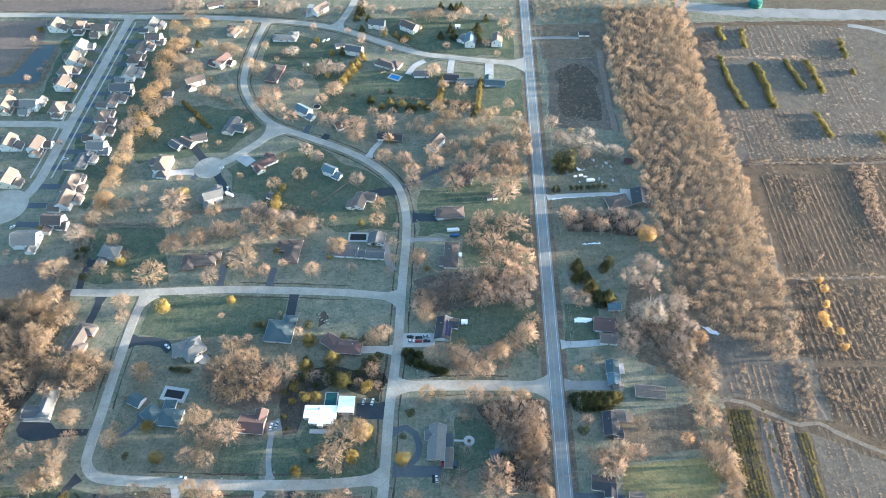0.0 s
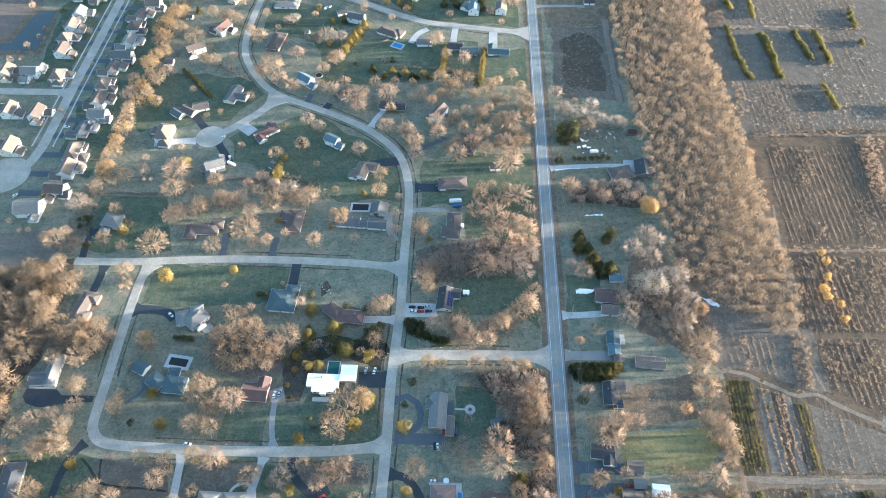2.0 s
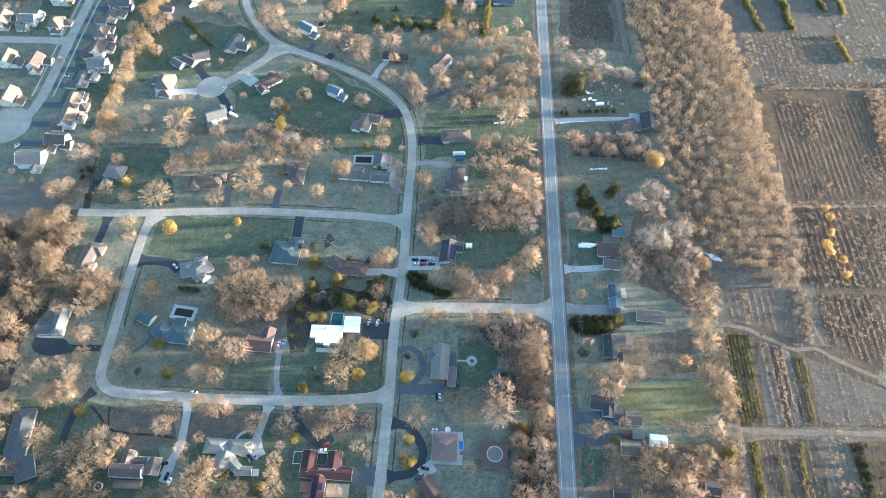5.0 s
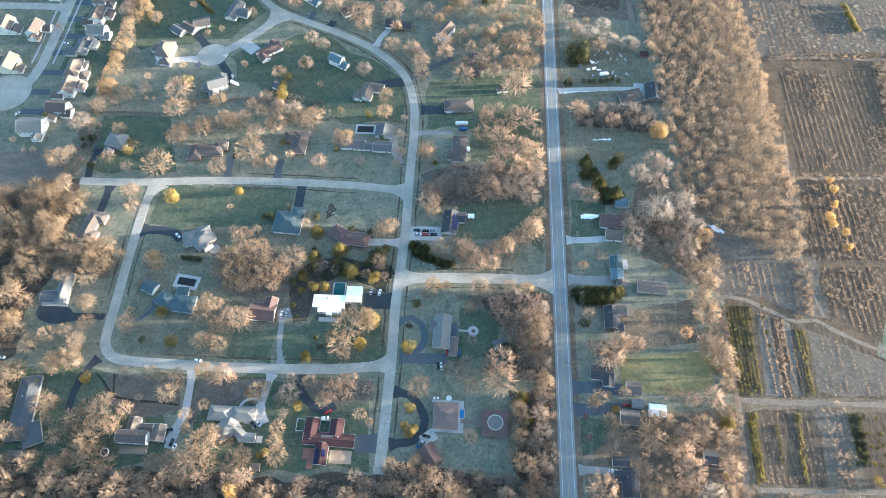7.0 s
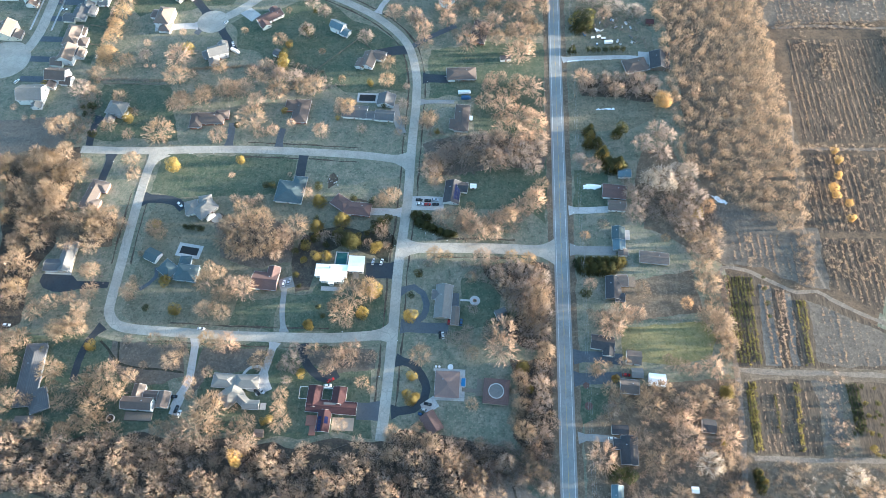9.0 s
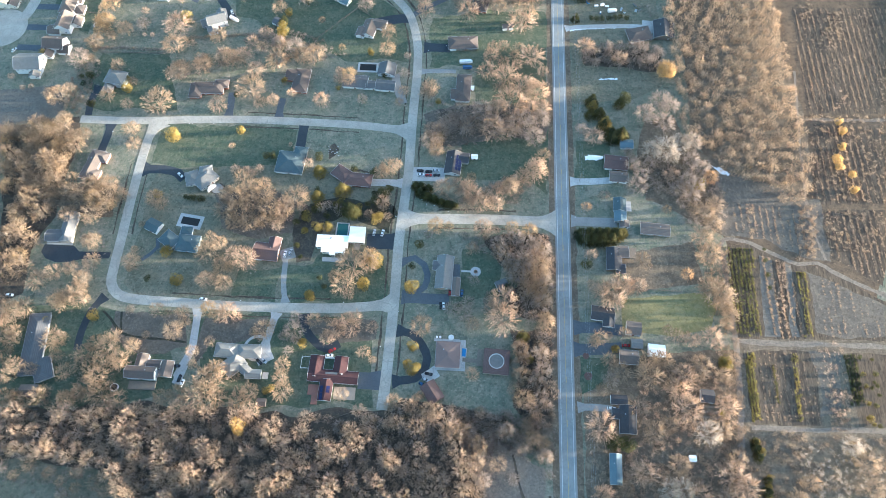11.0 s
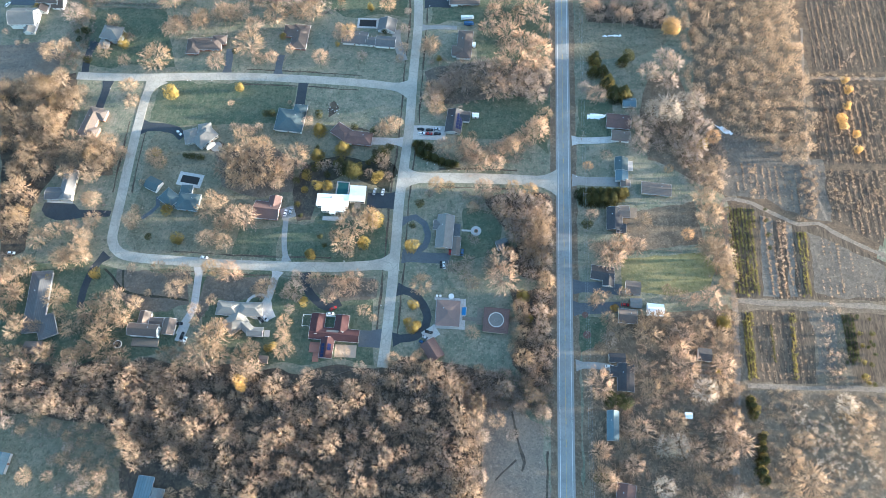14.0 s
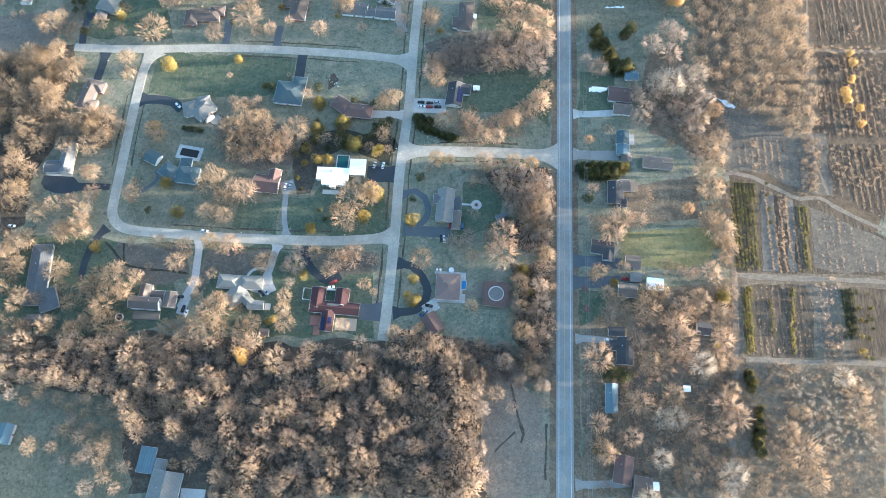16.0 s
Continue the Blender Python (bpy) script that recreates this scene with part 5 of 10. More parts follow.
tagged(part("driveway", ribbon([(-52.4, 539.0), (-46.3, 553.1), (-37.5, 560.3)], 6.0, 0.094, (0, 0), rough=0.15), CONCRETE), "pale concrete driveway", "driveway", kind="structure")
tagged(part("driveway", ribbon([(23.9, 559.2), (23.7, 548.6), (23.5, 534.8)], 8.0, 0.095, (0, 0), rough=0.15), CONCRETE), "pale concrete driveway", "driveway", kind="structure")
tagged(part("driveway", ribbon([(-11.6, 562.4), (-12.9, 548.2), (-12.8, 539.5)], 6.0, 0.096, (0, 0), rough=0.15), CONCRETE), "pale concrete driveway", "driveway", kind="structure")
tagged(part("driveway", ribbon([(65.6, 598.5), (90.6, 599.7), (112.7, 599.0)], 4.0, 0.097, (1.5, 0), rough=0.15), SHOULDER), "gravel driveway", "driveway", kind="structure")
tagged(part("driveway", ribbon([(-159.1, 634.1), (-162.2, 646.6), (-160.2, 657.2)], 6.0, 0.098, (1.5, 0), rough=0.15), CONCRETE), "pale concrete driveway", "driveway", kind="structure")
tagged(part("driveway", ribbon([(-57.1, 333.6), (-55.4, 322.7), (-49.6, 307.1)], 6.0, 0.099, (0, 0), rough=0.15), SHOULDER), "gravel driveway", "driveway", kind="structure")
tagged(part("driveway", ribbon([(-181.0, 598.8), (-168.9, 594.1)], 6.0, 0.100, (0, 0), rough=0.15), CONCRETE), "pale concrete driveway", "driveway", kind="structure")
tagged(part("driveway", ribbon([(-414.4, 610.3), (-414.4, 621.5), (-414.4, 632.6)], 5.5, 0.102, (0, 0), rough=0.10), DARKDRIVE), "dark asphalt driveway", "driveway", kind="structure")
tagged(part("driveway", ribbon([(-390.3, 608.5), (-390.3, 620.7), (-390.3, 632.8)], 5.5, 0.103, (0, 0), rough=0.10), DARKDRIVE), "dark asphalt driveway", "driveway", kind="structure")
tagged(part("driveway", ribbon([(-366.5, 604.0), (-366.5, 618.5), (-366.5, 633.0)], 5.5, 0.104, (0, 0), rough=0.10), DARKDRIVE), "dark asphalt driveway", "driveway", kind="structure")
tagged(part("driveway", ribbon([(-375.8, 574.0), (-360.2, 574.0), (-344.5, 574.0)], 5.5, 0.105, (0, 0), rough=0.10), DARKDRIVE), "dark asphalt driveway", "driveway", kind="structure")
tagged(part("driveway", ribbon([(-375.9, 554.1), (-360.2, 554.1), (-344.5, 554.1)], 5.5, 0.106, (0, 0), rough=0.10), DARKDRIVE), "dark asphalt driveway", "driveway", kind="structure")
tagged(part("driveway", ribbon([(-375.5, 533.1), (-360.0, 533.1), (-344.5, 533.1)], 5.5, 0.107, (0, 0), rough=0.10), DARKDRIVE), "dark asphalt driveway", "driveway", kind="structure")
tagged(part("driveway", ribbon([(-369.0, 515.9), (-356.7, 515.9), (-344.5, 515.9)], 5.5, 0.108, (0, 0), rough=0.10), DARKDRIVE), "dark asphalt driveway", "driveway", kind="structure")
tagged(part("driveway", ribbon([(-313.5, 609.3), (-329.0, 609.3), (-344.6, 609.3)], 5.5, 0.109, (0, 0), rough=0.10), DARKDRIVE), "dark asphalt driveway", "driveway", kind="structure")
tagged(part("driveway", ribbon([(-309.2, 588.2), (-326.9, 588.2), (-344.5, 588.2)], 5.5, 0.110, (0, 0), rough=0.10), DARKDRIVE), "dark asphalt driveway", "driveway", kind="structure")
tagged(part("driveway", ribbon([(-314.4, 570.2), (-329.4, 570.2), (-344.5, 570.2)], 5.5, 0.111, (0, 0), rough=0.10), DARKDRIVE), "dark asphalt driveway", "driveway", kind="structure")
tagged(part("driveway", ribbon([(-317.2, 551.7), (-330.8, 551.7), (-344.5, 551.7)], 5.5, 0.112, (0, 0), rough=0.10), DARKDRIVE), "dark asphalt driveway", "driveway", kind="structure")
tagged(part("driveway", ribbon([(-313.9, 530.9), (-329.2, 530.9), (-344.5, 530.9)], 5.5, 0.113, (0, 0), rough=0.10), DARKDRIVE), "dark asphalt driveway", "driveway", kind="structure")
tagged(part("driveway", ribbon([(-313.3, 507.0), (-328.9, 507.0), (-344.5, 507.0)], 5.5, 0.114, (0, 0), rough=0.10), DARKDRIVE), "dark asphalt driveway", "driveway", kind="structure")
tagged(part("driveway", ribbon([(-317.0, 490.6), (-330.7, 490.6), (-344.4, 490.6)], 5.5, 0.115, (0, 0), rough=0.10), DARKDRIVE), "dark asphalt driveway", "driveway", kind="structure")
tagged(part("driveway", ribbon([(-318.1, 469.5), (-331.3, 469.5), (-344.4, 469.5)], 5.5, 0.116, (0, 0), rough=0.10), DARKDRIVE), "dark asphalt driveway", "driveway", kind="structure")
tagged(part("driveway", ribbon([(-315.2, 449.4), (-329.8, 449.4), (-344.4, 449.4)], 5.5, 0.117, (0, 0), rough=0.10), DARKDRIVE), "dark asphalt driveway", "driveway", kind="structure")
tagged(part("driveway", ribbon([(-309.0, 428.7), (-326.7, 428.7), (-344.4, 428.7)], 5.5, 0.118, (0, 0), rough=0.10), DARKDRIVE), "dark asphalt driveway", "driveway", kind="structure")
tagged(part("driveway", ribbon([(-315.6, 410.1), (-330.0, 410.1), (-344.4, 410.1)], 5.5, 0.119, (0, 0), rough=0.10), DARKDRIVE), "dark asphalt driveway", "driveway", kind="structure")
tagged(part("driveway", ribbon([(-316.0, 387.9), (-330.2, 387.9), (-344.3, 387.9)], 5.5, 0.120, (0, 0), rough=0.10), DARKDRIVE), "dark asphalt driveway", "driveway", kind="structure")
tagged(part("driveway", ribbon([(-312.7, 366.9), (-328.5, 366.9), (-344.3, 366.9)], 5.5, 0.121, (0, 0), rough=0.10), DARKDRIVE), "dark asphalt driveway", "driveway", kind="structure")
tagged(part("driveway", ribbon([(-315.5, 346.8), (-329.9, 346.8), (-344.3, 346.8)], 5.5, 0.122, (0, 0), rough=0.10), DARKDRIVE), "dark asphalt driveway", "driveway", kind="structure")

# ---- houses ----
house(-412.3, 610.2, 88, 14, 10.7, "tan", "white", 2, False, ((-3, -8, 8, 8, 0), (6, 6.5, 9, 8, 90)), fine=False)
house(-388.3, 608.4, 90, 14, 10.7, "brown", "white", 2, True, ((4, -7, 9, 8, 90), (-7, -2, 8, 9, 0)), fine=False)
house(-364.7, 604.0, -2, 14, 10.7, "tan", "cream", 2, False, ((-3, -8, 8, 8, 0), (6, 6.5, 9, 8, 90)), fine=False)
house(-373.9, 574.1, 88, 12.1, 10.7, "stone", "white", 2, False, ((4, -7, 9, 8, 90), (-7, -2, 8, 9, 0)), fine=False)
house(-374.1, 554.2, 91, 14, 10.7, "tan", "white", 2, False, ((-3, -8, 8, 8, 0), (6, 6.5, 9, 8, 90)), fine=False)
house(-374.2, 535.1, 86, 12.1, 10.7, "tan", "white", 2, True, ((4, -7, 9, 8, 90), (-7, -2, 8, 9, 0)), fine=False)
house(-369.9, 516.2, 88, 14, 10.7, "brown", "white", 2, False, ((-3, -8, 8, 8, 0), (6, 6.5, 9, 8, 90)), fine=False)
house(-409.0, 485.6, 90, 14, 10.7, "tan", "cream", 2, False, ((4, -7, 9, 8, 90), (-7, -2, 8, 9, 0)), fine=False)
house(-387.4, 485.9, -2, 14, 10.7, "stone", "white", 2, False, ((-3, -8, 8, 8, 0), (6, 6.5, 9, 8, 90)), fine=False)
house(-360.8, 481.5, 88, 14, 10.7, "tan", "white", 2, True, ((4, -7, 9, 8, 90), (-7, -2, 8, 9, 0)), fine=False)
house(-385.7, 435.5, 91, 14, 10.7, "tan", "white", 2, False, ((-3, -8, 8, 8, 0), (6, 6.5, 9, 8, 90)), fine=False)
house(-360.9, 432.5, 86, 14, 10.7, "brown", "white", 2, False, ((4, -7, 9, 8, 90), (-7, -2, 8, 9, 0)), fine=False)
house(-367.8, 392.4, 88, 15, 11, "tan", "cream", 2, False, ((-3, -8, 8, 8, 0), (6, 6.5, 9, 8, 90)))
house(-314.5, 611.2, 88, 14, 10.7, "grey", "cream", 2, False, ((-6, 6.5, 9, 8, 90), (3, -7.5, 8, 8, 0)), fine=False)
house(-306.1, 589.5, -2, 14, 10.7, "tan", "white", 2, False, ((-4, -7, 9, 8, 90), (7, -3, 8, 8, 0)), fine=False)
house(-314.8, 573.9, 86, 14, 10.7, "tan", "white", 1, False, ((-6, 6.5, 9, 8, 90), (3, -7.5, 8, 8, 0)), fine=False)
house(-314.1, 553.1, 90, 14, 10.7, "brown", "white", 2, True, ((-4, -7, 9, 8, 90), (7, -3, 8, 8, 0)), fine=False)
house(-312.3, 531.2, 88, 14, 10.7, "stone", "white", 2, False, ((-6, 6.5, 9, 8, 90), (3, -7.5, 8, 8, 0)), fine=False)
house(-312.5, 509.7, -2, 18.6, 10.7, "grey", "cream", 2, False, ((-4, -7, 9, 8, 90), (7, -3, 8, 8, 0)), fine=False)
house(-316.7, 494.2, 86, 14, 10.7, "tan", "white", 1, False, ((-6, 6.5, 9, 8, 90), (3, -7.5, 8, 8, 0)), fine=False)
house(-316.5, 470.1, 90, 14, 10.7, "tan", "white", 2, True, ((-4, -7, 9, 8, 90), (7, -3, 8, 8, 0)), fine=False)
house(-313.6, 450.1, 88, 14, 10.7, "brown", "white", 2, False, ((-6, 6.5, 9, 8, 90), (3, -7.5, 8, 8, 0)), fine=False)
house(-308.3, 431.9, -2, 14, 10.7, "stone", "white", 2, False, ((-4, -7, 9, 8, 90), (7, -3, 8, 8, 0)), fine=False)
house(-316.5, 415.0, 86, 15, 11, "grey", "cream", 1, False, ((-6, 6.5, 9, 8, 90), (3, -7.5, 8, 8, 0)))
house(-313.5, 388.1, 90, 20, 11, "tan", "white", 2, True, ((-4, -7, 9, 8, 90), (7, -3, 8, 8, 0)))
house(-312.1, 368.9, 88, 15, 11, "tan", "white", 2, False, ((-6, 6.5, 9, 8, 90), (3, -7.5, 8, 8, 0)))
house(-313.0, 348.0, -2, 15, 11, "brown", "white", 2, False, ((-4, -7, 9, 8, 90), (7, -3, 8, 8, 0)))
house(-326.3, 329.2, 3, 18, 14, "stone", "white", 2, False, ((5, -8, 8, 7, 90), (-9, 2, 7, 9, 0)))
house(-229.8, 603.9, 70, 14, 8.7, "tan", "cream", 1, False, ((5, 6, 8, 7, 90),), fine=False)
house(-230.0, 552.9, 60, 14.9, 9.7, "rose", "cream", 2, False, ((-5, 6, 9, 8, 90), (4, -6, 8, 7, 90)), fine=False)
house(-247.7, 522.3, 30, 15.8, 8.7, "brown", "white", 2, False, ((-6, -5, 8, 7, 90),), fine=False)
shed(-269.3, 504.1, 0, 8, 5, "grey", "grey", 2.4)
house(-200.9, 461.6, 76, 19.5, 9.6, "grey", "cream", 1, False, ((0, -8, 10, 9, 90),), fine=False)
house(-225.4, 446.4, 18, 12.1, 9.7, "tan", "white", 1, False, (), fine=False)
house(-234.0, 440.5, -30, 13, 8.7, "brown", "cream", 1, False, (), fine=False)
house(-242.5, 437.1, -35, 11.2, 7.8, "grey", "cream", 1, False, (), fine=False)
house(-246.5, 411.5, 85, 17, 11.5, "tan", "white", 2, True, ((-9, -3, 9, 9, 0), (4, 8, 9, 8, 90)))
house(-163.8, 416.6, 38, 20, 8.6, "rose", "white", 1, False, ((-7, -4.5, 8, 7, 90), (6.5, 3, 8, 6, 90)))
house(-196.4, 376.4, 22, 13.5, 9.5, "stone", "grey", 2, False, ((-5, -6, 8, 7, 90), (4.5, 6, 8, 6.5, 90), (-8.5, 2, 6, 7, 0)))
house(-140.8, 480.8, -35, 13.5, 8.2, "blue", "white", 2, False, ((8.5, -1.0, 7, 7, 0),), fine=False)
house(-107.5, 406.3, -28, 10.5, 7.6, "blue", "white", 2, False, ((7.2, -1.0, 6.5, 6.4, 0),))
house(-80.3, 374.3, 78, 14.5, 9.5, "tan", "white", 1, False, ((6.0, -6.5, 9, 8, 90), (-5, 5.0, 8, 6, 0)))
house(-62.1, 449.8, -6, 21.4, 8.7, "dark", "wood", 1, False, (), fine=False)
house(-103.0, 466.0, 30, 16.7, 9.7, "brown", "tan", 1, False, (), fine=False)
house(-177.3, 593.9, 0, 22.3, 8.7, "stone", "white", 1, True, ((8, 5, 9, 8, 90),), fine=False)
house(-176.6, 536.3, 80, 24.2, 11.6, "brown", "brick", 1, True, (), fine=False)
house(-106.0, 571.4, -15, 15.8, 8.7, "grey", "white", 2, False, (), fine=False)
shed(-121.5, 583.0, 20, 9, 7, "grey", "white", 2.4)
house(-73.5, 552.2, -25, 20.5, 9.7, "brown", "cream", 1, True, ((9, 3, 9, 8, 90),), fine=False)
house(-39.4, 537.9, 0, 14, 8.7, "grey", "white", 1, False, (), fine=False)
house(-22.9, 440.9, 60, 14.9, 8.7, "brown", "white", 2, False, (), fine=False)
house(-87.9, 616.1, -10, 15.8, 8.7, "grey", "white", 2, False, (), fine=False)
house(-55.3, 611.7, -35, 16.7, 9.7, "brown", "white", 2, False, (), fine=False)
house(-149.1, 643.1, 50, 16.7, 8.7, "tan", "white", 2, False, (), fine=False)
house(-260.7, 653.4, 20, 14.9, 8.7, "brown", "white", 1, False, (), fine=False)
house(-223.1, 655.2, 0, 14.9, 8.7, "brown", "tan", 1, False, (), fine=False)
house(-1.7, 594.5, 60, 10.2, 7.8, "stone", "white", 1, False, (), fine=False)
house(5.7, 588.9, 85, 14, 9.7, "blue", "white", 2, False, (), fine=False)
house(31.6, 589.8, 85, 13, 9.7, "tan", "white", 2, False, (), fine=False)
house(-11.7, 532.5, -5, 14, 9.7, "dark", "grey", 1, False, (), fine=False)
house(1.8, 525.9, 0, 14.9, 9.7, "teal", "grey", 1, False, (), fine=False)
house(28.2, 525.1, -5, 18.6, 8.7, "teal", "blue", 1, False, ((-6, 5, 8, 7, 90),), fine=False)
house(3.2, 406.6, 80, 22, 11, "brown", "brick", 1, True, ())
house(-9.4, 363.0, 4, 21, 11, "brown", "wood", 1, True, ())
house(121.1, 376.9, 15, 17, 12, "brown", "wood", 1, True, ())
house(139.5, 382.1, 88, 16, 14, "dark", "wood", 1, False, ())
shed(117.5, 604.1, 0, 10, 6, "dark", "white", 2.4)
house(-7.4, 321.2, 88, 23, 9.6, "brown", "white", 1, True, ((-6, 2.6, 8, 11, 0),))
house(-11.4, 257.1, 85, 17, 10, "dark", "white", 1, False, ((5, -6.5, 6, 7, 90),), label='single-storey house with charcoal roof carrying solar panels')
house(-124.6, 322.7, 87, 20, 10.5, "brown", "brick", 1, True, ((4.5, 6.5, 11, 9, 90),))
house(-190.5, 313.2, 3, 21, 9.5, "brown", "brick", 1, True, ((-9, -2, 12, 8, 90), (9.0, 3.5, 9, 6.5, 0)))
house(-258.6, 317.6, -8, 13.5, 10.5, "stone", "grey", 2, True, ((-4, -7, 7, 6, 90),))
house(-85.2, 323.7, -3, 17, 10, "grey", "white", 1, False, ((22, -1.5, 13, 8, 0), (12, -2, 7, 6, 0), (21, 13, 10, 12, 88)), label='single-storey house of grey gabled wings round a pool court')
house(-121.7, 252.7, -4, 18, 16, "teal", "white", 1, True, ((5, 8, 9, 8, 90),))
house(-74.6, 241.2, -4, 18, 9, "rose", "brick", 1, True, ((-11.5, 3.4, 12, 8.6, -30),))
house(-127.2, 185.1, -4, 15.5, 11, "rose", "brick", 1, False, ((4, 6, 8, 7, 90),))
house(-256.8, 244.8, 80, 22, 8.6, "tan", "brick", 1, True, ((7, -3.6, 9, 7, 90), (-7, -3.6, 9, 7, 90)))
house(-8.4, 123.0, 90, 15.2, 13.4, "flat", "tan", 1, True, (), rise=0.9)
house(-256.5, 117.2, 96, 38, 11.5, "grey", "grey", 1, True, ((-16, -8, 13, 10, 20),), rise=1.1)
shed(-251.3, 89.0, 4, 10, 7, "tan", "wood", 2.4)
_h = compound(-158.0, 4.0, "pale-roofed blue house with a dark flat-roofed wing beside the woods", [
    (-155.8, -4.5, 86, 26.0, 16.0, 3.0, 2.6, "stone", "blue", False),
    (-160.0, 11.6, 86, 6.4, 5.4, 2.8, 0.9, "stone", "blue", False),
    (-168.2, 14.4, 86, 12.8, 7.8, 2.5, 0.5, "blue", "blue", False)])
slab(_h, "patio", -147.0, -6.0, -133.5, 1.0, 0.12, CONCRETE, "pale concrete patio")
shed(-250.3, 23.6, 85, 11, 7, "blue", "grey", 3)
house(92.4, 24.4, 82, 14, 9, "rose", "white", 1, False, ())
house(102.4, 16.0, -6, 9, 10, "brown", "wood", 1, False, ())
shed(109.1, 17.0, 0, 4, 4, "white", "white", 2.4)
house(87.0, 62.5, 88, 15.5, 5.6, "blue", "grey", 1, False, (), garage=False)
house(95.2, 89.9, 88, 15, 8.5, "dark", "white", 1, False, ((3, 5, 7, 5, 90),))
shed(90.9, 101.3, 0, 9, 5, "dark", "white", 2.4)
house(83.9, 153.3, -6, 13, 8, "dark", "white", 1, False, ((4, -4.5, 6, 6, 90),))
shed(102.0, 144.9, -5, 8.6, 8, "tan", "white", 2.7)
house(98.0, 126.8, -3, 10, 7.6, "tan", "white", 1, False, (), garage=False)
shed(114.5, 131.6, -4, 9.4, 6.8, "white", "white", 3)
shed(103.3, 135.3, 0, 6.5, 5.5, "stone", "wood", 2.4)
shed(141.3, 105.8, -4, 7.2, 7, "dark", "white", 3)
house(97.8, 262.5, -5, 15, 10, "rose", "wood", 1, False, ())
house(98.9, 251.3, -3, 11, 7, "tan", "white", 1, False, (), garage=False)
house(105.7, 277.9, 0, 8, 6, "blue", "white", 1, False, (), garage=False)
shed(-16.3, 100.1, -55, 12, 9, "rose", "wood", 2.6)
shed(22.7, 169.6, 25, 7, 6, "grey", "grey", 2.4)
shed(-114.3, 89.3, 0, 5, 4, "tan", "wood", 2.4)

# white flat-roofed house in steps
_h = put(new("house"), -82.0, 194.0)
for _x0, _y0, _x1, _y1, _t in ((-96.0, 189.4, -75.6, 198.2, 3.4), (-75.5, 193.6, -65.2, 204.8, 3.7), (-92.3, 186.0, -77.0, 189.3, 3.3), (-86.9, 184.4, -83.0, 185.9, 3.2)):
    _b = part("wall", Shape().box(_x0 + 82.4, _y0 - 193.6, 0, _x1 + 81.6, _y1 - 194.4, _t), WALL["cream"], _h)
    part("roof", Shape().box(_x0 + 82, _y0 - 194, _t + 0.002, _x1 + 82, _y1 - 194, _t + 0.35), ROOF["white"], _h)
    for _k in range(int((_x1 - _x0) / 3.2)):
        put(part("window", WIDE_WINDOW[0], None, _b), _x0 + 84 + 3.2 * _k, _y0 - 193.6, 1.0)
part("vent", Shape().box(-5.2, 1, 3.75, -4.4, 2.2, 4.5), METAL, _h)
part("terrace", Shape().box(-9.5, -13.0, 0, 3.0, -10.0, 0.2), CONCRETE, _h)
part("canopy", Shape().box(10.4, -5.0, 2.6, 14.2, -0.5, 2.75).box(10.6, -4.8, 0, 10.8, -4.6, 2.59).box(13.8, -4.8, 0, 14.0, -4.6, 2.59), TIMBER, _h)
add_panes(_h)
tagged(_h, "long low house with stepped flat white roofs", "house")


# red tiled house, crossing wings round a court
_h = compound(-74.6, 105.0, "red-tiled house with crossing wings and solar panels", [
    (-74.6, 106.3, -2, 28.6, 6.6, 3.0, 1.0, "red", "white", False), (-85.2, 112.2, 88, 11.6, 7.6, 3.0, 1.05, "red", "white", False),
    (-70.9, 113.3, 88, 9.2, 7.2, 3.0, 1.05, "red", "white", False), (-78.1, 98.1, 88, 11.6, 6.8, 3.0, 1.0, "red", "white", False)])
slab(_h, "terrace", -73.6, 93.6, -61.0, 101.0, 0.2, WALL["tan"])
slab(_h, "deck", -88.8, 95.5, -82.7, 101.6, 0.5, BRICK_RED, "dark red timber deck")
slab(_h, "deck", -86.2, 90.0, -82.6, 95.4, 0.45, BRICK_RED, "dark red timber deck")
part("court_wall", Shape().box(-6.2, 12.6, 0, -0.9, 12.9, 2.2), WHITE_TRIM, _h)
part("pergola", Shape().box(-20.0, 5.6, 2.2, -15.2, 5.8, 2.4).box(-20.0, 12.6, 2.2, -15.2, 12.8, 2.4).box(-20.0, 5.9, 0, -19.8, 6.1, 2.4).box(-20.0, 12.3, 0, -19.8, 12.5, 2.4).box(-20.0, 6.2, 2.2, -19.8, 12.2, 2.4), WHITE_TRIM, _h, "white timber pergola")
part("roof_panel", Shape().box(-4.5, 2.2, 3.86, 2.5, 3.5, 3.98), ROOF["grey"], _h, "flat grey roof between the wings")
for _x, _y in ((-5.6, -5.6), (-5.6, -7.7), (-5.6, -9.8), (-5.6, -11.9), (-1.8, -5.6), (-1.8, -7.7)):
    _za, _zb = (3.46, 4.0) if _x < -4 else (3.98, 3.44)
    part("solar_panel", Shape().slab([(_x - 1.0, _y - 0.95, _za + 0.12), (_x + 0.9, _y - 0.95, _zb + 0.12), (_x + 0.9, _y + 0.95, _zb + 0.12), (_x - 1.0, _y + 0.95, _za + 0.12)], 0.06), SOLAR, _h, "dark blue solar panel")

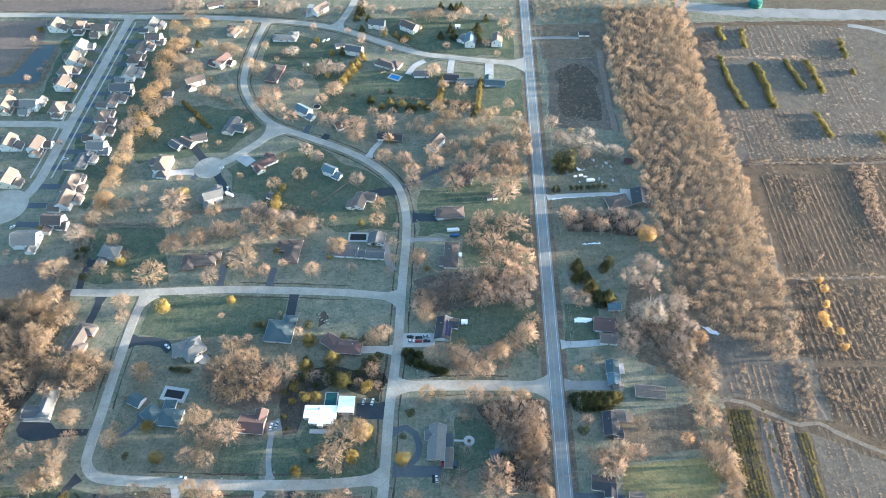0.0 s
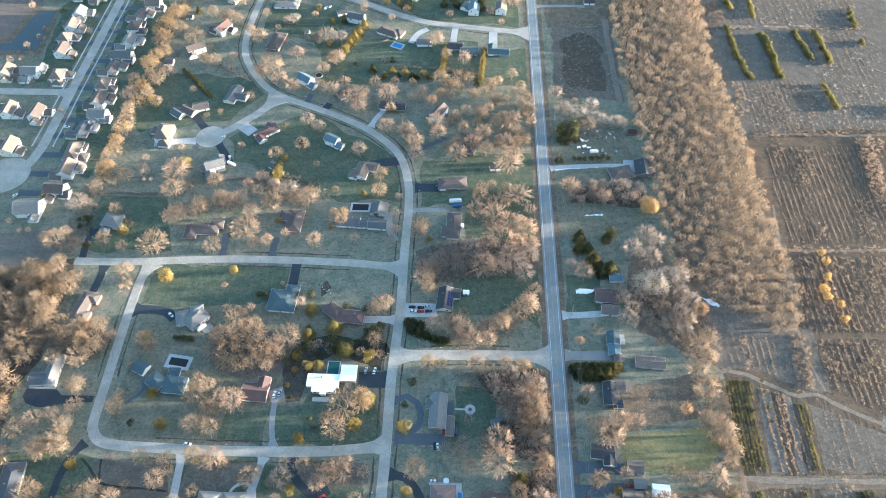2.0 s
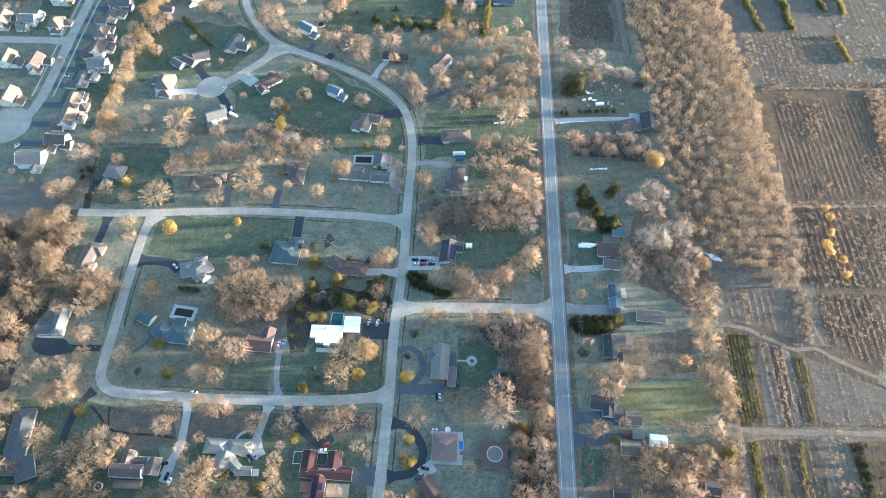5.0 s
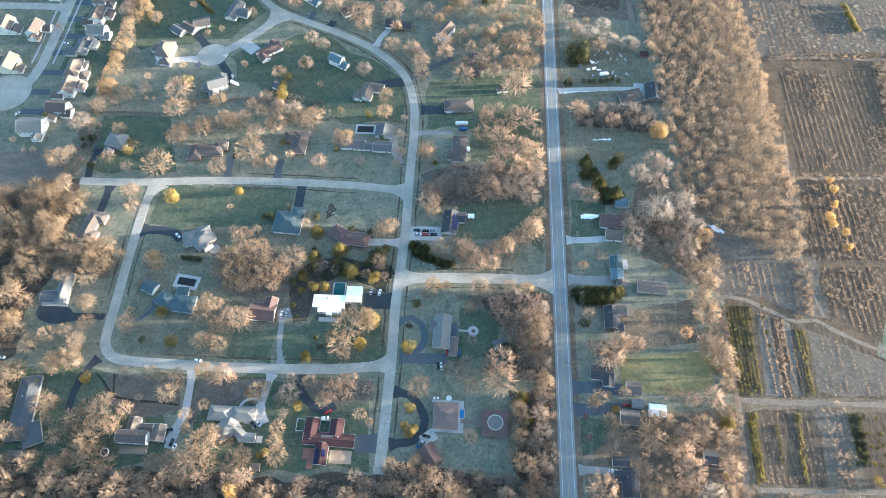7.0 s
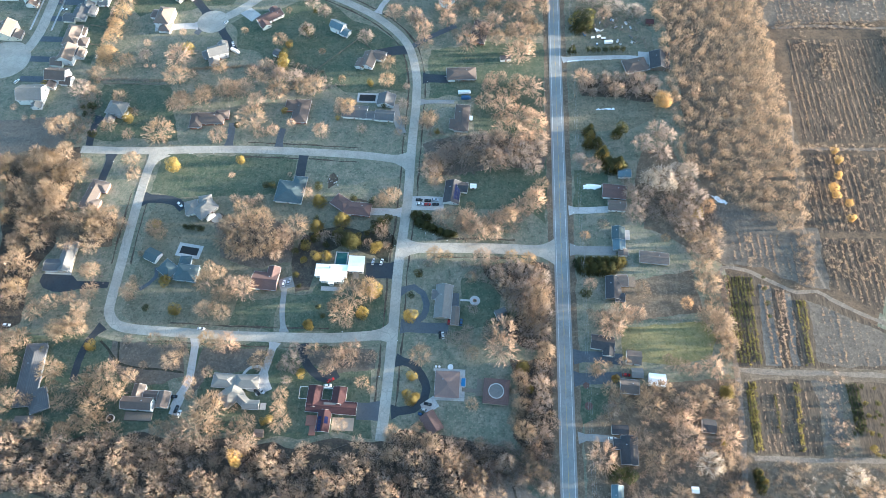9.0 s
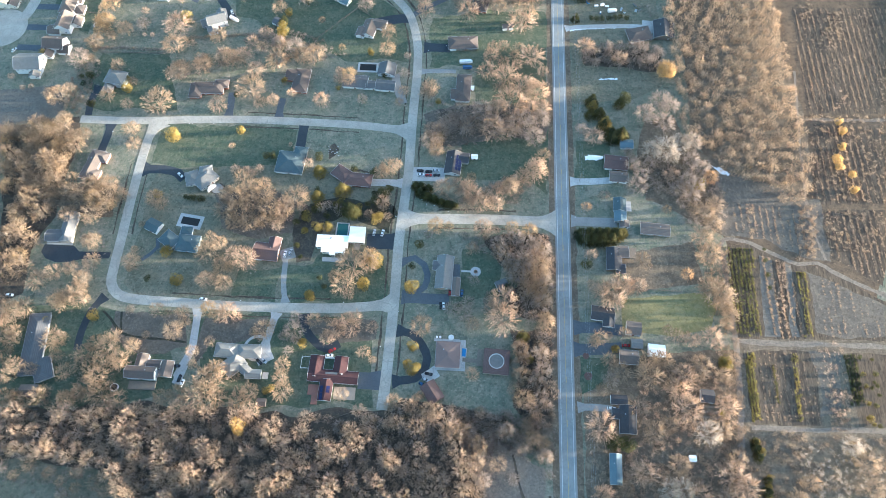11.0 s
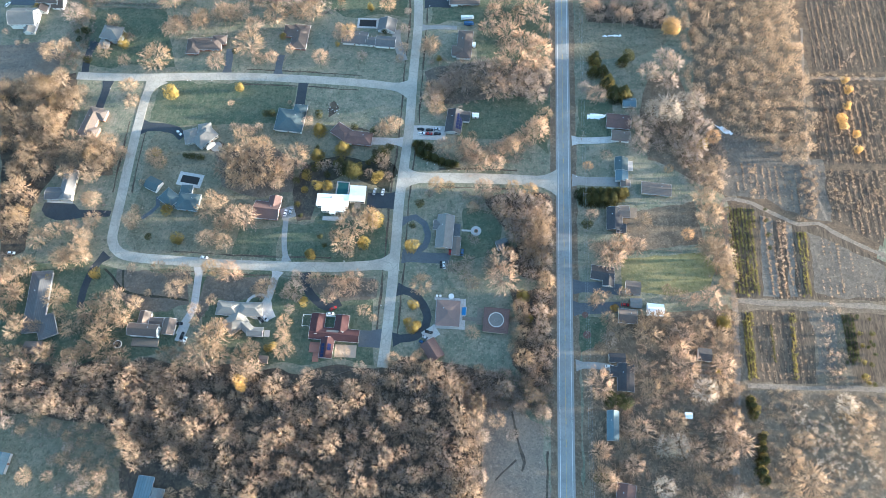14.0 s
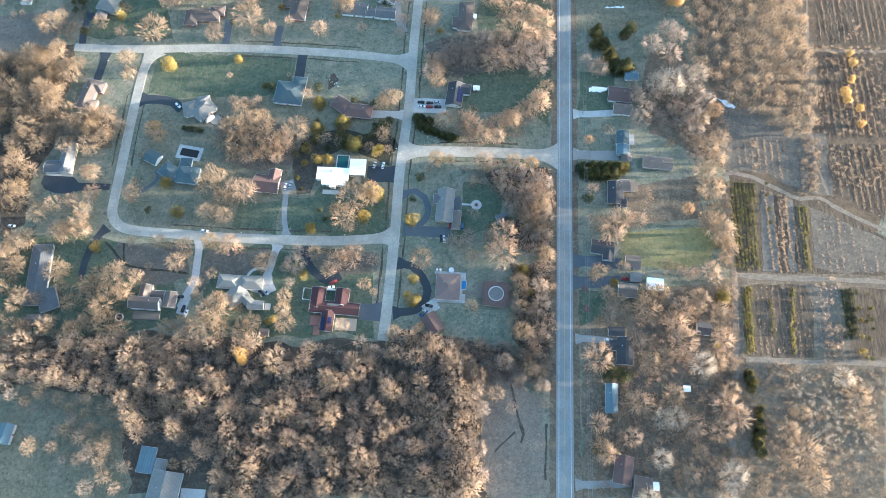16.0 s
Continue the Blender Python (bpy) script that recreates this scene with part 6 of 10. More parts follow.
# pale house of angled hipped wings
_h = compound(-132.0, 113.0, "sprawling pale hip-roofed house of angled wings", [
    (-140.0, 118.9, -2, 12.6, 7.6, 3.2, 1.9, "pale", "cream", True), (-126.2, 119.0, 2, 12.8, 7.4, 3.2, 1.9, "pale", "cream", True),
    (-134.2, 110.6, 44, 12.0, 9.4, 3.25, 2.3, "pale", "cream", True), (-121.6, 105.4, 0, 8.4, 4.4, 3.0, 1.1, "pale", "cream", False),
    (-127.4, 108.2, -38, 7.0, 4.6, 3.05, 1.2, "pale", "cream", False)])
slab(_h, "deck", -116.8, 103.4, -113.4, 107.4, 0.4, CONCRETE)
part("terrace", Shape().ring(9.0, 9.0, 0, 0.15, 6.6, 8.2, 36), CONCRETE, _h, "curved pale stone path")

# brown two-storey house with a garage wing; tan wing roofs imitate sunlight
_h = compound(-186.0, 103.5, "two-storey brown-roofed house with wings tinted tan for sunlight and dark deck", [
    (-187.2, 102.4, -1, 17.0, 6.4, 5.4, 1.9, "brown", "white", False), (-189.0, 109.6, 88, 8.4, 6.2, 3.0, 1.8, "tan", "white", False),
    (-181.4, 108.4, 0, 7.4, 4.0, 3.0, 0.9, "brown", "white", False), (-173.3, 105.8, 88, 8.8, 6.4, 3.0, 1.6, "tan", "white", False)])
slab(_h, "deck", -194.4, 93.4, -178.4, 98.4, 0.8, TIMBER, "dark timber deck with furniture")
slab(_h, "terrace", -184.6, 110.9, -170.6, 112.0, 0.15, CONCRETE)

# grey house above a black drive; the long wing's paler shingles imitate sunlight
_h = compound(-262.0, 196.0, "grey-roofed house with crossing wings above a black drive", [
    (-258.6, 196.4, 92, 20.4, 7.8, 3.2, 1.8, "stone", "cream", False), (-265.4, 190.0, 2, 11.4, 7.4, 3.0, 1.5, "grey", "white", False)])
slab(_h, "terrace", -271.0, 184.6, -254.0, 185.9, 0.2, CONCRETE)

# hipped house with an arched window and stone terrace
_h = compound(-179.5, 237.5, "grey-brown hip-roofed house with cream walls and terrace", [
    (-177.0, 236.8, 48, 14.0, 10.0, 3.4, 3.0, "stone", "cream", True), (-186.0, 237.0, -70, 9.8, 8.0, 3.2, 2.2, "stone", "cream", True),
    (-178.0, 243.2, 14, 7.6, 6.4, 3.3, 1.8, "stone", "cream", True)])
part("terrace", Shape().disc(10.6, -6.2, 0, 0.2, 3.8, 24), SHOULDER, _h, "pale stone terrace")
part("gable", Shape().add([(5.4, -9.6, 0.1), (10.0, -4.5, 0.1), (5.4, -9.6, 3.6), (10.0, -4.5, 3.6), (7.7, -7.05, 5.4)], [(0, 1, 3, 2), (2, 3, 4)]), WALL["white"], _h)

# blue-green hipped house beside a covered pool
_h = compound(-183.0, 190.0, "blue-green hip-roofed house beside a covered pool", [
    (-178.4, 188.4, -4, 13.4, 10.6, 3.0, 2.0, "teal", "blue", True), (-191.0, 190.6, -34, 10.6, 8.6, 3.0, 1.8, "teal", "blue", True),
    (-181.2, 197.4, 0, 6.6, 5.0, 2.9, 1.3, "teal", "blue", True)])
shed(-203.8, 200.2, -24, 9.2, 8.0, "teal", "white", 2.6, "small outbuilding with blue-green roof and white walls")
tagged(part("garden_path", ribbon([(-207.0, 176.5), (-202.0, 181.0), (-198.5, 186.0), (-200.0, 192.5)], 2.4, 0.12, rough=0.3), DARKDRIVE), "grey paved garden path beside a house", "path", kind="structure")

# long grey house with a lean-to, whose tan roof colour imitates a sunlit slope
_h = compound(-13.0, 175.5, "long grey-roofed house with a patio and lean-to wing", [
    (-13.2, 176.0, 88, 21.6, 9.4, 2.9, 2.0, "stone", "tan", False), (-5.6, 166.6, 88, 11.4, 4.0, 2.7, 0.7, "tan", "tan", False), (-18.0, 180.5, 0, 4.4, 5.4, 2.7, 0.9, "grey", "tan", False)])
slab(_h, "deck", -18.8, 186.9, -9.0, 189.2, 0.4, TIMBER)
slab(_h, "terrace", -8.2, 173.0, -3.6, 183.0, 0.2, DARKDRIVE)

# houses and outbuildings east of the main road
_h = compound(99.0, 225.0, "blue-roofed house with a pale porch and stepped roofs", [
    (98.4, 229.8, 88, 8.6, 7.4, 3.0, 1.5, "teal", "white", False), (98.4, 221.6, 88, 7.6, 7.0, 2.8, 1.2, "blue", "white", False), (100.6, 215.8, 88, 4.0, 5.2, 2.6, 0.8, "tan", "white", False)])
slab(_h, "deck", 102.8, 226.4, 106.4, 233.8, 0.4, CONCRETE)
_h = compound(120.0, 212.8, "long low shed with an open weathered roof and white rim", [
    (120.0, 212.8, -4, 17.8, 7.4, 2.7, 0.8, "tan", "tan", False)])
_h = compound(94.0, 190.5, "dark-roofed house with a tan wing among trees", [
    (92.6, 190.2, 88, 14.6, 8.6, 3.0, 1.6, "dark", "wood", False), (98.6, 195.6, 2, 6.0, 7.2, 2.8, 1.1, "tan", "wood", False), (96.4, 183.8, 0, 5.0, 5.0, 2.7, 0.8, "dark", "wood", False)])
slab(_h, "deck", 101.9, 192.4, 107.4, 199.6, 0.4, TIMBER)


# square pavilion with a round opening in its roof
_h = put(new("pavilion"), 20.3, 120.0, 0, -3)
_r = Shape().ring(0, 0, 3.2, 3.5, 5.2, 8.2, 4)
_n, _v = 32, []
for _i in range(_n):
    _a = 2 * math.pi * _i / _n
    _m = 7.6 / max(abs(math.cos(_a)), abs(math.sin(_a)))
    _v += [(4.6 * math.cos(_a), 4.6 * math.sin(_a), 3.9), (_m * math.cos(_a), _m * math.sin(_a), 3.1)]
_r = Shape().add(_v, [(2 * _i, 2 * _i + 1, (2 * _i + 3) % (2 * _n), (2 * _i + 2) % (2 * _n)) for _i in range(_n)])
part("roof", _r, ROOF["rose"], _h)
part("rim", Shape().ring(0, 0, 3.6, 4.15, 4.1, 4.6, 36), CONCRETE, _h, "grey round kerb")
part("skylight", Shape().disc(0, 0, 3.7, 3.8, 4.1, 36, 4.0).disc(0, 0, 3.8, 4.0, 1.0, 16), plain_material("frosted_skylight", (0.16, 0.15, 0.14), (0.12, 0.115, 0.11), 0.3), _h, "grey-green round skylight")
part("wall", Shape().box(-7.2, -7.2, 0, 7.2, 7.2, 3.05), WALL["tan"], _h)
part("terrace", Shape().box(-11.5, -3, 0, -7.3, 7.5, 0.3).box(-20, -1.2, 0, -11.6, 1.2, 0.2), TIMBER, _h)
tagged(_h, "square rose-brown roofed pavilion with round skylight", "pavilion")


_s = put(new("solar_array"), -11.4, 257.1, 0, 85)
for _i in range(5):
    for _j in range(2):
        _u, _v = -5 + 2.4 * _i, -4.3 + 1.9 * _j
        _z = 2.98 + 0.44 * (5 + _v)
        part("solar_panel", Shape().slab([(_u - 1.1, _v - 0.85, _z - 0.374), (_u + 1.1, _v - 0.85, _z - 0.374), (_u + 1.1, _v + 0.85, _z + 0.374), (_u - 1.1, _v + 0.85, _z + 0.374)], 0.05), SOLAR, _s)
tagged(_s, "dark blue solar panels fixed on a house roof", "solar panels")

shed(23.5, 380.7, 8, 8, 4, "dark", "white", 2.6)
shed(-150.8, 552.3, 5, 5, 4, "grey", "white", 2.2)
shed(-267.2, 572.8, 0, 6, 5, "grey", "white", 2.4)
shed(-7.0, 615.9, 0, 5, 4, "white", "white", 2.4)
shed(-268.7, 504.9, 0, 8, 7, "grey", "white", 2.6)
shed(-150.1, 378.4, -25, 8, 6, "grey", "white", 2.4)
shed(135.7, 422.9, 0, 6, 5, "red", "wood", 2.4)
shed(129.6, 70.5, 0, 3.5, 3, "white", "white", 2)

for _x, _y in ((141.0, 100.3), (140.8, 97.3), (140.6, 94.3), (140.3, 90.9), (140.1, 88.0)):
    _b = put(new("vegetable_bed"), _x, _y, 0, -2)
    part("frame", Shape().box(-7, -0.6, 0, 7, -0.5, 0.3).box(-7, 0.5, 0, 7, 0.6, 0.3).box(-7.1, -0.6, 0, -7.01, 0.6, 0.3).box(7.01, -0.6, 0, 7.1, 0.6, 0.3), TIMBER, _b)
    part("soil", Shape().box(-6.99, -0.49, 0, 6.99, 0.49, 0.22), DIRT, _b)
    tagged(_b, "long timber-framed vegetable bed of bare soil", "vegetable bed", "vegetable beds")

# ---- yards: pools, patios, vehicles, fences, poles ----

def pool(x, y, turn, length, width, deck, water, label, kind="CONCRETE"):
    p = put(new("swimming_pool"), x, y, 0, turn)
    L, W, d = length / 2, width / 2, deck
    s = Shape()
    for q in ((-L - d, -W - d, L + d, -W), (-L - d, W, L + d, W + d), (-L - d, -W, -L, W), (L, -W, L + d, W)):
        s.box(q[0], q[1], 0, q[2], q[3], 0.16)
    part("deck", s, CONCRETE, p)
    part("cover", Shape().box(-L, -W, 0, L, W, 0.1), water, p)
    return tagged(p, label, "pool")


def round_pool(name, x, y, r, label, rim, fill):
    p = put(new(name), x, y)
    part("rim", Shape().ring(0, 0, 0.0, 0.9, r - 0.35, r, 28), rim, p)
    part("mat", Shape().disc(0, 0, 0.0, 0.75, r - 0.36, 24), fill, p)
    return tagged(p, label, name.replace("_", " "))


def fence(pts, label, height=1.5, gap=2.4):
    f = new("fence")
    x0, y0 = pts[0]
    f.location = (x0, y0, 0)
    post = Shape().box(-0.07, -0.07, 0, 0.07, 0.07, height).mesh("post", TIMBER)
    for a, b in zip(pts, pts[1:]):
        n = max(1, int(math.dist(a, b) / gap))
        ang = math.degrees(math.atan2(b[1] - a[1], b[0] - a[0]))
        for i in range(n + 1):
            put(part("post", post, None, f), a[0] + (b[0] - a[0]) * i / n - x0, a[1] + (b[1] - a[1]) * i / n - y0, 0, ang)
        for z in (0.3, 0.8, 1.3):
            put(part("rail", Shape().box(0, -0.04, z * height / 1.5, math.dist(a, b), 0.04, (z + 0.16) * height / 1.5), TIMBER, f), a[0] - x0, a[1] - y0, 0, ang)
    return tagged(f, label, "fence")


def utility_pole(x, y, turn=0):
    p = put(new("utility_pole"), x, y, 0, turn)
    part("pole", Shape().disc(0, 0, 0, 11, 0.17, 8, 0.11), TIMBER, p)
    part("crossarm", Shape().box(-1.2, -0.07, 10.2, 1.2, 0.07, 10.35), TIMBER, p)
    for k in (-1.05, 0.0, 1.05):
        part("insulator", Shape().disc(k, 0, 10.35 if k else 11.0, 10.55 if k else 11.2, 0.06, 6), METAL, p)
    return tagged(p, "weathered timber utility pole beside the road", "utility pole", "poles along the road")


def mailbox(x, y):
    m = put(new("mailbox"), x, y)
    part("post", Shape().box(-0.06, -0.06, 0, 0.06, 0.06, 1.1), TIMBER, m)
    part("box", Shape().box(-0.3, -0.16, 1.1, 0.3, 0.16, 1.4), WHITE_TRIM, m)
    return tagged(m, "white mailbox on a timber post by the road", "mailbox")


def trailer(x, y, turn, length, colour, label):
    t = put(new("trailer"), x, y, 0, turn)
    part("body", loft([[(px, -w, 0.6), (px, w, 0.6), (px, w, 1.6), (px, w * 0.8, h), (px, -w * 0.8, h), (px, -w, 1.6)] for px, w, h in ((-length / 2, 0.9, 2.2), (-length / 2 + 0.4, 1.2, 2.8), (length / 2 - 1.2, 1.2, 2.8), (length / 2, 0.7, 1.9))]), PAINT[colour], t)
    tyre = Shape().disc(0, 0, -0.13, 0.13, 0.4, 14).mesh("wheel", RUBBER)
    for px in (-0.5, 0.6):
        for py in (-1.05, 1.05):
            part("wheel", tyre, None, t).matrix_basis = pose(px, py, 0.4, 90)
    return tagged(t, label, "trailer")


pool(-181.4, 205.6, -8, 12.0, 5.4, 2.2, RUBBER, "covered swimming pool with black cover and pale deck")
pool(-81.0, 204.0, -1, 7.0, 9.2, 0.7, TEAL_COVER, "swimming pool under a teal cover")
pool(-64.3, 534.6, -25, 9, 5.5, 1.6, BLUE_COVER, "bright blue swimming pool with white deck")
pool(-78.0, 338.8, 0, 12, 6, 1.5, RUBBER, "swimming pool under a black cover with pale deck")
pool(1.0, 125.4, 88, 5, 2.4, 0.4, BLUE_COVER, "small pool under a blue tarpaulin").location.z = 0.19
round_pool("trampoline", -202.4, 94.0, 2.4, "round trampoline with pale rim on the grass", WHITE_TRIM, RUBBER)
round_pool("above_ground_pool", -131.0, 490.3, 3.4, "round above-ground pool with dark cover", METAL, RUBBER)

_p = put(new("patio"), 6.2, 178.5)
part("paving", Shape().ring(0, 0, 0, 0.16, 1.3, 3.3, 32), CONCRETE, _p)
part("path", Shape().box(-9, -0.6, 0, -3.25, 0.6, 0.14), CONCRETE, _p)
part("fire_pit", Shape().ring(0, 0, 0, 0.45, 0.8, 1.2, 20), BRICK_RED, _p)
tagged(_p, "round paved patio with a fire pit and path", "patio")

car(-33.7, 251.1, 175, "black")
car(-32.9, 247.9, 5, "white")
car(-27.8, 250.8, 5, "black")
car(-27.9, 247.8, 3, "red")
car(-22.9, 251.7, 2, "silver")
car(-22.3, 248.1, 3, "black")
car(-12.6, 154.2, 100, "white")
car(-14.3, 154.4, 95, "black")
car(-9.2, 163.8, 88, "red")
car(-1.8, 163.3, 88, "blue")
car(-19.1, 111.3, -10, "black")
car(-20.6, 107.7, -20, "silver")
car(-22.3, 104.8, -25, "blue")
car(-120.0, 113.6, -40, "black")
car(-117.4, 114.5, -40, "silver")
car(-78.8, 119.5, 8, "white")
car(-77.6, 122.8, 30, "red")
car(-168.7, 108.5, 5, "black")
car(-163.1, 98.5, 75, "white")
car(-165.3, 101.2, 80, "black")
car(-195.7, 240.4, -40, "white")
car(97.2, 134.4, 0, "red")
car(86.6, 96.4, 0, "white")
car(-54.7, 202.8, 80, "white")
car(-60.2, 202.9, 80, "silver")
car(-112.4, 186.1, 80, "silver")
car(-115.5, 184.7, 85, "white")
car(-138.6, 591.5, 60, "white")
car(-134.4, 593.4, 60, "white")
car(-290.4, 371.3, 70, "white")
car(-332.3, 419.9, 5, "white")
car(-345.0, 343.6, 60, "white")
car(-188.2, 388.0, 110, "white")
car(-198.5, 410.5, 50, "white")
car(104.3, 134.7, 0, "red")
car(-161.5, 151.6, -5, "white")
car(-283.2, 148.4, 0, "white")
trailer(-6.5, 346.1, 5, 9.5, "white", "long white camper trailer on the grass")
trailer(-5.2, 340.9, 3, 7, "blue", "blue boat trailer on the grass")
trailer(-184.9, 380.4, -30, 8, "white", "white box trailer parked on a driveway")
trailer(102.7, 400.7, 8, 7, "white", "white trailer among stored materials")
_poles = [(73.2, _y) for _y in (-18, 26, 70, 114, 158, 203, 248, 294, 340, 388, 436, 486, 538, 592, 648)]
for _x, _y in _poles:
    utility_pole(_x, _y)
for _k, _z in ((-1.05, 10.5), (0.0, 11.15), (1.05, 10.5)):
    _w = Shape()
    for (_x, _ya), (_, _yb) in zip(_poles, _poles[1:]):
        _q = [(_x + _k, _ya + (_yb - _ya) * _i / 8, _z - 0.9 * (1 - (_i / 4 - 1) ** 2)) for _i in range(9)]
        for _a, _b in zip(_q, _q[1:]):
            tube(_w, _a, _b, 0.025, 0.025, 3)
    tagged(part("overhead_wire", _w, METAL), "thin overhead wire hung from the poles", "wire")

fence([(-119.9, 363.4), (-91.4, 396.6), (-80.5, 387.9)], "weathered timber fence across the lawn")
fence([(-278.2, 344.3), (-230.2, 345.1)], "grey timber fence along the lot")
fence([(111.6, 171.5), (133.5, 170.9)], "grey timber fence behind the lawn")
fence([(-92.9, 82.1), (-81.0, 79.4), (-69.8, 83.4), (-57.1, 88.5)], "pale timber fence by the woods")
fence([(-191.6, 565.8), (-142.0, 563.6)], "dark timber fence between gardens")
fence([(-305.7, 403.6), (-293.4, 401.8)], "dark timber fence between gardens")
fence([(-305.6, 383.6), (-292.8, 382.5)], "dark timber fence between gardens")
fence([(-92.2, 556.1), (-77.4, 540.5), (-69.8, 544.9)], "pale fence round the terrace")
mailbox(-198.2, 282.2)
mailbox(-196.3, 282.5)
mailbox(-181.3, 283.2)
mailbox(-250.6, 273.0)
mailbox(-47.1, 215.1)
mailbox(-30.9, 228.5)
mailbox(-27.6, 225.1)
mailbox(-13.2, 220.3)
mailbox(-22.6, 224.3)
mailbox(-138.1, 151.5)
mailbox(-74.2, 153.4)
mailbox(-48.9, 126.2)
mailbox(-39.9, 149.3)
mailbox(-21.6, 361.0)
mailbox(-34.5, 355.5)
mailbox(-44.4, 211.7)
mailbox(70.0, 245.1)
mailbox(69.7, 219.9)
patch("snow_patch", [(77.2, 268.2), (83.2, 269.7), (90.1, 269.1), (89.7, 267.0), (84.4, 265.0), (77.5, 265.2)], 0.06, SNOW, "thin patch of old snow", 1.1, 0.5, 0.8)
patch("snow_patch", [(162.6, 264.1), (167.4, 262.9), (173.8, 258.5), (172.5, 256.9), (167.1, 259.0)], 0.06, SNOW, "thin patch of old snow", 1.1, 0.5, 0.8)
patch("snow_patch", [(69.8, 382.4), (81.1, 383.8), (107.9, 386.1), (107.8, 384.8), (80.9, 381.9), (71.0, 379.9)], 0.06, SNOW, "thin line of old snow", 1.1, 0.5, 0.8)
patch("snow_patch", [(89.6, 335.7), (102.3, 336.5), (103.0, 335.4), (89.5, 334.6)], 0.06, SNOW, "thin line of old snow", 1.1, 0.5, 0.8)

# stored materials beside the drive
_r = random.Random(12)
for _k in range(26):
    _x, _y = 105.7, 414.7
    _x, _y, _l, _w = _x + _r.uniform(-22, 20), _y + _r.uniform(-16, 18), _r.uniform(0.8, 4), _r.uniform(0.6, 1.8)
    _c = put(new("storage_crate"), _x, _y, 0, _r.uniform(0, 180))
    part("crate", Shape().box(-_l / 2, -_w / 2, 0, _l / 2, _w / 2, _r.uniform(0.4, 1.2)), _r.choice([WHITE_TRIM, METAL, TIMBER, WHITE_TRIM, BLUE_COVER]), _c)
    part("lid", Shape().box(-_l / 2 - 0.05, -_w / 2 - 0.05, 1.2, _l / 2 + 0.05, _w / 2 + 0.05, 1.25), _r.choice([WHITE_TRIM, METAL, TIMBER]), _c)
    tagged(_c, "weathered storage crate lying in a cluttered yard", "crate", "stored materials")


_t = put(new("storage_tank"), 298.6, 658.9)
part("shell", Shape().disc(0, 0, 0, 5, 6.6, 32), plain_material("green_tank_paint", (0.03, 0.12, 0.1), None, 0.5), _t)
part("lid", Shape().disc(0, 0, 5.0, 6.6, 6.7, 32, 1.0), plain_material("green_tank_lid", (0.035, 0.14, 0.115), None, 0.5), _t)
tagged(_t, "round green storage tank with a conical lid", "tank")


_t = put(new("terrace"), -8.4, 123.8, 0, 0)
part("paving", Shape().box(-8.6, -9.8, 0, 10.4, -7.6, 0.18).box(7.0, -7.5, 0, 10.4, 9.4, 0.18).box(-8.6, 8.0, 0, 6.9, 9.6, 0.18), CONCRETE, _t)
part("planter", Shape().disc(1.4, 10.6, 0.0, 0.5, 1.7, 20), WHITE_TRIM, _t)
for _x in (-8.2, -6.2):
    part("seat", Shape().disc(_x + 1, 10.5, 0.0, 0.75, 0.7, 14), WHITE_TRIM, _t)
tagged(_t, "pale paved terrace with planters round a house", "terrace")

tagged(part("mulch_bed", Shape().disc(73.3, 127.0, 0, 0.12, 1.9, 18), plain_material("red_mulch", (0.13, 0.075, 0.062), (0.1, 0.062, 0.054), 0.95, 1.5)), "round bed of red bark mulch on the lawn", "flower bed")
tagged(part("mulch_bed", Shape().disc(74.2, 114.8, 0, 0.12, 2.4, 18), plain_material("red_mulch", (0.13, 0.075, 0.062), (0.1, 0.062, 0.054), 0.95, 1.5)), "round bed of red bark mulch on the lawn", "flower bed")
tagged(part("ditch", ribbon([(30.9, 67.8), (34.5, 52.1), (38.2, 40.0), (37.0, 35.4)], 1.4, 0.046, rough=0.9), LEAFY), "shallow ditch of dark dead leaves in the grass", "ditch", kind="structure")
tagged(part("ditch", ribbon([(22.5, 30.0), (28.6, 36.4), (33.8, 41.3)], 0.8, 0.046, rough=0.9), LEAFY), "shallow ditch of dark dead leaves in the grass", "ditch", kind="structure")
tagged(part("ditch", ribbon([(50.7, 46.9), (51.1, 31.6), (50.6, 16.8)], 1.2, 0.046, rough=0.9), LEAFY), "shallow ditch of dark dead leaves in the grass", "ditch", kind="structure")
patch("garden_bed", [(-98.2, 266.5), (-94.9, 271.2), (-90.4, 266.2), (-93.0, 260.8), (-96.5, 257.7)], 0.041, LEAFY, "bed of dark mulch and stones by a house", 0.8, 1.0, 0.5)
patch("garden_bed", [(-82.2, 249.5), (-76.0, 251.0), (-69.6, 249.4), (-66.9, 247.7), (-75.8, 249.0)], 0.041, LEAFY, "bed of dark mulch and stones by a house", 0.8, 1.0, 0.5)
patch("garden_bed", [(-173.3, 231.8), (-167.7, 235.7), (-163.4, 233.1), (-168.7, 227.1), (-172.6, 227.6)], 0.041, LEAFY, "bed of dark mulch and stones by a house", 0.8, 1.0, 0.5)
shed(2.6, 263.3, 0, 4, 3, "white", "white", 2.0, "small white garden shed on the lawn")
shed(-1.9, 321.9, 0, 4, 3, "white", "white", 2.0, "small white garden shed on the lawn")

_r = random.Random(31)
for _x, _y, _n in ((-94.4, 264.9, 14), (163.9, 257.7, 10)):
    for _k in range(_n):
        _q, _s = Shape(), _r.uniform(0.25, 0.6)
        _q.disc(0, 0, 0, _s * 0.5, _s, 7, _s * 0.6)
        tagged(put(part("boulder", _q, CONCRETE), _x + _r.uniform(-4, 4), _y + _r.uniform(-4, 4), 0.03, _r.uniform(0, 90)), "pale rounded garden boulder in a mulch bed", "boulder", "garden boulders")


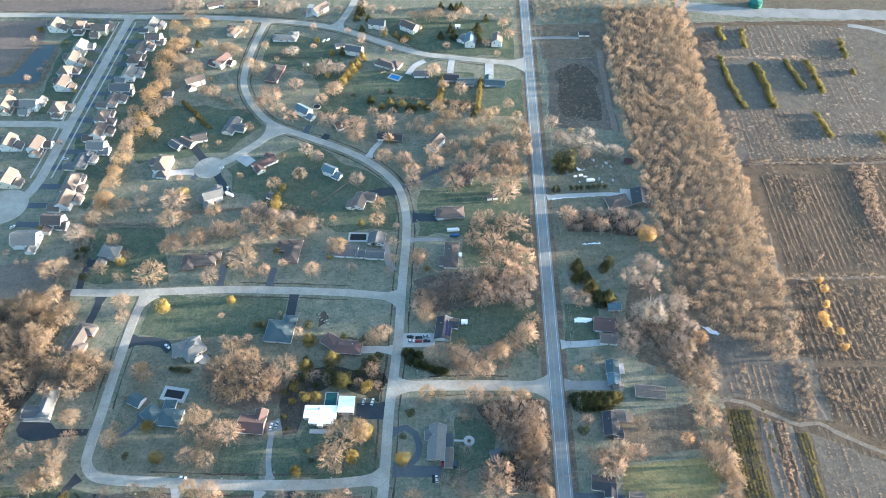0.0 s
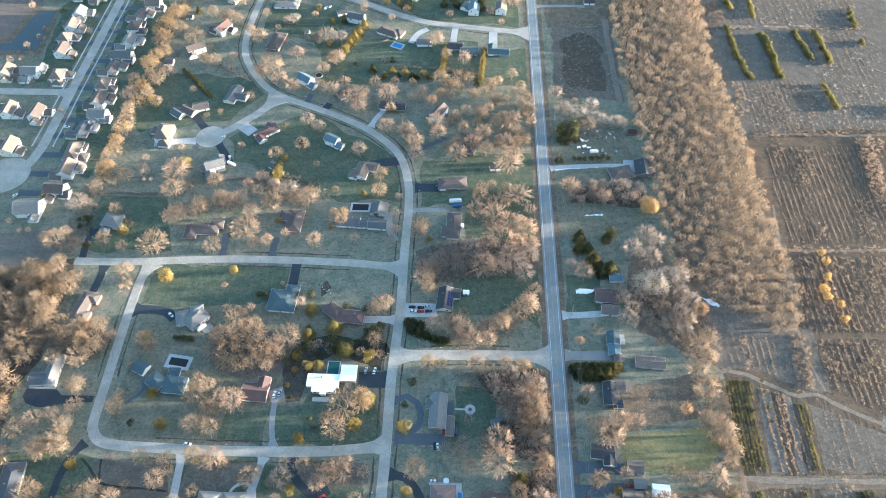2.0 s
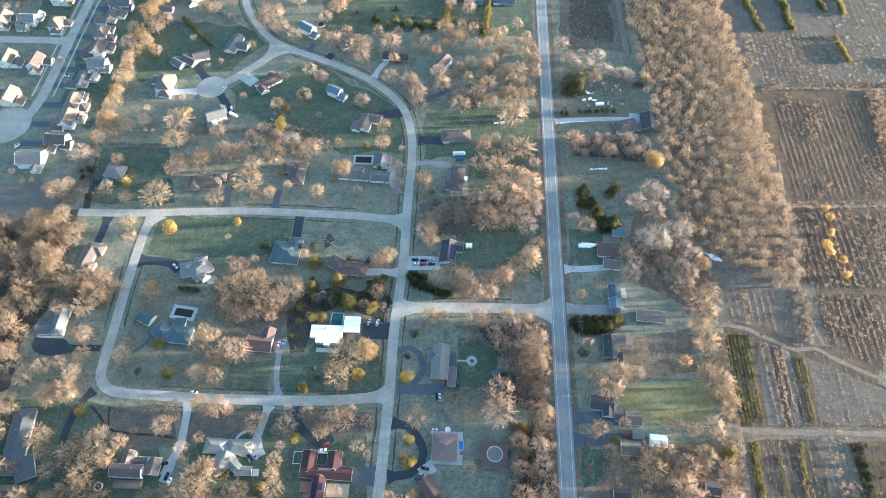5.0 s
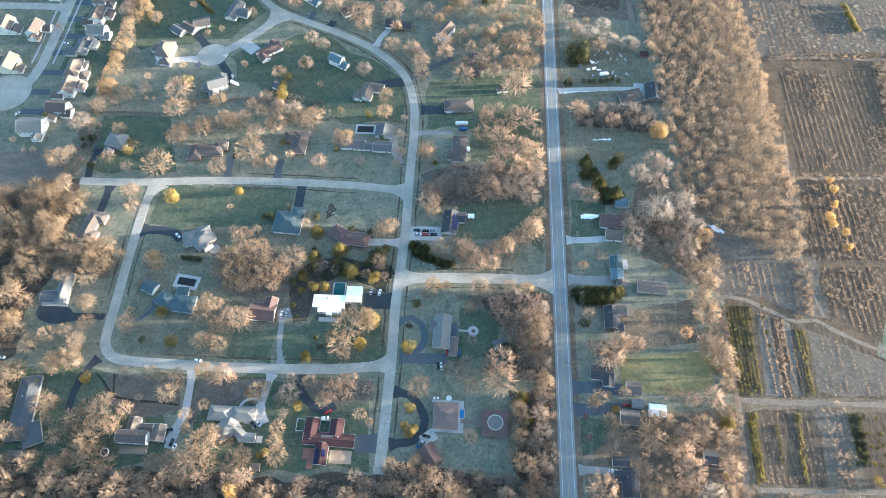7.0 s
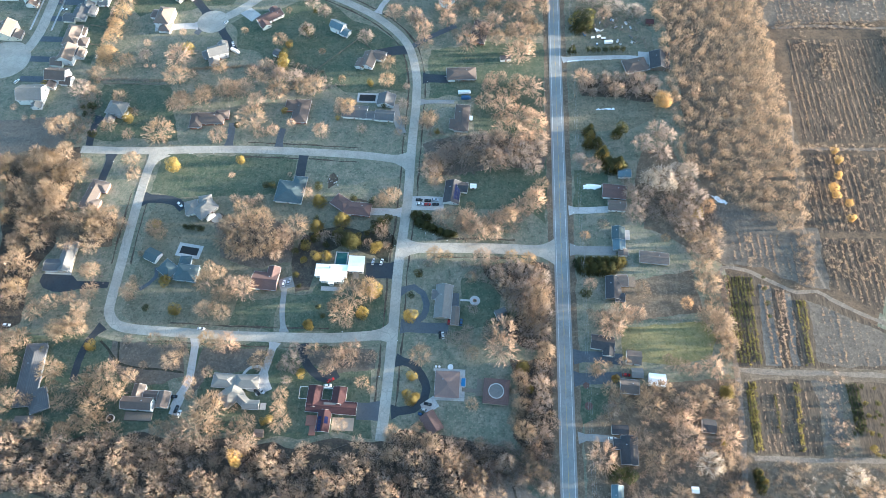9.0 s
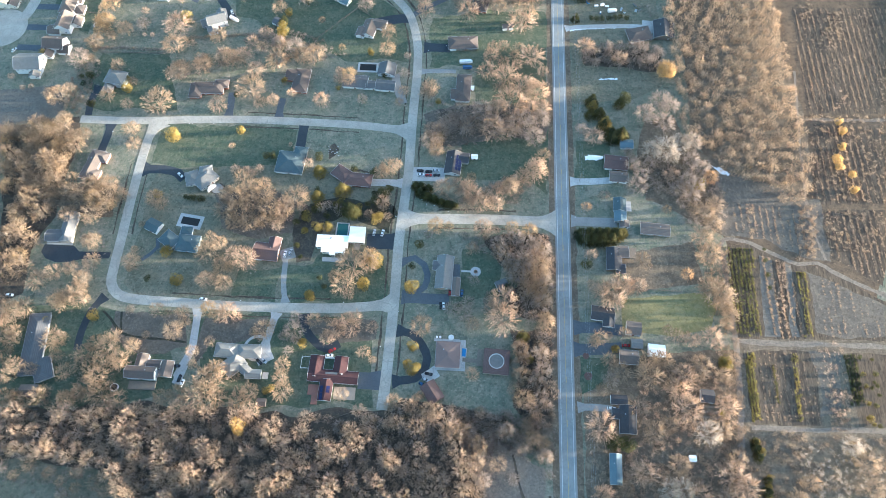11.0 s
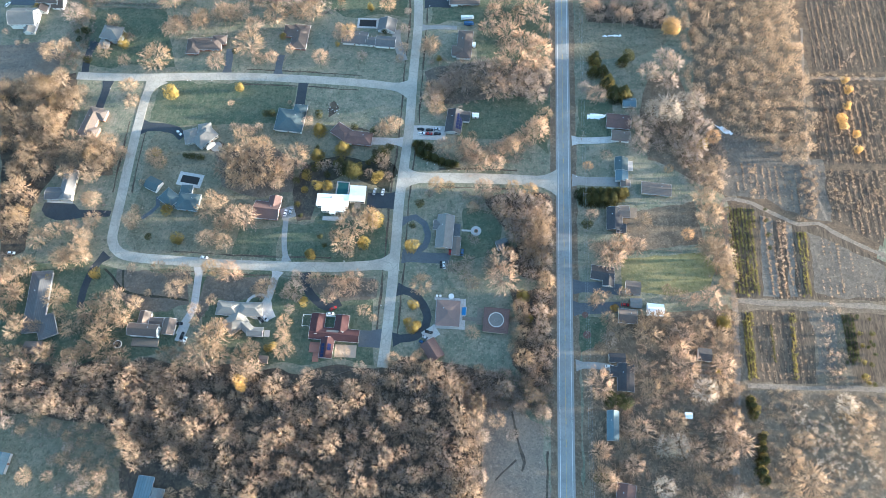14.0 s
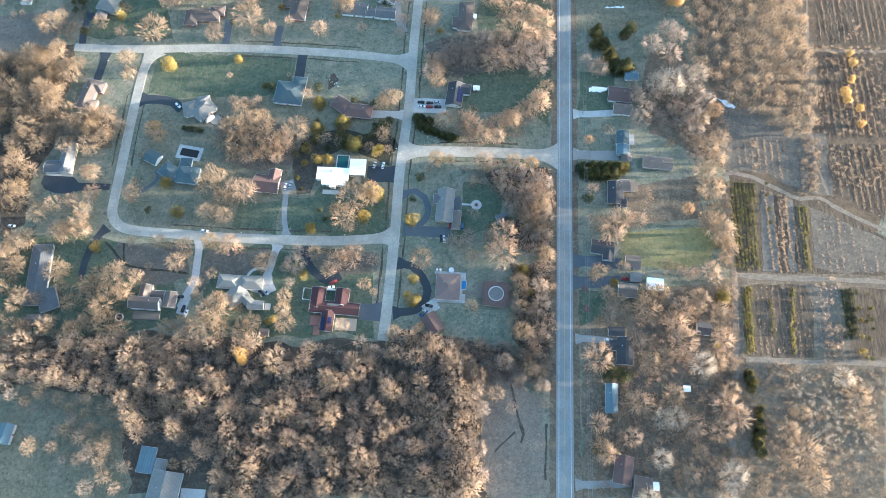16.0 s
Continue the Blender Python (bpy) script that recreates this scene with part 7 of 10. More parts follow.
# ---- trees ----
for _x, _y, _w in ((-234.9, 272.4, 14.0), (-230.5, 260.6, 12.5), (-238.3, 228.7, 12.7), (-227.9, 219.9, 11.5), (-236.8, 210.9, 14.0), (-205.9, 218.2, 14.8), (-201.2, 213.8, 12.0), (-152.4, 237.8, 10.9), (-158.0, 211.6, 17.3), (-151.4, 220.2, 21.5), (-146.0, 226.4, 16.2), (-147.4, 210.2, 21.3), (-134.0, 223.4, 18.8), (-135.6, 233.4, 9.5), (-128.5, 212.3, 20.0), (-123.9, 207.8, 13.2),):
    tree("tan", _x, _y, _w)
for _x, _y, _w in ((-164.1, 264.4, 5.0), (-124.2, 267.4, 4.1), (-157.7, 244.3, 8.2), (-145.9, 242.0, 8.2), (-141.6, 245.6, 6.8), (-120.4, 217.5, 13.3),):
    tree("rose", _x, _y, _w)
for _x, _y, _w in ((-206.3, 269.4, 11.7), (-206.3, 223.6, 6.7), (-160.8, 277.4, 7.0),):
    tree("yellow", _x, _y, _w)
for _x, _y, _w in ((-139.2, 257.2, 5.5), (-134.7, 257.4, 5.5), (-187.2, 222.7, 4.0), (-184.5, 221.9, 4.7), (-181.3, 221.8, 4.7), (-178.2, 221.8, 4.7), (-175.8, 221.8, 4.0),):
    tree("yew", _x, _y, _w)
for _x, _y, _w in ((-109.3, 251.3, 9.6), (-55.8, 220.5, 8.0), (-64.3, 213.8, 7.9), (-52.2, 213.5, 6.6), (-27.3, 280.0, 13.2), (-21.2, 283.5, 9.0), (-7.4, 237.7, 12.1), (-1.2, 234.3, 14.7), (-4.5, 229.0, 13.3), (-1.2, 223.0, 13.3), (-18.3, 235.3, 13.4),):
    tree("rose", _x, _y, _w)
for _x, _y, _w in ((-54.2, 248.1, 16.3), (-59.1, 245.7, 12.2), (-50.4, 252.4, 10.9), (-113.0, 222.6, 20.1), (-119.3, 215.7, 10.6), (-23.0, 273.0, 12.4), (-23.8, 265.6, 12.4), (0.9, 245.1, 8.1),):
    tree("tan", _x, _y, _w)
for _x, _y, _w in ((-91.8, 219.3, 8.0), (-84.0, 216.5, 9.3), (-96.5, 217.7, 8.0), (-108.7, 217.0, 8.0), (-16.2, 286.7, 16.8), (-7.5, 290.3, 12.6),):
    tree("grey", _x, _y, _w)
for _x, _y, _w in ((-100.9, 246.0, 11.6), (-83.7, 232.1, 12.8), (-99.9, 227.1, 10.7),):
    tree("spire", _x, _y, _w)
for _x, _y, _w in ((-104.3, 211.1, 7.9), (-57.7, 213.9, 6.6), (-71.8, 219.7, 6.0),):
    tree("yellow", _x, _y, _w)
for _x, _y, _w in ((-102.8, 257.8, 6.9), (-78.1, 249.5, 4.9), (-65.2, 247.5, 6.2), (-78.6, 220.4, 6.7), (-56.0, 230.5, 9.4), (-60.5, 225.1, 8.0), (-52.8, 234.3, 6.7),):
    tree("yew", _x, _y, _w)
for _x, _y, _w in ((-32.0, 237.8, 8.1), (-27.0, 236.6, 8.1), (-33.0, 233.9, 6.7), (-29.2, 232.0, 6.7), (-25.4, 230.3, 6.0), (-22.2, 228.4, 6.0), (-18.5, 227.2, 6.0), (-14.1, 226.0, 6.0), (-11.0, 225.5, 6.0), (-8.6, 225.1, 5.3),):
    tree("ever", _x, _y, _w)
for _x, _y, _w in ((-267.1, 138.6, 16.3), (-278.5, 138.9, 11.4), (-246.5, 142.0, 10.8), (-234.6, 145.8, 14.0), (-269.6, 122.6, 12.2), (-241.9, 118.7, 17.0), (-240.2, 119.4, 12.4), (-260.7, 102.2, 12.9), (-252.2, 100.9, 9.8), (-231.3, 100.1, 14.3), (-238.5, 109.8, 9.9), (-222.5, 111.0, 14.8), (-217.8, 118.6, 13.6), (-208.6, 116.3, 16.1), (-210.6, 107.2, 13.5), (-201.5, 108.7, 14.7), (-217.0, 102.6, 11.0), (-223.4, 105.8, 11.0), (-195.2, 117.8, 11.7), (-186.4, 141.4, 11.3), (-190.2, 126.3, 6.2), (-172.8, 128.2, 13.7), (-169.8, 139.8, 11.3), (-180.9, 138.8, 7.5), (-167.2, 134.6, 7.5), (-210.0, 97.6, 15.8), (-215.2, 92.6, 17.0), (-207.7, 87.6, 15.7), (-219.8, 87.4, 12.1), (-225.2, 83.6, 13.2),):
    tree("tan", _x, _y, _w)
for _x, _y, _w in ((-240.5, 83.6, 11.3), (-261.5, 83.9, 12.1), (-253.5, 83.3, 12.1), (-195.9, 84.9, 15.6), (-161.6, 90.1, 15.7), (-170.8, 87.9, 12.0), (-273.5, 106.5, 11.1), (-269.9, 112.1, 7.4),):
    tree("tan", _x, _y, _w)
for _x, _y, _w in ((-278.0, 130.4, 12.8), (-285.0, 144.4, 7.6), (-203.7, 141.3, 7.6),):
    tree("rose", _x, _y, _w)
for _x, _y, _w in ((-225.4, 136.9, 8.1), (-254.1, 132.9, 5.0),):
    tree("yellow", _x, _y, _w)
for _x, _y, _w in ((-147.8, 139.8, 11.3), (-149.9, 123.2, 8.7), (-119.3, 130.9, 14.9), (-125.0, 130.8, 7.5), (-115.4, 136.2, 7.5), (-89.5, 139.3, 11.2), (-82.8, 141.9, 6.2), (-58.1, 121.1, 9.2), (-52.8, 117.2, 6.1), (-104.4, 111.1, 11.6), (-104.4, 103.0, 11.5), (-101.9, 94.9, 13.8), (-143.7, 97.7, 24.2), (-147.2, 90.1, 21.7), (-142.2, 105.0, 14.6), (-132.0, 103.3, 7.3), (-120.6, 93.9, 13.2), (-126.4, 90.0, 14.4), (-138.4, 89.4, 14.4), (-68.0, 94.9, 10.8), (-158.8, 116.6, 9.8), (-157.8, 108.8, 7.3), (-71.7, 157.1, 7.6),):
    tree("tan", _x, _y, _w)
for _x, _y, _w in ((-153.9, 142.9, 12.6),):
    tree("gold", _x, _y, _w)
for _x, _y, _w in ((-142.9, 141.8, 14.5), (-136.8, 139.9, 7.5), (-76.4, 133.2, 14.9), (-73.9, 137.7, 11.2), (-66.5, 135.1, 14.3), (-65.1, 141.8, 11.2), (-69.9, 142.1, 8.7), (-80.8, 128.9, 11.1), (-54.4, 136.6, 9.9),):
    tree("rose", _x, _y, _w)
for _x, _y, _w in ((-100.7, 140.2, 10.0), (-101.2, 131.9, 14.9), (-102.8, 120.1, 7.4), (-106.2, 129.2, 8.7), (-99.2, 127.4, 7.4),):
    tree("grey", _x, _y, _w)
for _x, _y, _w in ((-95.0, 124.8, 6.9), (-112.6, 96.1, 5.4), (-110.1, 97.9, 5.4), (-94.9, 154.9, 6.3),):
    tree("yellow", _x, _y, _w)
for _x, _y, _w in ((-20.1, 206.6, 12.5), (-11.8, 207.0, 8.1), (28.7, 208.2, 11.1), (39.4, 205.7, 12.4),):
    tree("gold", _x, _y, _w)
for _x, _y, _w in ((9.7, 206.1, 15.1), (18.2, 206.3, 6.5), (27.1, 179.2, 11.5), (35.1, 183.5, 11.5), (42.0, 187.4, 12.9), (47.8, 185.1, 12.8), (37.5, 172.8, 14.0), (23.9, 155.6, 20.7), (51.6, 179.9, 8.9),):
    tree("rose", _x, _y, _w)
for _x, _y, _w in ((3.2, 191.8, 10.3), (18.7, 193.0, 6.5), (23.4, 185.8, 10.3), (45.5, 174.2, 15.3), (30.8, 173.3, 10.2), (44.5, 166.9, 13.9), (37.7, 164.0, 13.9), (46.9, 158.4, 13.8), (46.9, 194.2, 7.7),):
    tree("tan", _x, _y, _w)
for _x, _y, _w in ((-24.6, 201.0, 7.8), (-2.0, 202.9, 5.2), (5.3, 171.3, 7.6), (2.6, 155.6, 10.0), (-3.1, 153.4, 7.5), (32.8, 193.4, 7.7), (15.1, 156.3, 10.0),):
    tree("grey", _x, _y, _w)
for _x, _y, _w in ((-30.2, 194.4, 6.5), (-33.9, 179.5, 5.1),):
    tree("yew", _x, _y, _w)
for _x, _y, _w in ((-32.6, 164.3, 10.1),):
    tree("yellow", _x, _y, _w)
for _x, _y, _w in ((-25.5, 139.2, 16.8), (5.5, 141.0, 10.5), (33.9, 128.0, 11.6), (37.0, 121.7, 8.5), (34.3, 111.9, 11.5), (30.2, 102.9, 9.6), (36.7, 97.1, 13.1), (49.3, 144.1, 13.0), (45.2, 140.2, 7.4), (-31.0, 111.6, 4.8), (6.8, 110.6, 9.7), (-37.0, 92.2, 10.7), (-40.4, 91.4, 7.2), (-27.0, 89.4, 10.7), (-23.3, 98.1, 6.0), (-25.3, 95.6, 7.2), (-17.1, 88.7, 11.9), (11.1, 89.8, 7.1),):
    tree("tan", _x, _y, _w)
for _x, _y, _w in ((21.9, 144.4, 21.8), (15.3, 151.1, 11.2),):
    tree("rose", _x, _y, _w)
for _x, _y, _w in ((45.4, 100.2, 10.7), (48.8, 95.0, 9.5), (41.2, 93.4, 9.5), (47.3, 135.0, 9.8), (46.2, 125.1, 12.2), (47.3, 114.6, 13.3), (43.1, 107.9, 10.8), (0.6, 147.6, 12.5), (-8.7, 151.3, 10.0),):
    tree("grey", _x, _y, _w)
for _x, _y, _w in ((36.7, 135.9, 8.6), (39.9, 122.8, 6.7),):
    tree("spire", _x, _y, _w)
for _x, _y, _w in ((-29.3, 127.1, 7.4), (-28.8, 112.9, 8.5), (-31.9, 116.0, 6.1), (-26.2, 114.6, 6.1),):
    tree("yellow", _x, _y, _w)
for _x, _y, _w in ((83.1, 166.2, 15.1), (89.1, 162.6, 21.4), (121.7, 144.3, 7.4), (126.6, 140.6, 9.8), (133.0, 138.3, 11.0), (138.1, 139.3, 7.3), (145.9, 140.9, 13.5), (149.6, 135.9, 9.8), (98.1, 168.5, 13.9), (91.4, 161.3, 11.3), (77.3, 172.3, 6.3), (127.3, 116.2, 16.8),):
    tree("rose", _x, _y, _w)
for _x, _y, _w in ((80.7, 136.6, 11.1), (77.7, 134.8, 7.4), (95.4, 140.0, 9.8), (86.4, 139.0, 6.1), (150.1, 117.3, 10.8), (91.8, 116.7, 15.7), (108.7, 123.7, 13.3), (116.0, 123.8, 8.5), (136.7, 117.3, 13.2), (121.3, 111.0, 12.0), (152.9, 167.0, 22.6), (146.8, 172.1, 15.1), (158.1, 159.1, 9.9), (156.2, 149.3, 9.9), (159.5, 155.0, 12.4), (158.7, 127.1, 9.7),):
    tree("tan", _x, _y, _w)
for _x, _y, _w in ((85.6, 111.2, 12.0),):
    tree("grey", _x, _y, _w)
for _x, _y, _w in ((90.6, 131.0, 6.1), (153.3, 124.7, 8.5),):
    tree("yellow", _x, _y, _w)
for _x, _y, _w in ((82.9, 280.4, 16.6), (132.5, 251.4, 13.4), (88.3, 235.1, 9.3),):
    tree("rose", _x, _y, _w)
for _x, _y, _w in ((128.3, 270.5, 23.3), (139.0, 275.5, 19.2), (121.8, 269.4, 17.7), (147.2, 281.1, 9.6), (134.7, 266.3, 12.2),):
    tree("pale", _x, _y, _w)
for _x, _y, _w in ((74.8, 285.9, 11.1), (122.8, 243.4, 10.7), (135.7, 240.8, 12.0), (108.7, 240.9, 16.0), (113.0, 250.4, 13.4), (118.7, 260.2, 10.8), (107.5, 259.1, 12.2), (146.7, 264.9, 13.6), (145.8, 255.4, 8.1), (147.4, 243.3, 14.7), (144.7, 235.3, 13.3), (105.9, 269.2, 8.2),):
    tree("grey", _x, _y, _w)
for _x, _y, _w in ((151.7, 224.0, 15.8), (158.6, 230.6, 13.2), (154.8, 215.2, 14.3), (144.7, 227.9, 10.5),):
    tree("tan", _x, _y, _w)
for _x, _y, _w in ((76.2, 226.7, 7.7), (128.3, 226.6, 7.9), (158.0, 250.4, 12.1),):
    tree("rust", _x, _y, _w)
for _x, _y, _w in ((152.3, 247.5, 9.4),):
    tree("spire", _x, _y, _w)
for _x, _y, _w in ((101.8, 284.1, 15.2), (96.0, 281.0, 11.0),):
    tree("ever", _x, _y, _w)
for _x, _y, _w in ((-70.6, 175.5, 23.2), (-59.8, 178.1, 15.4), (-73.8, 162.7, 17.6), (-80.1, 167.6, 11.5), (-162.8, 181.0, 17.6), (-153.2, 173.5, 13.9), (-160.0, 161.7, 13.4), (-149.2, 160.4, 13.4), (-236.7, 158.4, 14.0), (-243.8, 147.1, 14.0), (-235.0, 171.0, 14.0), (-241.8, 186.0, 12.3), (26.1, 237.2, 14.5), (47.9, 262.6, 12.3), (109.1, 187.4, 13.8), (147.7, 205.9, 17.9), (150.8, 192.5, 17.7), (156.1, 167.1, 15.0), (77.5, 134.9, 9.6), (80.3, 105.7, 9.3), (107.1, 114.3, 18.0), (85.4, 122.9, 10.9), (107.7, 83.4, 15.4), (117.8, 87.5, 12.7), (146.2, 85.9, 12.6), (91.6, 51.6, 10.2), (121.1, 65.4, 13.8), (138.9, 121.8, 14.5), (116.0, 123.7, 16.0), (152.8, 70.4, 12.4),):
    tree("tan", _x, _y, _w)
for _x, _y, _w in ((133.7, 36.0, 10.1), (80.1, 35.7, 13.5),):
    tree("tan", _x, _y, _w)
for _x, _y, _w in ((-138.4, 176.5, 20.2), (25.7, 304.5, 28.0), (33.2, 318.4, 24.0), (37.7, 303.0, 16.9), (-31.9, 312.4, 14.5), (42.0, 249.0, 19.5), (15.3, 281.2, 22.9), (-1.6, 284.8, 17.6), (77.7, 190.6, 10.0), (78.7, 84.4, 20.4), (16.8, 299.0, 18.6), (28.5, 288.9, 16.7), (94.4, 170.8, 16.7), (105.0, 170.2, 13.6),):
    tree("rose", _x, _y, _w)
for _x, _y, _w in ((102.3, 96.4, 12.8), (126.6, 96.8, 20.6), (122.9, 106.3, 17.2), (79.3, 48.2, 14.3), (96.9, 42.0, 14.2), (149.0, 61.9, 19.9), (154.7, 55.4, 16.4), (81.4, 32.8, 14.1), (128.9, 50.3, 17.0), (149.8, 98.7, 15.6), (128.1, 24.3, 11.9), (145.6, 48.9, 16.3), (101.8, 60.3, 17.2),):
    tree("rose", _x, _y, _w)
for _x, _y, _w in ((137.2, 83.2, 17.5), (121.4, 52.9, 17.1), (114.1, 52.0, 14.3), (113.1, 31.1, 14.0), (149.2, 23.6, 19.2), (144.9, 13.5, 13.1), (104.8, 11.2, 13.1), (216.3, 80.8, 13.9),):
    tree("pale", _x, _y, _w)
for _x, _y, _w in ((189.3, 38.9, 20.1), (182.4, 50.5, 14.9), (190.5, 60.3, 11.6), (179.3, 32.7, 13.3), (164.6, 20.4, 13.2), (193.8, 24.9, 16.5), (221.6, 71.0, 15.1), (223.3, 59.0, 13.6),):
    tree("tan", _x, _y, _w)
for _x, _y, _w in ((-60.3, 182.3, 13.9),):
    tree("gold", _x, _y, _w)
for _x, _y, _w in ((245.2, 271.0, 8.2), (246.0, 265.6, 6.9), (252.6, 259.4, 6.2), (251.9, 248.5, 6.9), (252.4, 303.3, 6.5), (253.1, 295.2, 6.5), (250.2, 281.9, 7.0),):
    tree("tuft", _x, _y, _w)
for _x, _y, _w in ((135.9, 180.3, 9.9),):
    tree("rust", _x, _y, _w)
for _x, _y, _w in ((-190.4, 181.4, 9.4), (-179.9, 162.8, 9.2), (-62.4, 164.8, 9.9), (-95.6, 156.3, 7.6), (-90.9, 204.0, 8.5), (-97.2, 203.6, 8.0), (-104.9, 201.0, 5.5), (-58.7, 210.6, 8.6), (35.6, 136.3, 8.9), (153.5, 127.0, 8.7), (-56.8, 181.2, 11.6),):
    tree("yellow", _x, _y, _w)
for _x, _y, _w in ((-198.3, 162.8, 5.4), (75.0, 185.1, 8.4), (86.0, 76.3, 10.5), (93.8, 76.7, 11.2), (79.0, 32.9, 8.7), (26.5, 167.9, 5.3), (-82.2, 213.8, 8.0), (-76.2, 214.0, 11.9),):
    tree("yew", _x, _y, _w)
# evergreens in the low sun, coloured yellow to look lit
for _x, _y, _w in ((169.7, 58.0, 4.8), (168.2, 50.3, 5.4), (168.8, 42.8, 4.7), (92.1, 294.4, 10.9), (84.1, 309.1, 10.1), (101.6, 282.3, 10.7),):
    tree("spire", _x, _y, _w)
for _x, _y, _w in ((83.3, 312.1, 11.9), (88.4, 302.1, 11.8), (90.6, 291.9, 10.0), (95.5, 285.8, 12.4), (102.6, 311.4, 10.1), (82.1, 301.1, 10.1), (165.4, 77.9, 7.6), (165.9, 72.9, 7.6), (165.2, 81.2, 7.0), (169.5, 61.0, 6.8), (168.2, 54.7, 7.5), (168.6, 48.6, 8.1), (166.5, 42.5, 8.1), (168.4, 38.2, 7.4), (166.3, 47.1, 6.8),):
    tree("ever", _x, _y, _w)
for _x, _y, _w in ((72.8, 206.9, 11.7), (75.4, 202.6, 11.7), (78.1, 207.1, 11.7), (80.7, 202.9, 11.7), (83.4, 207.4, 11.7), (86.0, 203.2, 11.7), (88.8, 207.7, 11.7), (91.3, 203.5, 11.7), (94.1, 208.0, 11.7),):
    tree("ever", _x, _y, _w)
# sunlit east end of the dark conifer row, its light put into yellow foliage
for _x, _y, _w in ((96.4, 207.4, 10.1), (99.4, 209.2, 8.6),):
    tree("spire", _x, _y, _w)
for _x, _y, _w in ((-288.0, 604.8, 14.9), (-278.2, 599.2, 13.5), (-262.8, 608.7, 18.7), (-276.9, 569.5, 22.9), (-284.3, 554.4, 19.0), (-271.5, 575.5, 15.7), (-278.6, 551.9, 16.5), (-287.3, 543.1, 14.0), (-273.2, 513.6, 15.9), (-278.6, 505.4, 15.8), (-285.4, 498.1, 14.5), (-280.2, 467.3, 14.1), (-276.4, 461.4, 11.8), (-279.0, 412.0, 17.4), (-282.9, 400.6, 14.1), (-280.3, 386.7, 15.9), (-279.7, 366.8, 18.5), (-280.7, 361.2, 15.4), (-98.2, 353.2, 7.1), (-90.3, 327.5, 11.9), (136.3, 339.3, 16.6),):
    tree("gold", _x, _y, _w)
for _x, _y, _w in ((-279.0, 624.8, 15.1), (-279.6, 528.5, 18.5), (-251.6, 534.7, 22.1), (-290.0, 474.7, 14.2), (-287.4, 459.1, 15.0), (-278.1, 484.1, 12.1), (-272.0, 456.4, 13.9), (-231.3, 567.7, 14.3), (-244.4, 576.8, 14.5), (-234.0, 504.4, 12.3), (-353.6, 544.1, 8.2), (-218.1, 595.9, 14.7), (-225.5, 566.8, 15.5), (-217.4, 565.3, 11.9), (-192.6, 576.6, 9.6), (-191.6, 535.5, 18.6), (-202.6, 546.7, 12.8), (-283.5, 438.3, 13.7), (-279.3, 423.7, 11.3), (-262.3, 447.0, 11.6), (-280.8, 348.3, 14.2), (-271.5, 356.6, 9.5), (-262.2, 361.5, 15.4), (-191.8, 358.0, 15.3), (-177.4, 336.1, 19.6), (-195.5, 331.2, 17.6), (-210.4, 324.6, 19.3), (-258.3, 326.3, 13.8), (-220.6, 346.5, 19.9), (-184.2, 456.1, 10.6),):
    tree("tan", _x, _y, _w)
for _x, _y, _w in ((-149.7, 389.3, 12.8), (-143.3, 335.8, 21.4), (-117.1, 342.7, 19.7), (-125.6, 341.2, 16.8), (-65.3, 367.1, 13.4), (-63.8, 350.5, 15.1), (16.3, 394.8, 15.8), (-22.3, 480.0, 17.4), (-158.0, 309.2, 26.2), (-220.6, 292.9, 25.8), (-260.0, 300.0, 13.4), (-292.9, 297.4, 17.9),):
    tree("tan", _x, _y, _w)
for _x, _y, _w in ((-89.7, 322.2, 11.8), (-31.3, 316.0, 16.2), (-160.5, 636.6, 8.8), (-145.3, 631.6, 8.8), (-238.7, 639.4, 16.6), (-221.3, 639.6, 16.6), (-49.7, 625.9, 16.3), (-35.6, 626.0, 16.3), (-27.2, 630.2, 15.1),):
    tree("tan", _x, _y, _w)
for _x, _y, _w in ((-296.0, 637.5, 20.5), (-276.4, 640.7, 20.6), (-288.2, 647.0, 19.4), (-185.0, 634.4, 20.4), (-202.3, 634.2, 20.4), (-175.4, 643.2, 15.3), (-106.1, 646.2, 12.8), (-128.4, 536.2, 22.1), (-136.9, 537.1, 15.0), (-115.9, 537.4, 15.0), (-120.1, 419.6, 14.3), (-131.0, 428.8, 12.4), (-130.6, 398.7, 16.0), (-131.6, 350.4, 15.1), (-84.7, 393.6, 14.9), (-250.3, 367.9, 11.6), (-287.8, 454.1, 17.1), (-79.3, 601.4, 9.8), (-100.7, 591.7, 9.7), (74.6, 463.6, 16.0), (80.4, 445.9, 15.6), (5.5, 294.6, 20.2), (13.3, 284.1, 19.9), (32.7, 288.5, 24.4), (46.8, 291.6, 17.4), (-10.3, 295.4, 17.5), (-17.9, 283.1, 17.3), (-27.1, 271.2, 17.0), (-21.6, 278.3, 17.2), (42.2, 277.2, 17.1),):
    tree("grey", _x, _y, _w)
for _x, _y, _w in ((25.0, 281.6, 17.2), (-6.1, 283.3, 17.3), (-145.4, 354.0, 13.3), (-289.0, 331.8, 18.7), (127.9, 428.6, 11.2), (-45.4, 413.5, 15.2),):
    tree("grey", _x, _y, _w)
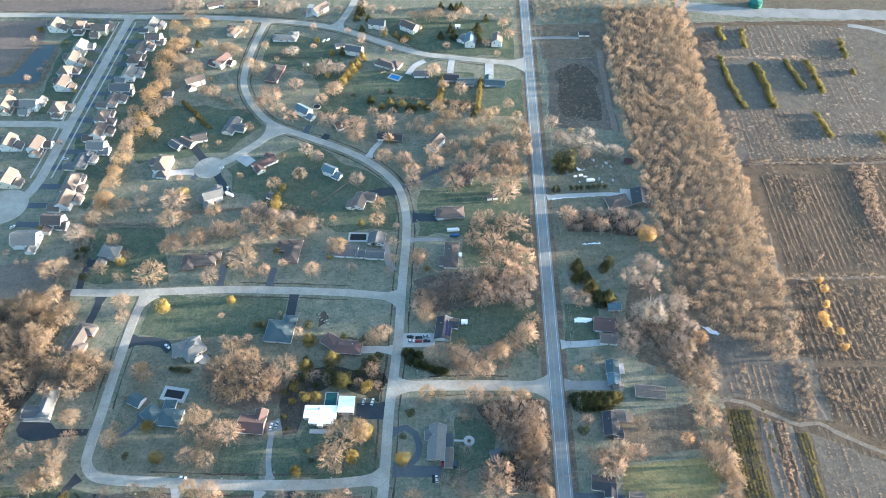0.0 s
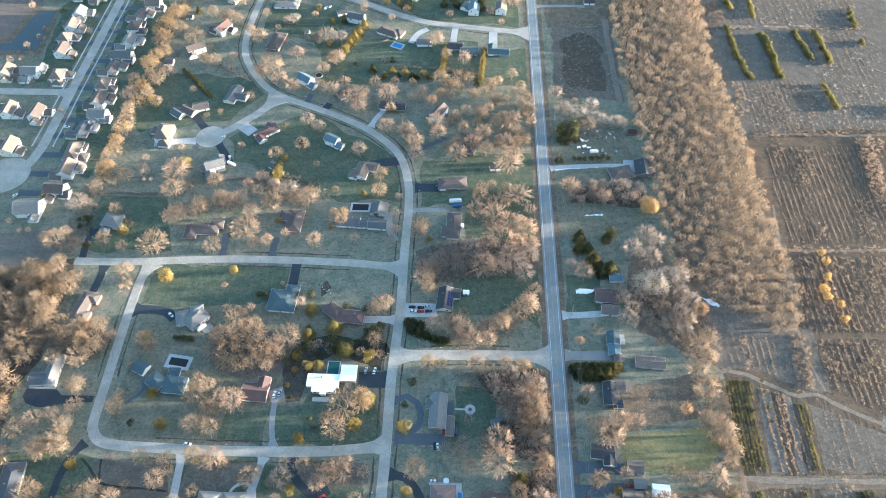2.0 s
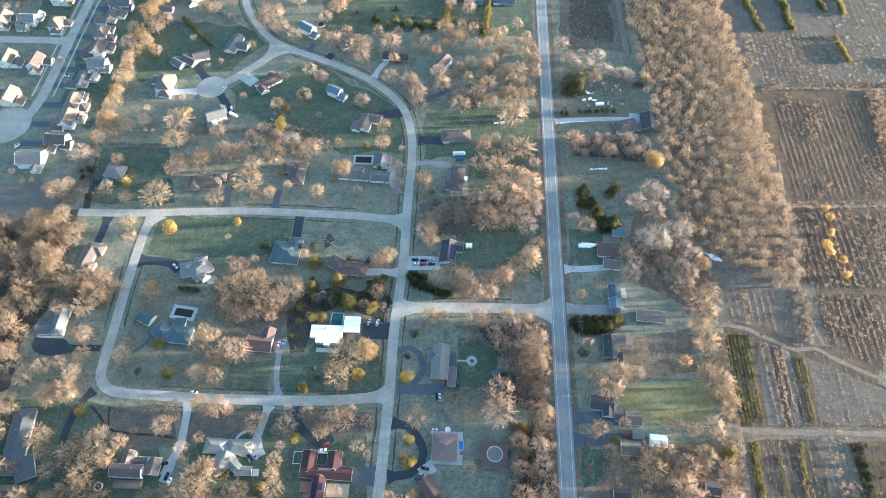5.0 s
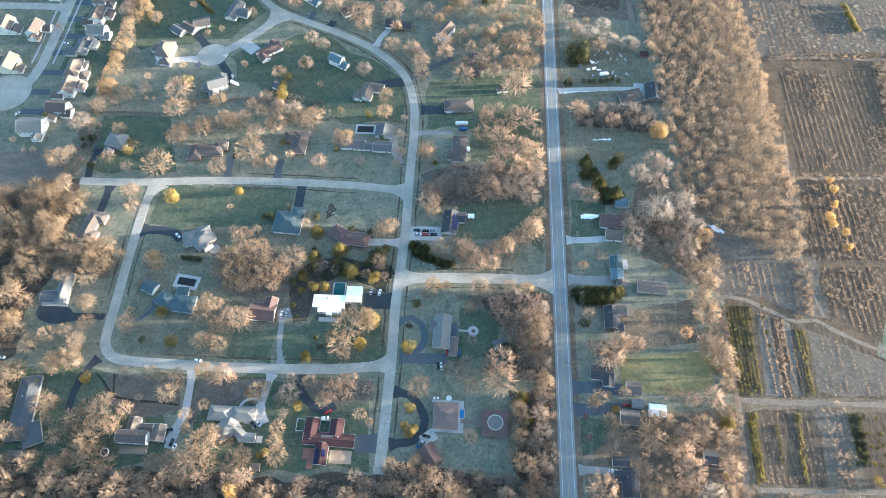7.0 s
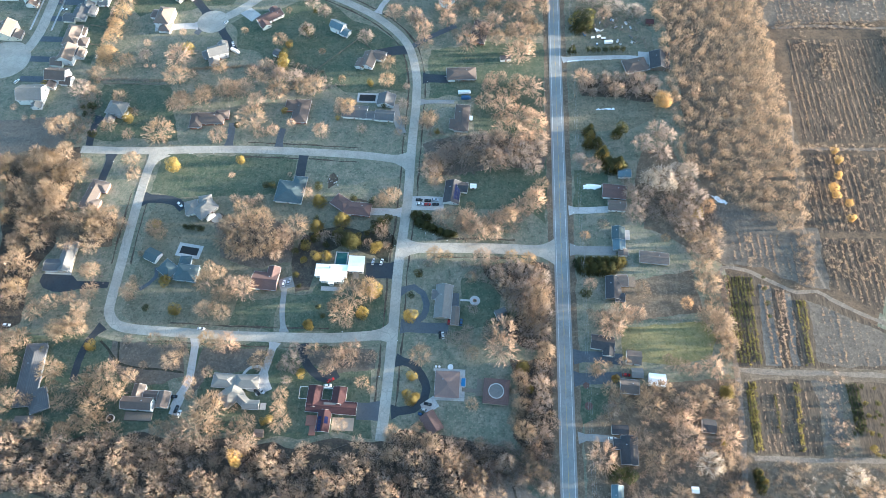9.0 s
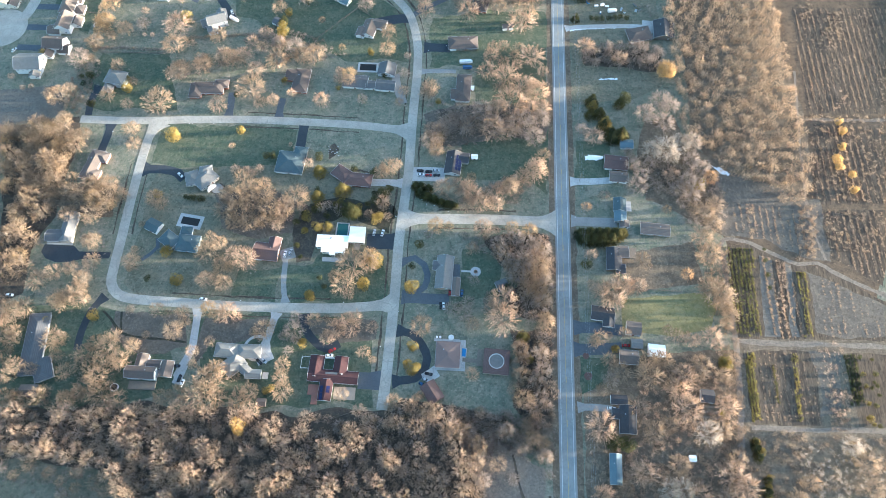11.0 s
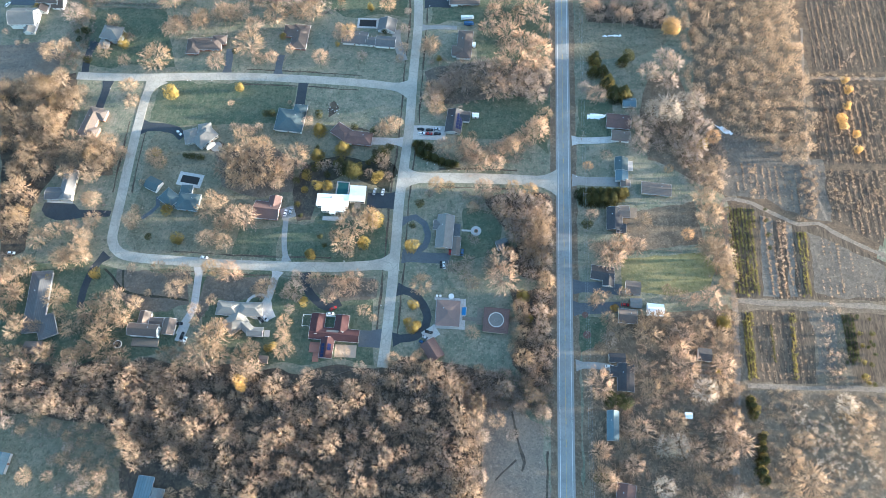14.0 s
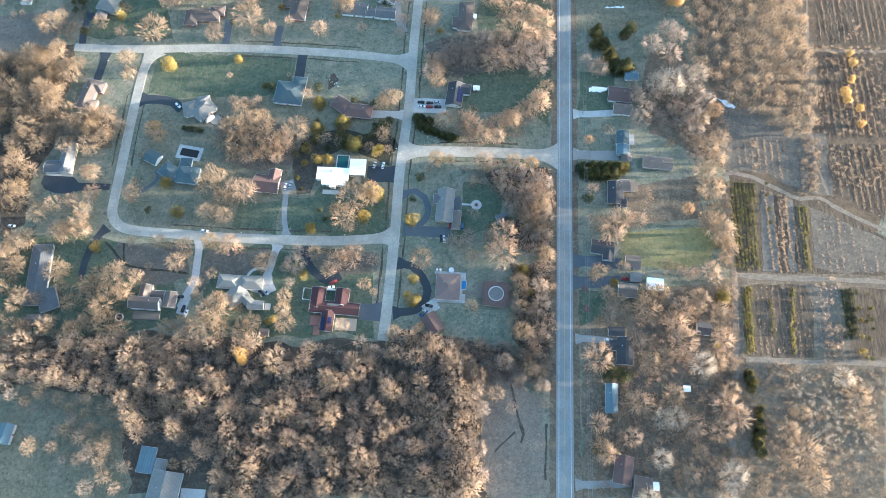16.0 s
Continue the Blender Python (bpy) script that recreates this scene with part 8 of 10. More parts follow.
for _x, _y, _w in ((-264.3, 486.6, 14.4), (-153.8, 513.5, 18.1), (-172.6, 493.3, 23.4), (-179.9, 487.0, 15.4), (-163.0, 478.1, 17.5), (-149.2, 468.5, 15.1), (-116.9, 505.9, 18.0), (-125.7, 493.2, 13.3), (-116.1, 463.2, 20.4), (-93.2, 455.7, 24.6), (-90.0, 443.4, 15.7), (-105.8, 474.3, 13.0), (-67.4, 461.0, 20.3), (-78.8, 475.4, 11.9), (-29.3, 535.0, 17.3), (-18.4, 515.3, 12.4), (-3.0, 509.8, 14.5), (-223.2, 367.2, 25.3), (-211.1, 352.3, 8.5), (-228.3, 395.7, 7.0), (-253.8, 383.9, 6.9), (-406.0, 523.6, 8.0), (-424.2, 584.4, 8.5), (-398.9, 548.4, 7.6), (-398.0, 535.3, 7.5), (-165.3, 354.6, 11.4), (-156.4, 364.0, 10.5), (-145.6, 354.5, 12.3), (-169.5, 339.0, 19.6), (-45.9, 458.7, 9.5),):
    tree("rose", _x, _y, _w)
for _x, _y, _w in ((-37.6, 457.4, 8.4), (-25.2, 426.5, 16.4), (-64.1, 418.7, 17.3), (-47.8, 415.6, 17.3), (-40.1, 402.2, 18.0), (-39.4, 389.5, 15.8), (-22.4, 413.3, 16.2), (-6.0, 388.6, 20.7), (33.3, 377.5, 25.3), (11.7, 347.3, 14.9), (40.9, 347.0, 22.5), (21.7, 327.6, 22.0), (43.8, 315.4, 20.7), (9.5, 332.6, 16.5), (47.4, 302.2, 15.9), (99.7, 426.4, 14.3), (80.0, 358.9, 17.0), (104.5, 349.0, 14.9), (-196.9, 328.4, 17.6), (-213.8, 321.9, 19.3), (-181.6, 336.0, 19.6), (-178.6, 295.3, 15.9), (-149.7, 299.3, 11.5), (-140.6, 300.5, 11.5), (-107.5, 302.9, 13.3), (-244.1, 293.8, 10.6), (-157.0, 327.3, 15.6), (-49.6, 312.8, 10.7),):
    tree("rose", _x, _y, _w)
for _x, _y, _w in ((-115.9, 602.1, 8.6), (-100.2, 586.0, 8.4), (-76.5, 639.2, 12.7), (-12.8, 623.5, 13.7), (-1.6, 633.6, 13.8), (20.7, 582.6, 10.8), (31.4, 567.3, 7.1), (37.9, 615.1, 12.3), (42.9, 595.9, 12.1), (-17.4, 578.5, 9.5), (-46.1, 606.6, 9.8), (-94.2, 641.3, 10.1), (-129.0, 641.0, 10.1), (-150.6, 608.5, 8.6), (-171.5, 565.8, 9.5), (-217.0, 614.7, 9.9),):
    tree("rose", _x, _y, _w)
for _x, _y, _w in ((-289.5, 305.7, 10.8), (-301.6, 299.9, 11.6), (-283.4, 274.5, 15.6), (-297.4, 263.5, 13.3), (-268.6, 256.2, 15.2), (-267.2, 266.4, 13.3), (-284.6, 241.1, 18.2), (-300.4, 256.5, 13.2),):
    tree("tan", _x, _y, _w)
for _x, _y, _w in ((-248.9, 309.9, 9.0), (-251.1, 318.3, 5.5),):
    tree("yellow", _x, _y, _w)
for _x, _y, _w in ((-28.7, 454.0, 11.6), (-14.7, 471.8, 12.9), (-21.8, 463.5, 10.6),):
    tree("rust", _x, _y, _w)
for _x, _y, _w in ((2.6, 229.9, 17.6), (14.9, 232.7, 16.0), (24.9, 238.7, 16.1), (34.7, 246.0, 14.6), (43.6, 252.7, 16.3), (7.7, 223.5, 15.1), (16.7, 224.5, 13.5),):
    tree("rose", _x, _y, _w)
for _x, _y, _w in ((-165.7, 567.5, 15.5), (93.8, 444.4, 18.1), (109.0, 436.5, 19.9), (122.9, 433.1, 16.6), (84.9, 444.7, 14.7), (104.4, 452.7, 15.9),):
    tree("pale", _x, _y, _w, 9.5)
for _x, _y, _w in ((-282.6, 472.4, 9.8), (-270.2, 453.9, 6.4), (-427.0, 604.8, 7.4), (-220.0, 378.5, 9.8), (-110.4, 523.2, 9.1), (-126.4, 532.6, 7.4), (-128.2, 567.3, 8.3), (-144.0, 588.9, 6.6), (-79.2, 598.7, 7.3), (-56.6, 594.6, 6.7), (-54.4, 492.4, 7.7), (-37.8, 492.3, 7.1), (-143.3, 387.6, 6.9), (-144.0, 368.4, 10.6), (-144.2, 363.4, 8.6), (-320.9, 339.8, 6.6), (-61.9, 445.5, 7.3), (76.5, 420.4, 10.1), (-316.7, 382.9, 4.4),):
    tree("yellow", _x, _y, _w)
for _x, _y, _w in ((12.6, 609.0, 13.5), (11.5, 594.6, 13.3), (-83.5, 496.8, 8.8), (-67.0, 511.3, 5.6), (-47.6, 487.9, 8.7), (-43.6, 487.9, 7.6), (-60.4, 490.8, 6.6), (-32.7, 488.8, 7.6), (86.3, 415.6, 15.1), (79.0, 413.4, 13.1), (74.3, 390.1, 8.8), (-62.0, 593.1, 8.5), (-108.5, 640.0, 11.4), (-106.6, 650.5, 11.5), (-110.3, 628.9, 8.8), (-23.4, 597.2, 9.7), (-260.4, 581.5, 8.4), (-128.9, 425.5, 4.1),):
    tree("ever", _x, _y, _w)
for _x, _y, _w in ((-146.0, 377.7, 7.8), (104.8, 313.1, 10.7), (-168.7, 307.7, 5.4), (-279.1, 320.8, 7.3), (-131.2, 398.8, 10.0), (-393.5, 583.0, 4.8), (-262.5, 443.0, 4.2), (108.2, 392.8, 4.9), (103.7, 392.1, 4.9), (99.3, 392.0, 4.9), (94.7, 391.3, 4.9), (90.3, 391.3, 4.9), (85.7, 390.6, 4.9), (112.7, 392.9, 4.9),):
    tree("yew", _x, _y, _w)
for _x, _y, _w in ((-287.5, 189.3, 18.6), (-277.4, 204.0, 15.7), (-244.4, 204.1, 17.5), (-211.0, 200.4, 5.5), (-211.0, 182.6, 5.5), (-237.9, 184.8, 14.0), (-211.0, 168.8, 5.5), (-264.6, 155.9, 15.1), (-277.8, 164.5, 18.2), (-248.2, 144.4, 14.9), (-272.4, 134.9, 17.8), (-237.7, 152.2, 14.0), (-272.8, 119.4, 14.6), (-209.5, 172.4, 14.0), (-287.5, 215.8, 19.0), (-276.1, 227.4, 17.9), (-256.0, 218.7, 15.8),):
    tree("tan", _x, _y, _w)
tree("tuft", -122.7, 73.7, 10.5, 17)
tree("tuft", 137.2, 340.0, 14.0, 13)
for _x, _y, _w in ((-78.5, 216.5, 10.4), (-71.9, 212.1, 9.5), (-84.6, 220.8, 8.8), (-98.9, 217.0, 8.0),):
    tree("yew", _x, _y, _w)
for _x, _y, _w in ((-55.9, 222.9, 12.0),):
    tree("rose", _x, _y, _w)
for _x, _y, _w in ((118.8, 299.4, 18.4), (131.0, 312.2, 16.9), (131.6, 293.3, 18.3),):
    tree("grey", _x, _y, _w)
for _x, _y, _w in ((-35.2, 238.0, 8.9), (-32.3, 232.7, 8.8), (-27.7, 230.0, 8.8), (-22.8, 228.4, 8.0), (-17.9, 226.2, 8.0), (-13.4, 224.7, 8.0),):
    tree("ever", _x, _y, _w)
for _x, _y, _w in ((136.7, 308.6, 15.2), (147.6, 277.0, 16.4), (151.7, 257.8, 16.2), (142.3, 247.3, 14.5),):
    tree("grey", _x, _y, _w)
for _x, _y, _w in ((83.6, 419.8, 20.3),):
    tree("yew", _x, _y, _w)
for _x, _y, _w in ((-280.4, 569.9, 17.9), (-278.6, 533.3, 19.6), (-280.0, 493.0, 16.6), (-278.7, 447.6, 14.8), (-280.6, 398.9, 14.0), (-280.1, 369.7, 14.6),):
    tree("gold", _x, _y, _w)
for _x, _y, _w in ((-267.3, 548.1, 16.3), (-276.6, 513.7, 17.0), (-269.7, 474.8, 16.3), (-281.3, 430.0, 13.5), (-118.8, 507.0, 14.5), (-224.7, 502.6, 15.6),):
    tree("tan", _x, _y, _w)
for _x, _y, _w in ((-138.7, 536.1, 8.0), (-63.3, 444.0, 11.4),):
    tree("rose", _x, _y, _w)
for _x, _y, _w in ((20.1, 195.5, 14.0), (29.5, 200.2, 13.3), (37.7, 196.5, 14.0), (47.2, 193.0, 13.9), (25.6, 186.1, 13.9), (36.1, 184.3, 15.4), (31.1, 174.1, 15.3), (48.8, 167.9, 13.7), (38.7, 159.9, 13.6), (47.6, 156.7, 13.5), (40.3, 148.1, 11.2),):
    tree("grey", _x, _y, _w)
for _x, _y, _w in ((44.8, 180.9, 15.3), (39.8, 171.0, 14.5), (49.1, 146.1, 12.7),):
    tree("tan", _x, _y, _w)
for _x, _y, _w in ((38.3, 389.1, 18.7),):
    tree("tan", _x, _y, _w)
for _x, _y, _w in ((14.1, 414.7, 18.2), (6.0, 403.5, 17.0), (38.4, 431.0, 18.5), (-38.0, 465.5, 10.7), (32.1, 403.9, 17.0),):
    tree("rose", _x, _y, _w)
for _x, _y, _w in ((6.1, 78.2, 10.6), (16.5, 74.9, 10.5), (26.0, 78.5, 12.0), (33.9, 72.8, 9.8), (48.6, 67.2, 9.7), (30.9, 53.7, 8.9), (14.2, 52.0, 11.7), (13.3, 30.4, 11.5), (15.0, 16.8, 11.3), (50.1, 57.1, 7.6), (20.8, 74.3, 9.1),):
    tree("grey", _x, _y, _w)
for _x, _y, _w in ((1.3, 77.8, 12.0), (11.2, 71.9, 11.9), (41.4, 76.2, 11.9), (22.7, 61.6, 10.4), (11.0, 40.9, 10.2), (38.2, 83.4, 9.2), (47.3, 74.2, 9.1),):
    tree("tan", _x, _y, _w)

for _x, _y, _w in ((-9.1, 435.1, 11.2), (-13.3, 429.5, 8.9), (0.2, 440.6, 11.4), (-5.3, 434.5, 8.9), (14.4, 465.8, 11.2), (21.1, 470.0, 11.4), (26.1, 455.3, 11.2), (21.7, 455.8, 11.1), (19.0, 444.6, 11.2), (13.8, 439.1, 10.8), (38.8, 468.2, 11.2), (45.1, 452.0, 11.2), (51.9, 456.6, 11.4), (47.2, 441.3, 11.4), (52.0, 437.0, 11.2), (14.3, 435.2, 11.4), (12.0, 421.3, 7.3), (23.5, 427.3, 11.4), (25.5, 430.5, 11.4), (32.5, 422.3, 11.2), (38.6, 416.5, 11.4), (41.5, 417.9, 11.2), (44.2, 418.0, 10.5), (53.8, 429.6, 10.7), (27.7, 407.6, 11.4), (27.3, 401.9, 11.4), (41.2, 406.7, 11.2), (47.0, 407.4, 11.2), (-10.0, 480.2, 10.8), (-3.5, 481.2, 10.6), (2.3, 482.6, 11.3), (-9.8, 471.3, 11.2), (-4.2, 471.4, 8.9), (4.8, 462.7, 11.2), (6.4, 461.7, 10.5), (21.8, 474.0, 11.2), (18.7, 478.4, 10.0), (33.4, 455.3, 11.2), (26.1, 457.1, 11.1), (10.5, 438.8, 11.2), (11.1, 438.4, 11.3), (29.1, 434.3, 11.2), (37.1, 430.0, 11.4), (50.9, 462.6, 11.2), (46.1, 464.5, 11.1), (53.9, 443.5, 11.4), (51.6, 447.0, 11.2), (-1.9, 421.6, 10.7), (-1.0, 427.3, 7.9), (48.6, 410.0, 11.2), (41.6, 406.2, 11.4)):
    tree("sand", _x, _y, _w)
for _x, _y, _w in ((-331.9, 547.7, 6.0), (-337.1, 499.5, 5.0), (-336.8, 477.7, 5.0), (-342.1, 437.1, 6.0), (-335.2, 426.4, 5.0), (-353.7, 420.5, 5.0), (-413.2, 502.8, 8.0), (-404.1, 506.3, 7.0), (-397.2, 510.4, 5.0), (-398.6, 478.9, 6.0), (-381.9, 473.3, 5.0), (-366.4, 475.0, 5.0), (-337.3, 317.1, 6.0), (-325.7, 307.6, 5.0), (-319.6, 308.7, 5.0), (-249.5, 361.2, 4.0), (-243.5, 361.4, 4.0), (-245.0, 315.2, 8.0), (-74.8, 510.9, 5.0), (-129.4, 309.4, 8.0), (-97.0, 323.2, 10.0),):
    tree("rose", _x, _y, _w)
for _x, _y, _w in ((-236.1, 466.2, 8.0), (-206.4, 438.5, 6.0), (-217.1, 434.7, 6.0), (-234.8, 525.5, 7.0), (-263.1, 516.3, 5.0), (-179.2, 557.8, 6.0), (-211.3, 511.5, 8.0), (-148.9, 423.1, 7.0), (-116.8, 380.0, 7.0), (-52.0, 305.3, 8.0),):
    tree("tan", _x, _y, _w)
for _x, _y, _w in ((-356.6, 507.2, 5.0), (-77.1, 351.0, 6.0), (-24.9, 308.9, 5.0), (-136.7, 321.8, 6.0), (-97.4, 318.1, 4.0),):
    tree("yellow", _x, _y, _w)
for _x, _y, _w in ((-282.7, 313.4, 5.0), (-286.0, 320.2, 4.0), (-271.0, 295.0, 7.0), (-100.4, 505.5, 4.0), (-64.9, 330.6, 5.0),):
    tree("yew", _x, _y, _w)
for _x, _y, _w in ((-78.6, 306.0, 9.0), (-49.5, 347.5, 7.0), (-50.3, 330.1, 10.0),):
    tree("grey", _x, _y, _w)

# ----  low bare undergrowth round the trees ----
_r, _under = random.Random(8), []
for _o in [o for o in scene.objects if o.name.split(".")[0] in ("tree", "maple_tree", "ash_tree")]:
    _x, _y, _w = _o.location.x, _o.location.y, _o.scale.x
    if noise.noise((_x * 0.012, _y * 0.012, 4.0)) > -0.12:
        for _k in range(4):
            _a, _d = _r.uniform(0, 6.283), _w * _r.uniform(0.1, 0.62)
            _under.append((_x + _d * math.cos(_a), _y + _d * math.sin(_a), 0, _r.uniform(1.2, 3.0), _r.uniform(0.7, 2.0)))
joined("undergrowth", BRUSH_SHAPES, [p for p in _under if abs(p[0] - 61.3) > 7], GREY_TWIGS, "low grey bare shrubs under the garden trees", "undergrowth")


# ---- woods and undergrowth ----
woods("woods_south", [(-269.5, 73.8), (-230.2, 79.4), (-193.4, 81.5), (-170.7, 86.2), (-130.1, 85.0), (-109.9, 84.2), (-83.1, 83.0), (-56.9, 87.1), (-30.8, 92.0), (-4.2, 90.8), (1.6, 72.6), (13.5, 60.4), (12.7, 41.6), (15.7, 20.6), (11.6, 2.9), (-127.5, -5.3), (-131.0, 14.0), (-147.0, 24.0), (-162.0, 27.0), (-176.0, 27.0), (-186.0, 42.0), (-204.0, 47.0), (-225.0, 51.0), (-242.0, 52.0), (-262.0, 48.0)], 7.3, 9.4, 10.6, WOOD_TWIGS, "leafless woodland of tan and grey-brown trees", 1, 0.92)
woods("woods_south_grey", [(-269.3, 73.1), (-170.1, 82.8), (-82.0, 74.4), (-30.6, 89.0), (-4.1, 88.1), (12.8, 76.5), (38.7, 81.2), (48.6, 65.6), (19.8, 63.9), (12.8, 38.5), (15.7, 6.0), (-127.5, -5.3), (-131.0, 14.0), (-147.0, 24.0), (-162.0, 27.0), (-176.0, 27.0), (-186.0, 42.0), (-204.0, 47.0), (-225.0, 51.0), (-242.0, 52.0), (-262.0, 48.0)], 9.0, 8.2, 8.6, GREY_TWIGS, "smaller grey-brown trees among the woodland", 71, 0.75)
brush("woods_south_under", [(-269.5, 73.8), (-230.2, 79.4), (-170.1, 82.8), (-130.1, 85.0), (-82.0, 74.4), (-56.6, 84.1), (-4.1, 88.8), (48.5, 81.8), (53.4, 62.7), (39.0, 65.0), (13.0, 73.2), (18.7, 6.2), (-127.5, -5.3), (-131.0, 14.0), (-147.0, 24.0), (-162.0, 27.0), (-176.0, 27.0), (-186.0, 42.0), (-204.0, 47.0), (-225.0, 51.0), (-242.0, 52.0), (-262.0, 48.0)], 3.1, 4.6, 6.4, WOOD_TWIGS, "tangled bare undergrowth in the woods", 2, 0.85)
woods("woods_east", [(142.2, 657.8), (227.1, 658.5), (220.6, 552.7), (219.7, 472.4), (226.6, 416.7), (224.5, 355.5), (229.9, 302.2), (227.0, 259.7), (216.7, 235.7), (200.9, 237.5), (167.1, 258.5), (146.0, 290.7), (143.6, 354.0), (137.8, 415.2), (134.1, 486.2), (134.1, 569.5)], 5.5, 7.4, 7.0, BELT_TWIGS, "long belt of leafless trees beside the field", 3, 1.00, shapes=BELT_SHAPES, sizes=(0.82, 1.08))
woods("woods_west", [(-337.9, 268.3), (-304.4, 277.0), (-285.9, 282.6), (-270.0, 267.1), (-271.8, 235.5), (-231.3, 226.7), (-231.7, 211.8), (-257.0, 214.7), (-258.1, 204.1), (-285.9, 209.0), (-280.7, 176.3), (-284.0, 148.7), (-301.8, 147.7)], 8.0, 10.6, 11.0, TAN_TWIGS, "leafless woodland around the houses", 4, 1.00)
woods("woods_west_low", [(-296.0, 140.4), (-272.7, 134.1), (-257.4, 91.7), (-221.8, 86.7), (-202.4, 91.3), (-213.9, 126.2), (-202.7, 123.2), (-195.1, 81.4), (-236.9, 79.0), (-275.2, 70.1)], 10.0, 10.0, 11.0, TAN_TWIGS, "leafless trees around the houses", 14, 1.00)
brush("brush_block", [(-3.2, 203.0), (36.5, 205.1), (52.7, 201.9), (53.0, 159.3), (27.0, 154.1), (12.8, 164.6), (37.1, 173.6), (19.0, 188.2), (0.8, 195.2)], 2.6, 3.6, 3.2, GREY_TWIGS, "dark tangled bare undergrowth", 5, 1.00)
brush("brush_verge", [(27.5, 135.8), (53.1, 137.2), (54.3, 82.1), (42.0, 81.4), (30.3, 94.1)], 3.2, 4.2, 4.5, TAN_TWIGS, "bare shrubs beside the road", 6, 1.00)
woods("thicket_row", [(-7.6, 91.3), (28.7, 91.3), (54.3, 84.1), (53.7, 65.9), (42.2, 67.1), (29.2, 70.9), (13.4, 63.6), (-3.4, 75.6)], 4.2, 5.2, 5.6, GREY_TWIGS, "tangled grey-brown thicket beside the clearing", 72, 1.00, shapes=BELT_SHAPES)
woods("thicket_verge", [(27.4, 139.4), (54.1, 140.9), (55.0, 82.2), (43.6, 81.5), (31.3, 94.1), (33.1, 114.8)], 5.4, 6.2, 6.4, ROSE_TWIGS, "bare thicket beside the road", 73, 0.85, shapes=BELT_SHAPES)
woods("thicket_block", [(11.4, 201.8), (36.5, 205.1), (53.8, 202.0), (54.1, 140.9), (32.3, 150.7), (26.7, 165.4), (37.1, 173.6), (19.0, 188.2)], 6.0, 6.6, 6.6, ROSE_TWIGS, "bare thicket on the corner lot", 74, 0.75, shapes=BELT_SHAPES)
brush("brush_row", [(-7.6, 91.9), (28.7, 91.3), (54.3, 83.4), (53.1, 65.8), (42.2, 68.4), (29.2, 72.5), (13.4, 63.6), (-3.4, 75.6)], 2.4, 4.4, 5.0, GREY_TWIGS, "dark bare undergrowth by the clearing", 7, 1.00)
brush("brush_yards_east", [(107.1, 272.3), (136.7, 265.0), (168.4, 245.0), (165.6, 211.9), (141.1, 218.7), (135.2, 239.1), (109.8, 244.2)], 3.4, 4.5, 4.2, GREY_TWIGS, "grey bare brush behind the houses", 8, 1.00)
brush("brush_field_edge", [(142.1, 206.6), (160.6, 215.6), (164.4, 176.6), (162.6, 136.0), (159.9, 68.8), (148.9, 13.4), (139.9, 12.8), (147.2, 68.1), (154.8, 142.8), (150.2, 172.0)], 3.6, 4.5, 5.0, STALKS, "tan brush along the field edge", 10, 1.00)
brush("brush_dry_yard", [(101.8, 125.6), (158.9, 132.3), (148.9, 13.4), (79.5, 9.2), (80.5, 64.2), (100.3, 84.7)], 3.5, 4.2, 4.0, ROSE_TWIGS, "tan brush and saplings in dry grass", 11, 0.80)
woods("thicket_drive", [(77.4, 365.6), (116.8, 368.7), (139.7, 362.0), (133.1, 341.5), (77.9, 346.1)], 3.8, 6.0, 6.0, GREY_TWIGS, "dark bare thicket beside the drive", 12, 0.95, shapes=BELT_SHAPES)
brush("brush_junk", [(78.7, 441.5), (133.2, 442.3), (131.4, 395.8), (111.2, 414.8), (76.7, 414.3)], 4.0, 4.0, 4.0, GREY_TWIGS, "bare brush around stored materials", 13, 0.70)
brush("brush_corner", [(-31.6, 241.2), (-19.8, 228.6), (31.6, 227.6), (47.5, 251.6), (32.3, 251.3), (-5.1, 228.9)], 2.8, 3.6, 3.4, ROSE_TWIGS, "bare shrubs at the corner", 15, 0.80)
brush("brush_north_lots", [(-33.2, 307.4), (5.6, 313.3), (50.5, 309.0), (50.9, 279.2), (17.6, 283.4), (-5.9, 268.7), (-30.9, 263.5)], 3.6, 4.0, 3.6, GREY_TWIGS, "grey bare brush between lots", 16, 0.75)
brush("brush_west_line", [(-294.1, 358.0), (-285.2, 358.2), (-276.0, 313.3), (-280.1, 284.9), (-291.3, 287.2), (-288.4, 318.4)], 3.4, 4.2, 4.0, TAN_TWIGS, "bare brush between the lots", 17, 1.00)
brush("brush_gardens", [(-176.0, 366.0), (-150.0, 376.0), (-112.0, 362.0), (-96.0, 350.0), (-118.0, 338.0), (-150.0, 346.0), (-172.0, 352.0)], 3.0, 3.6, 3.2, GREY_TWIGS, "dark bare undergrowth between gardens", 91, 0.8)
brush("brush_gardens", [(-292.0, 340.0), (-276.0, 338.0), (-270.0, 300.0), (-282.0, 290.0), (-296.0, 296.0)], 3.0, 3.8, 3.4, GREY_TWIGS, "dark bare undergrowth between gardens", 92, 0.85)
hedge("hedge", (-286.2, 348.2), (-231.4, 349.1), 3.6, 3.0, GREY_TWIGS, "straggling bare hedge between gardens", 30)
hedge("hedge", (-113.3, 364.1), (-143.9, 337.6), 3.6, 3.0, TAN_TWIGS, "straggling bare hedge between gardens", 31)
hedge("hedge", (-278.5, 602.7), (-286.9, 480.4), 3.6, 3.0, GREY_TWIGS, "straggling bare hedge between gardens", 32)
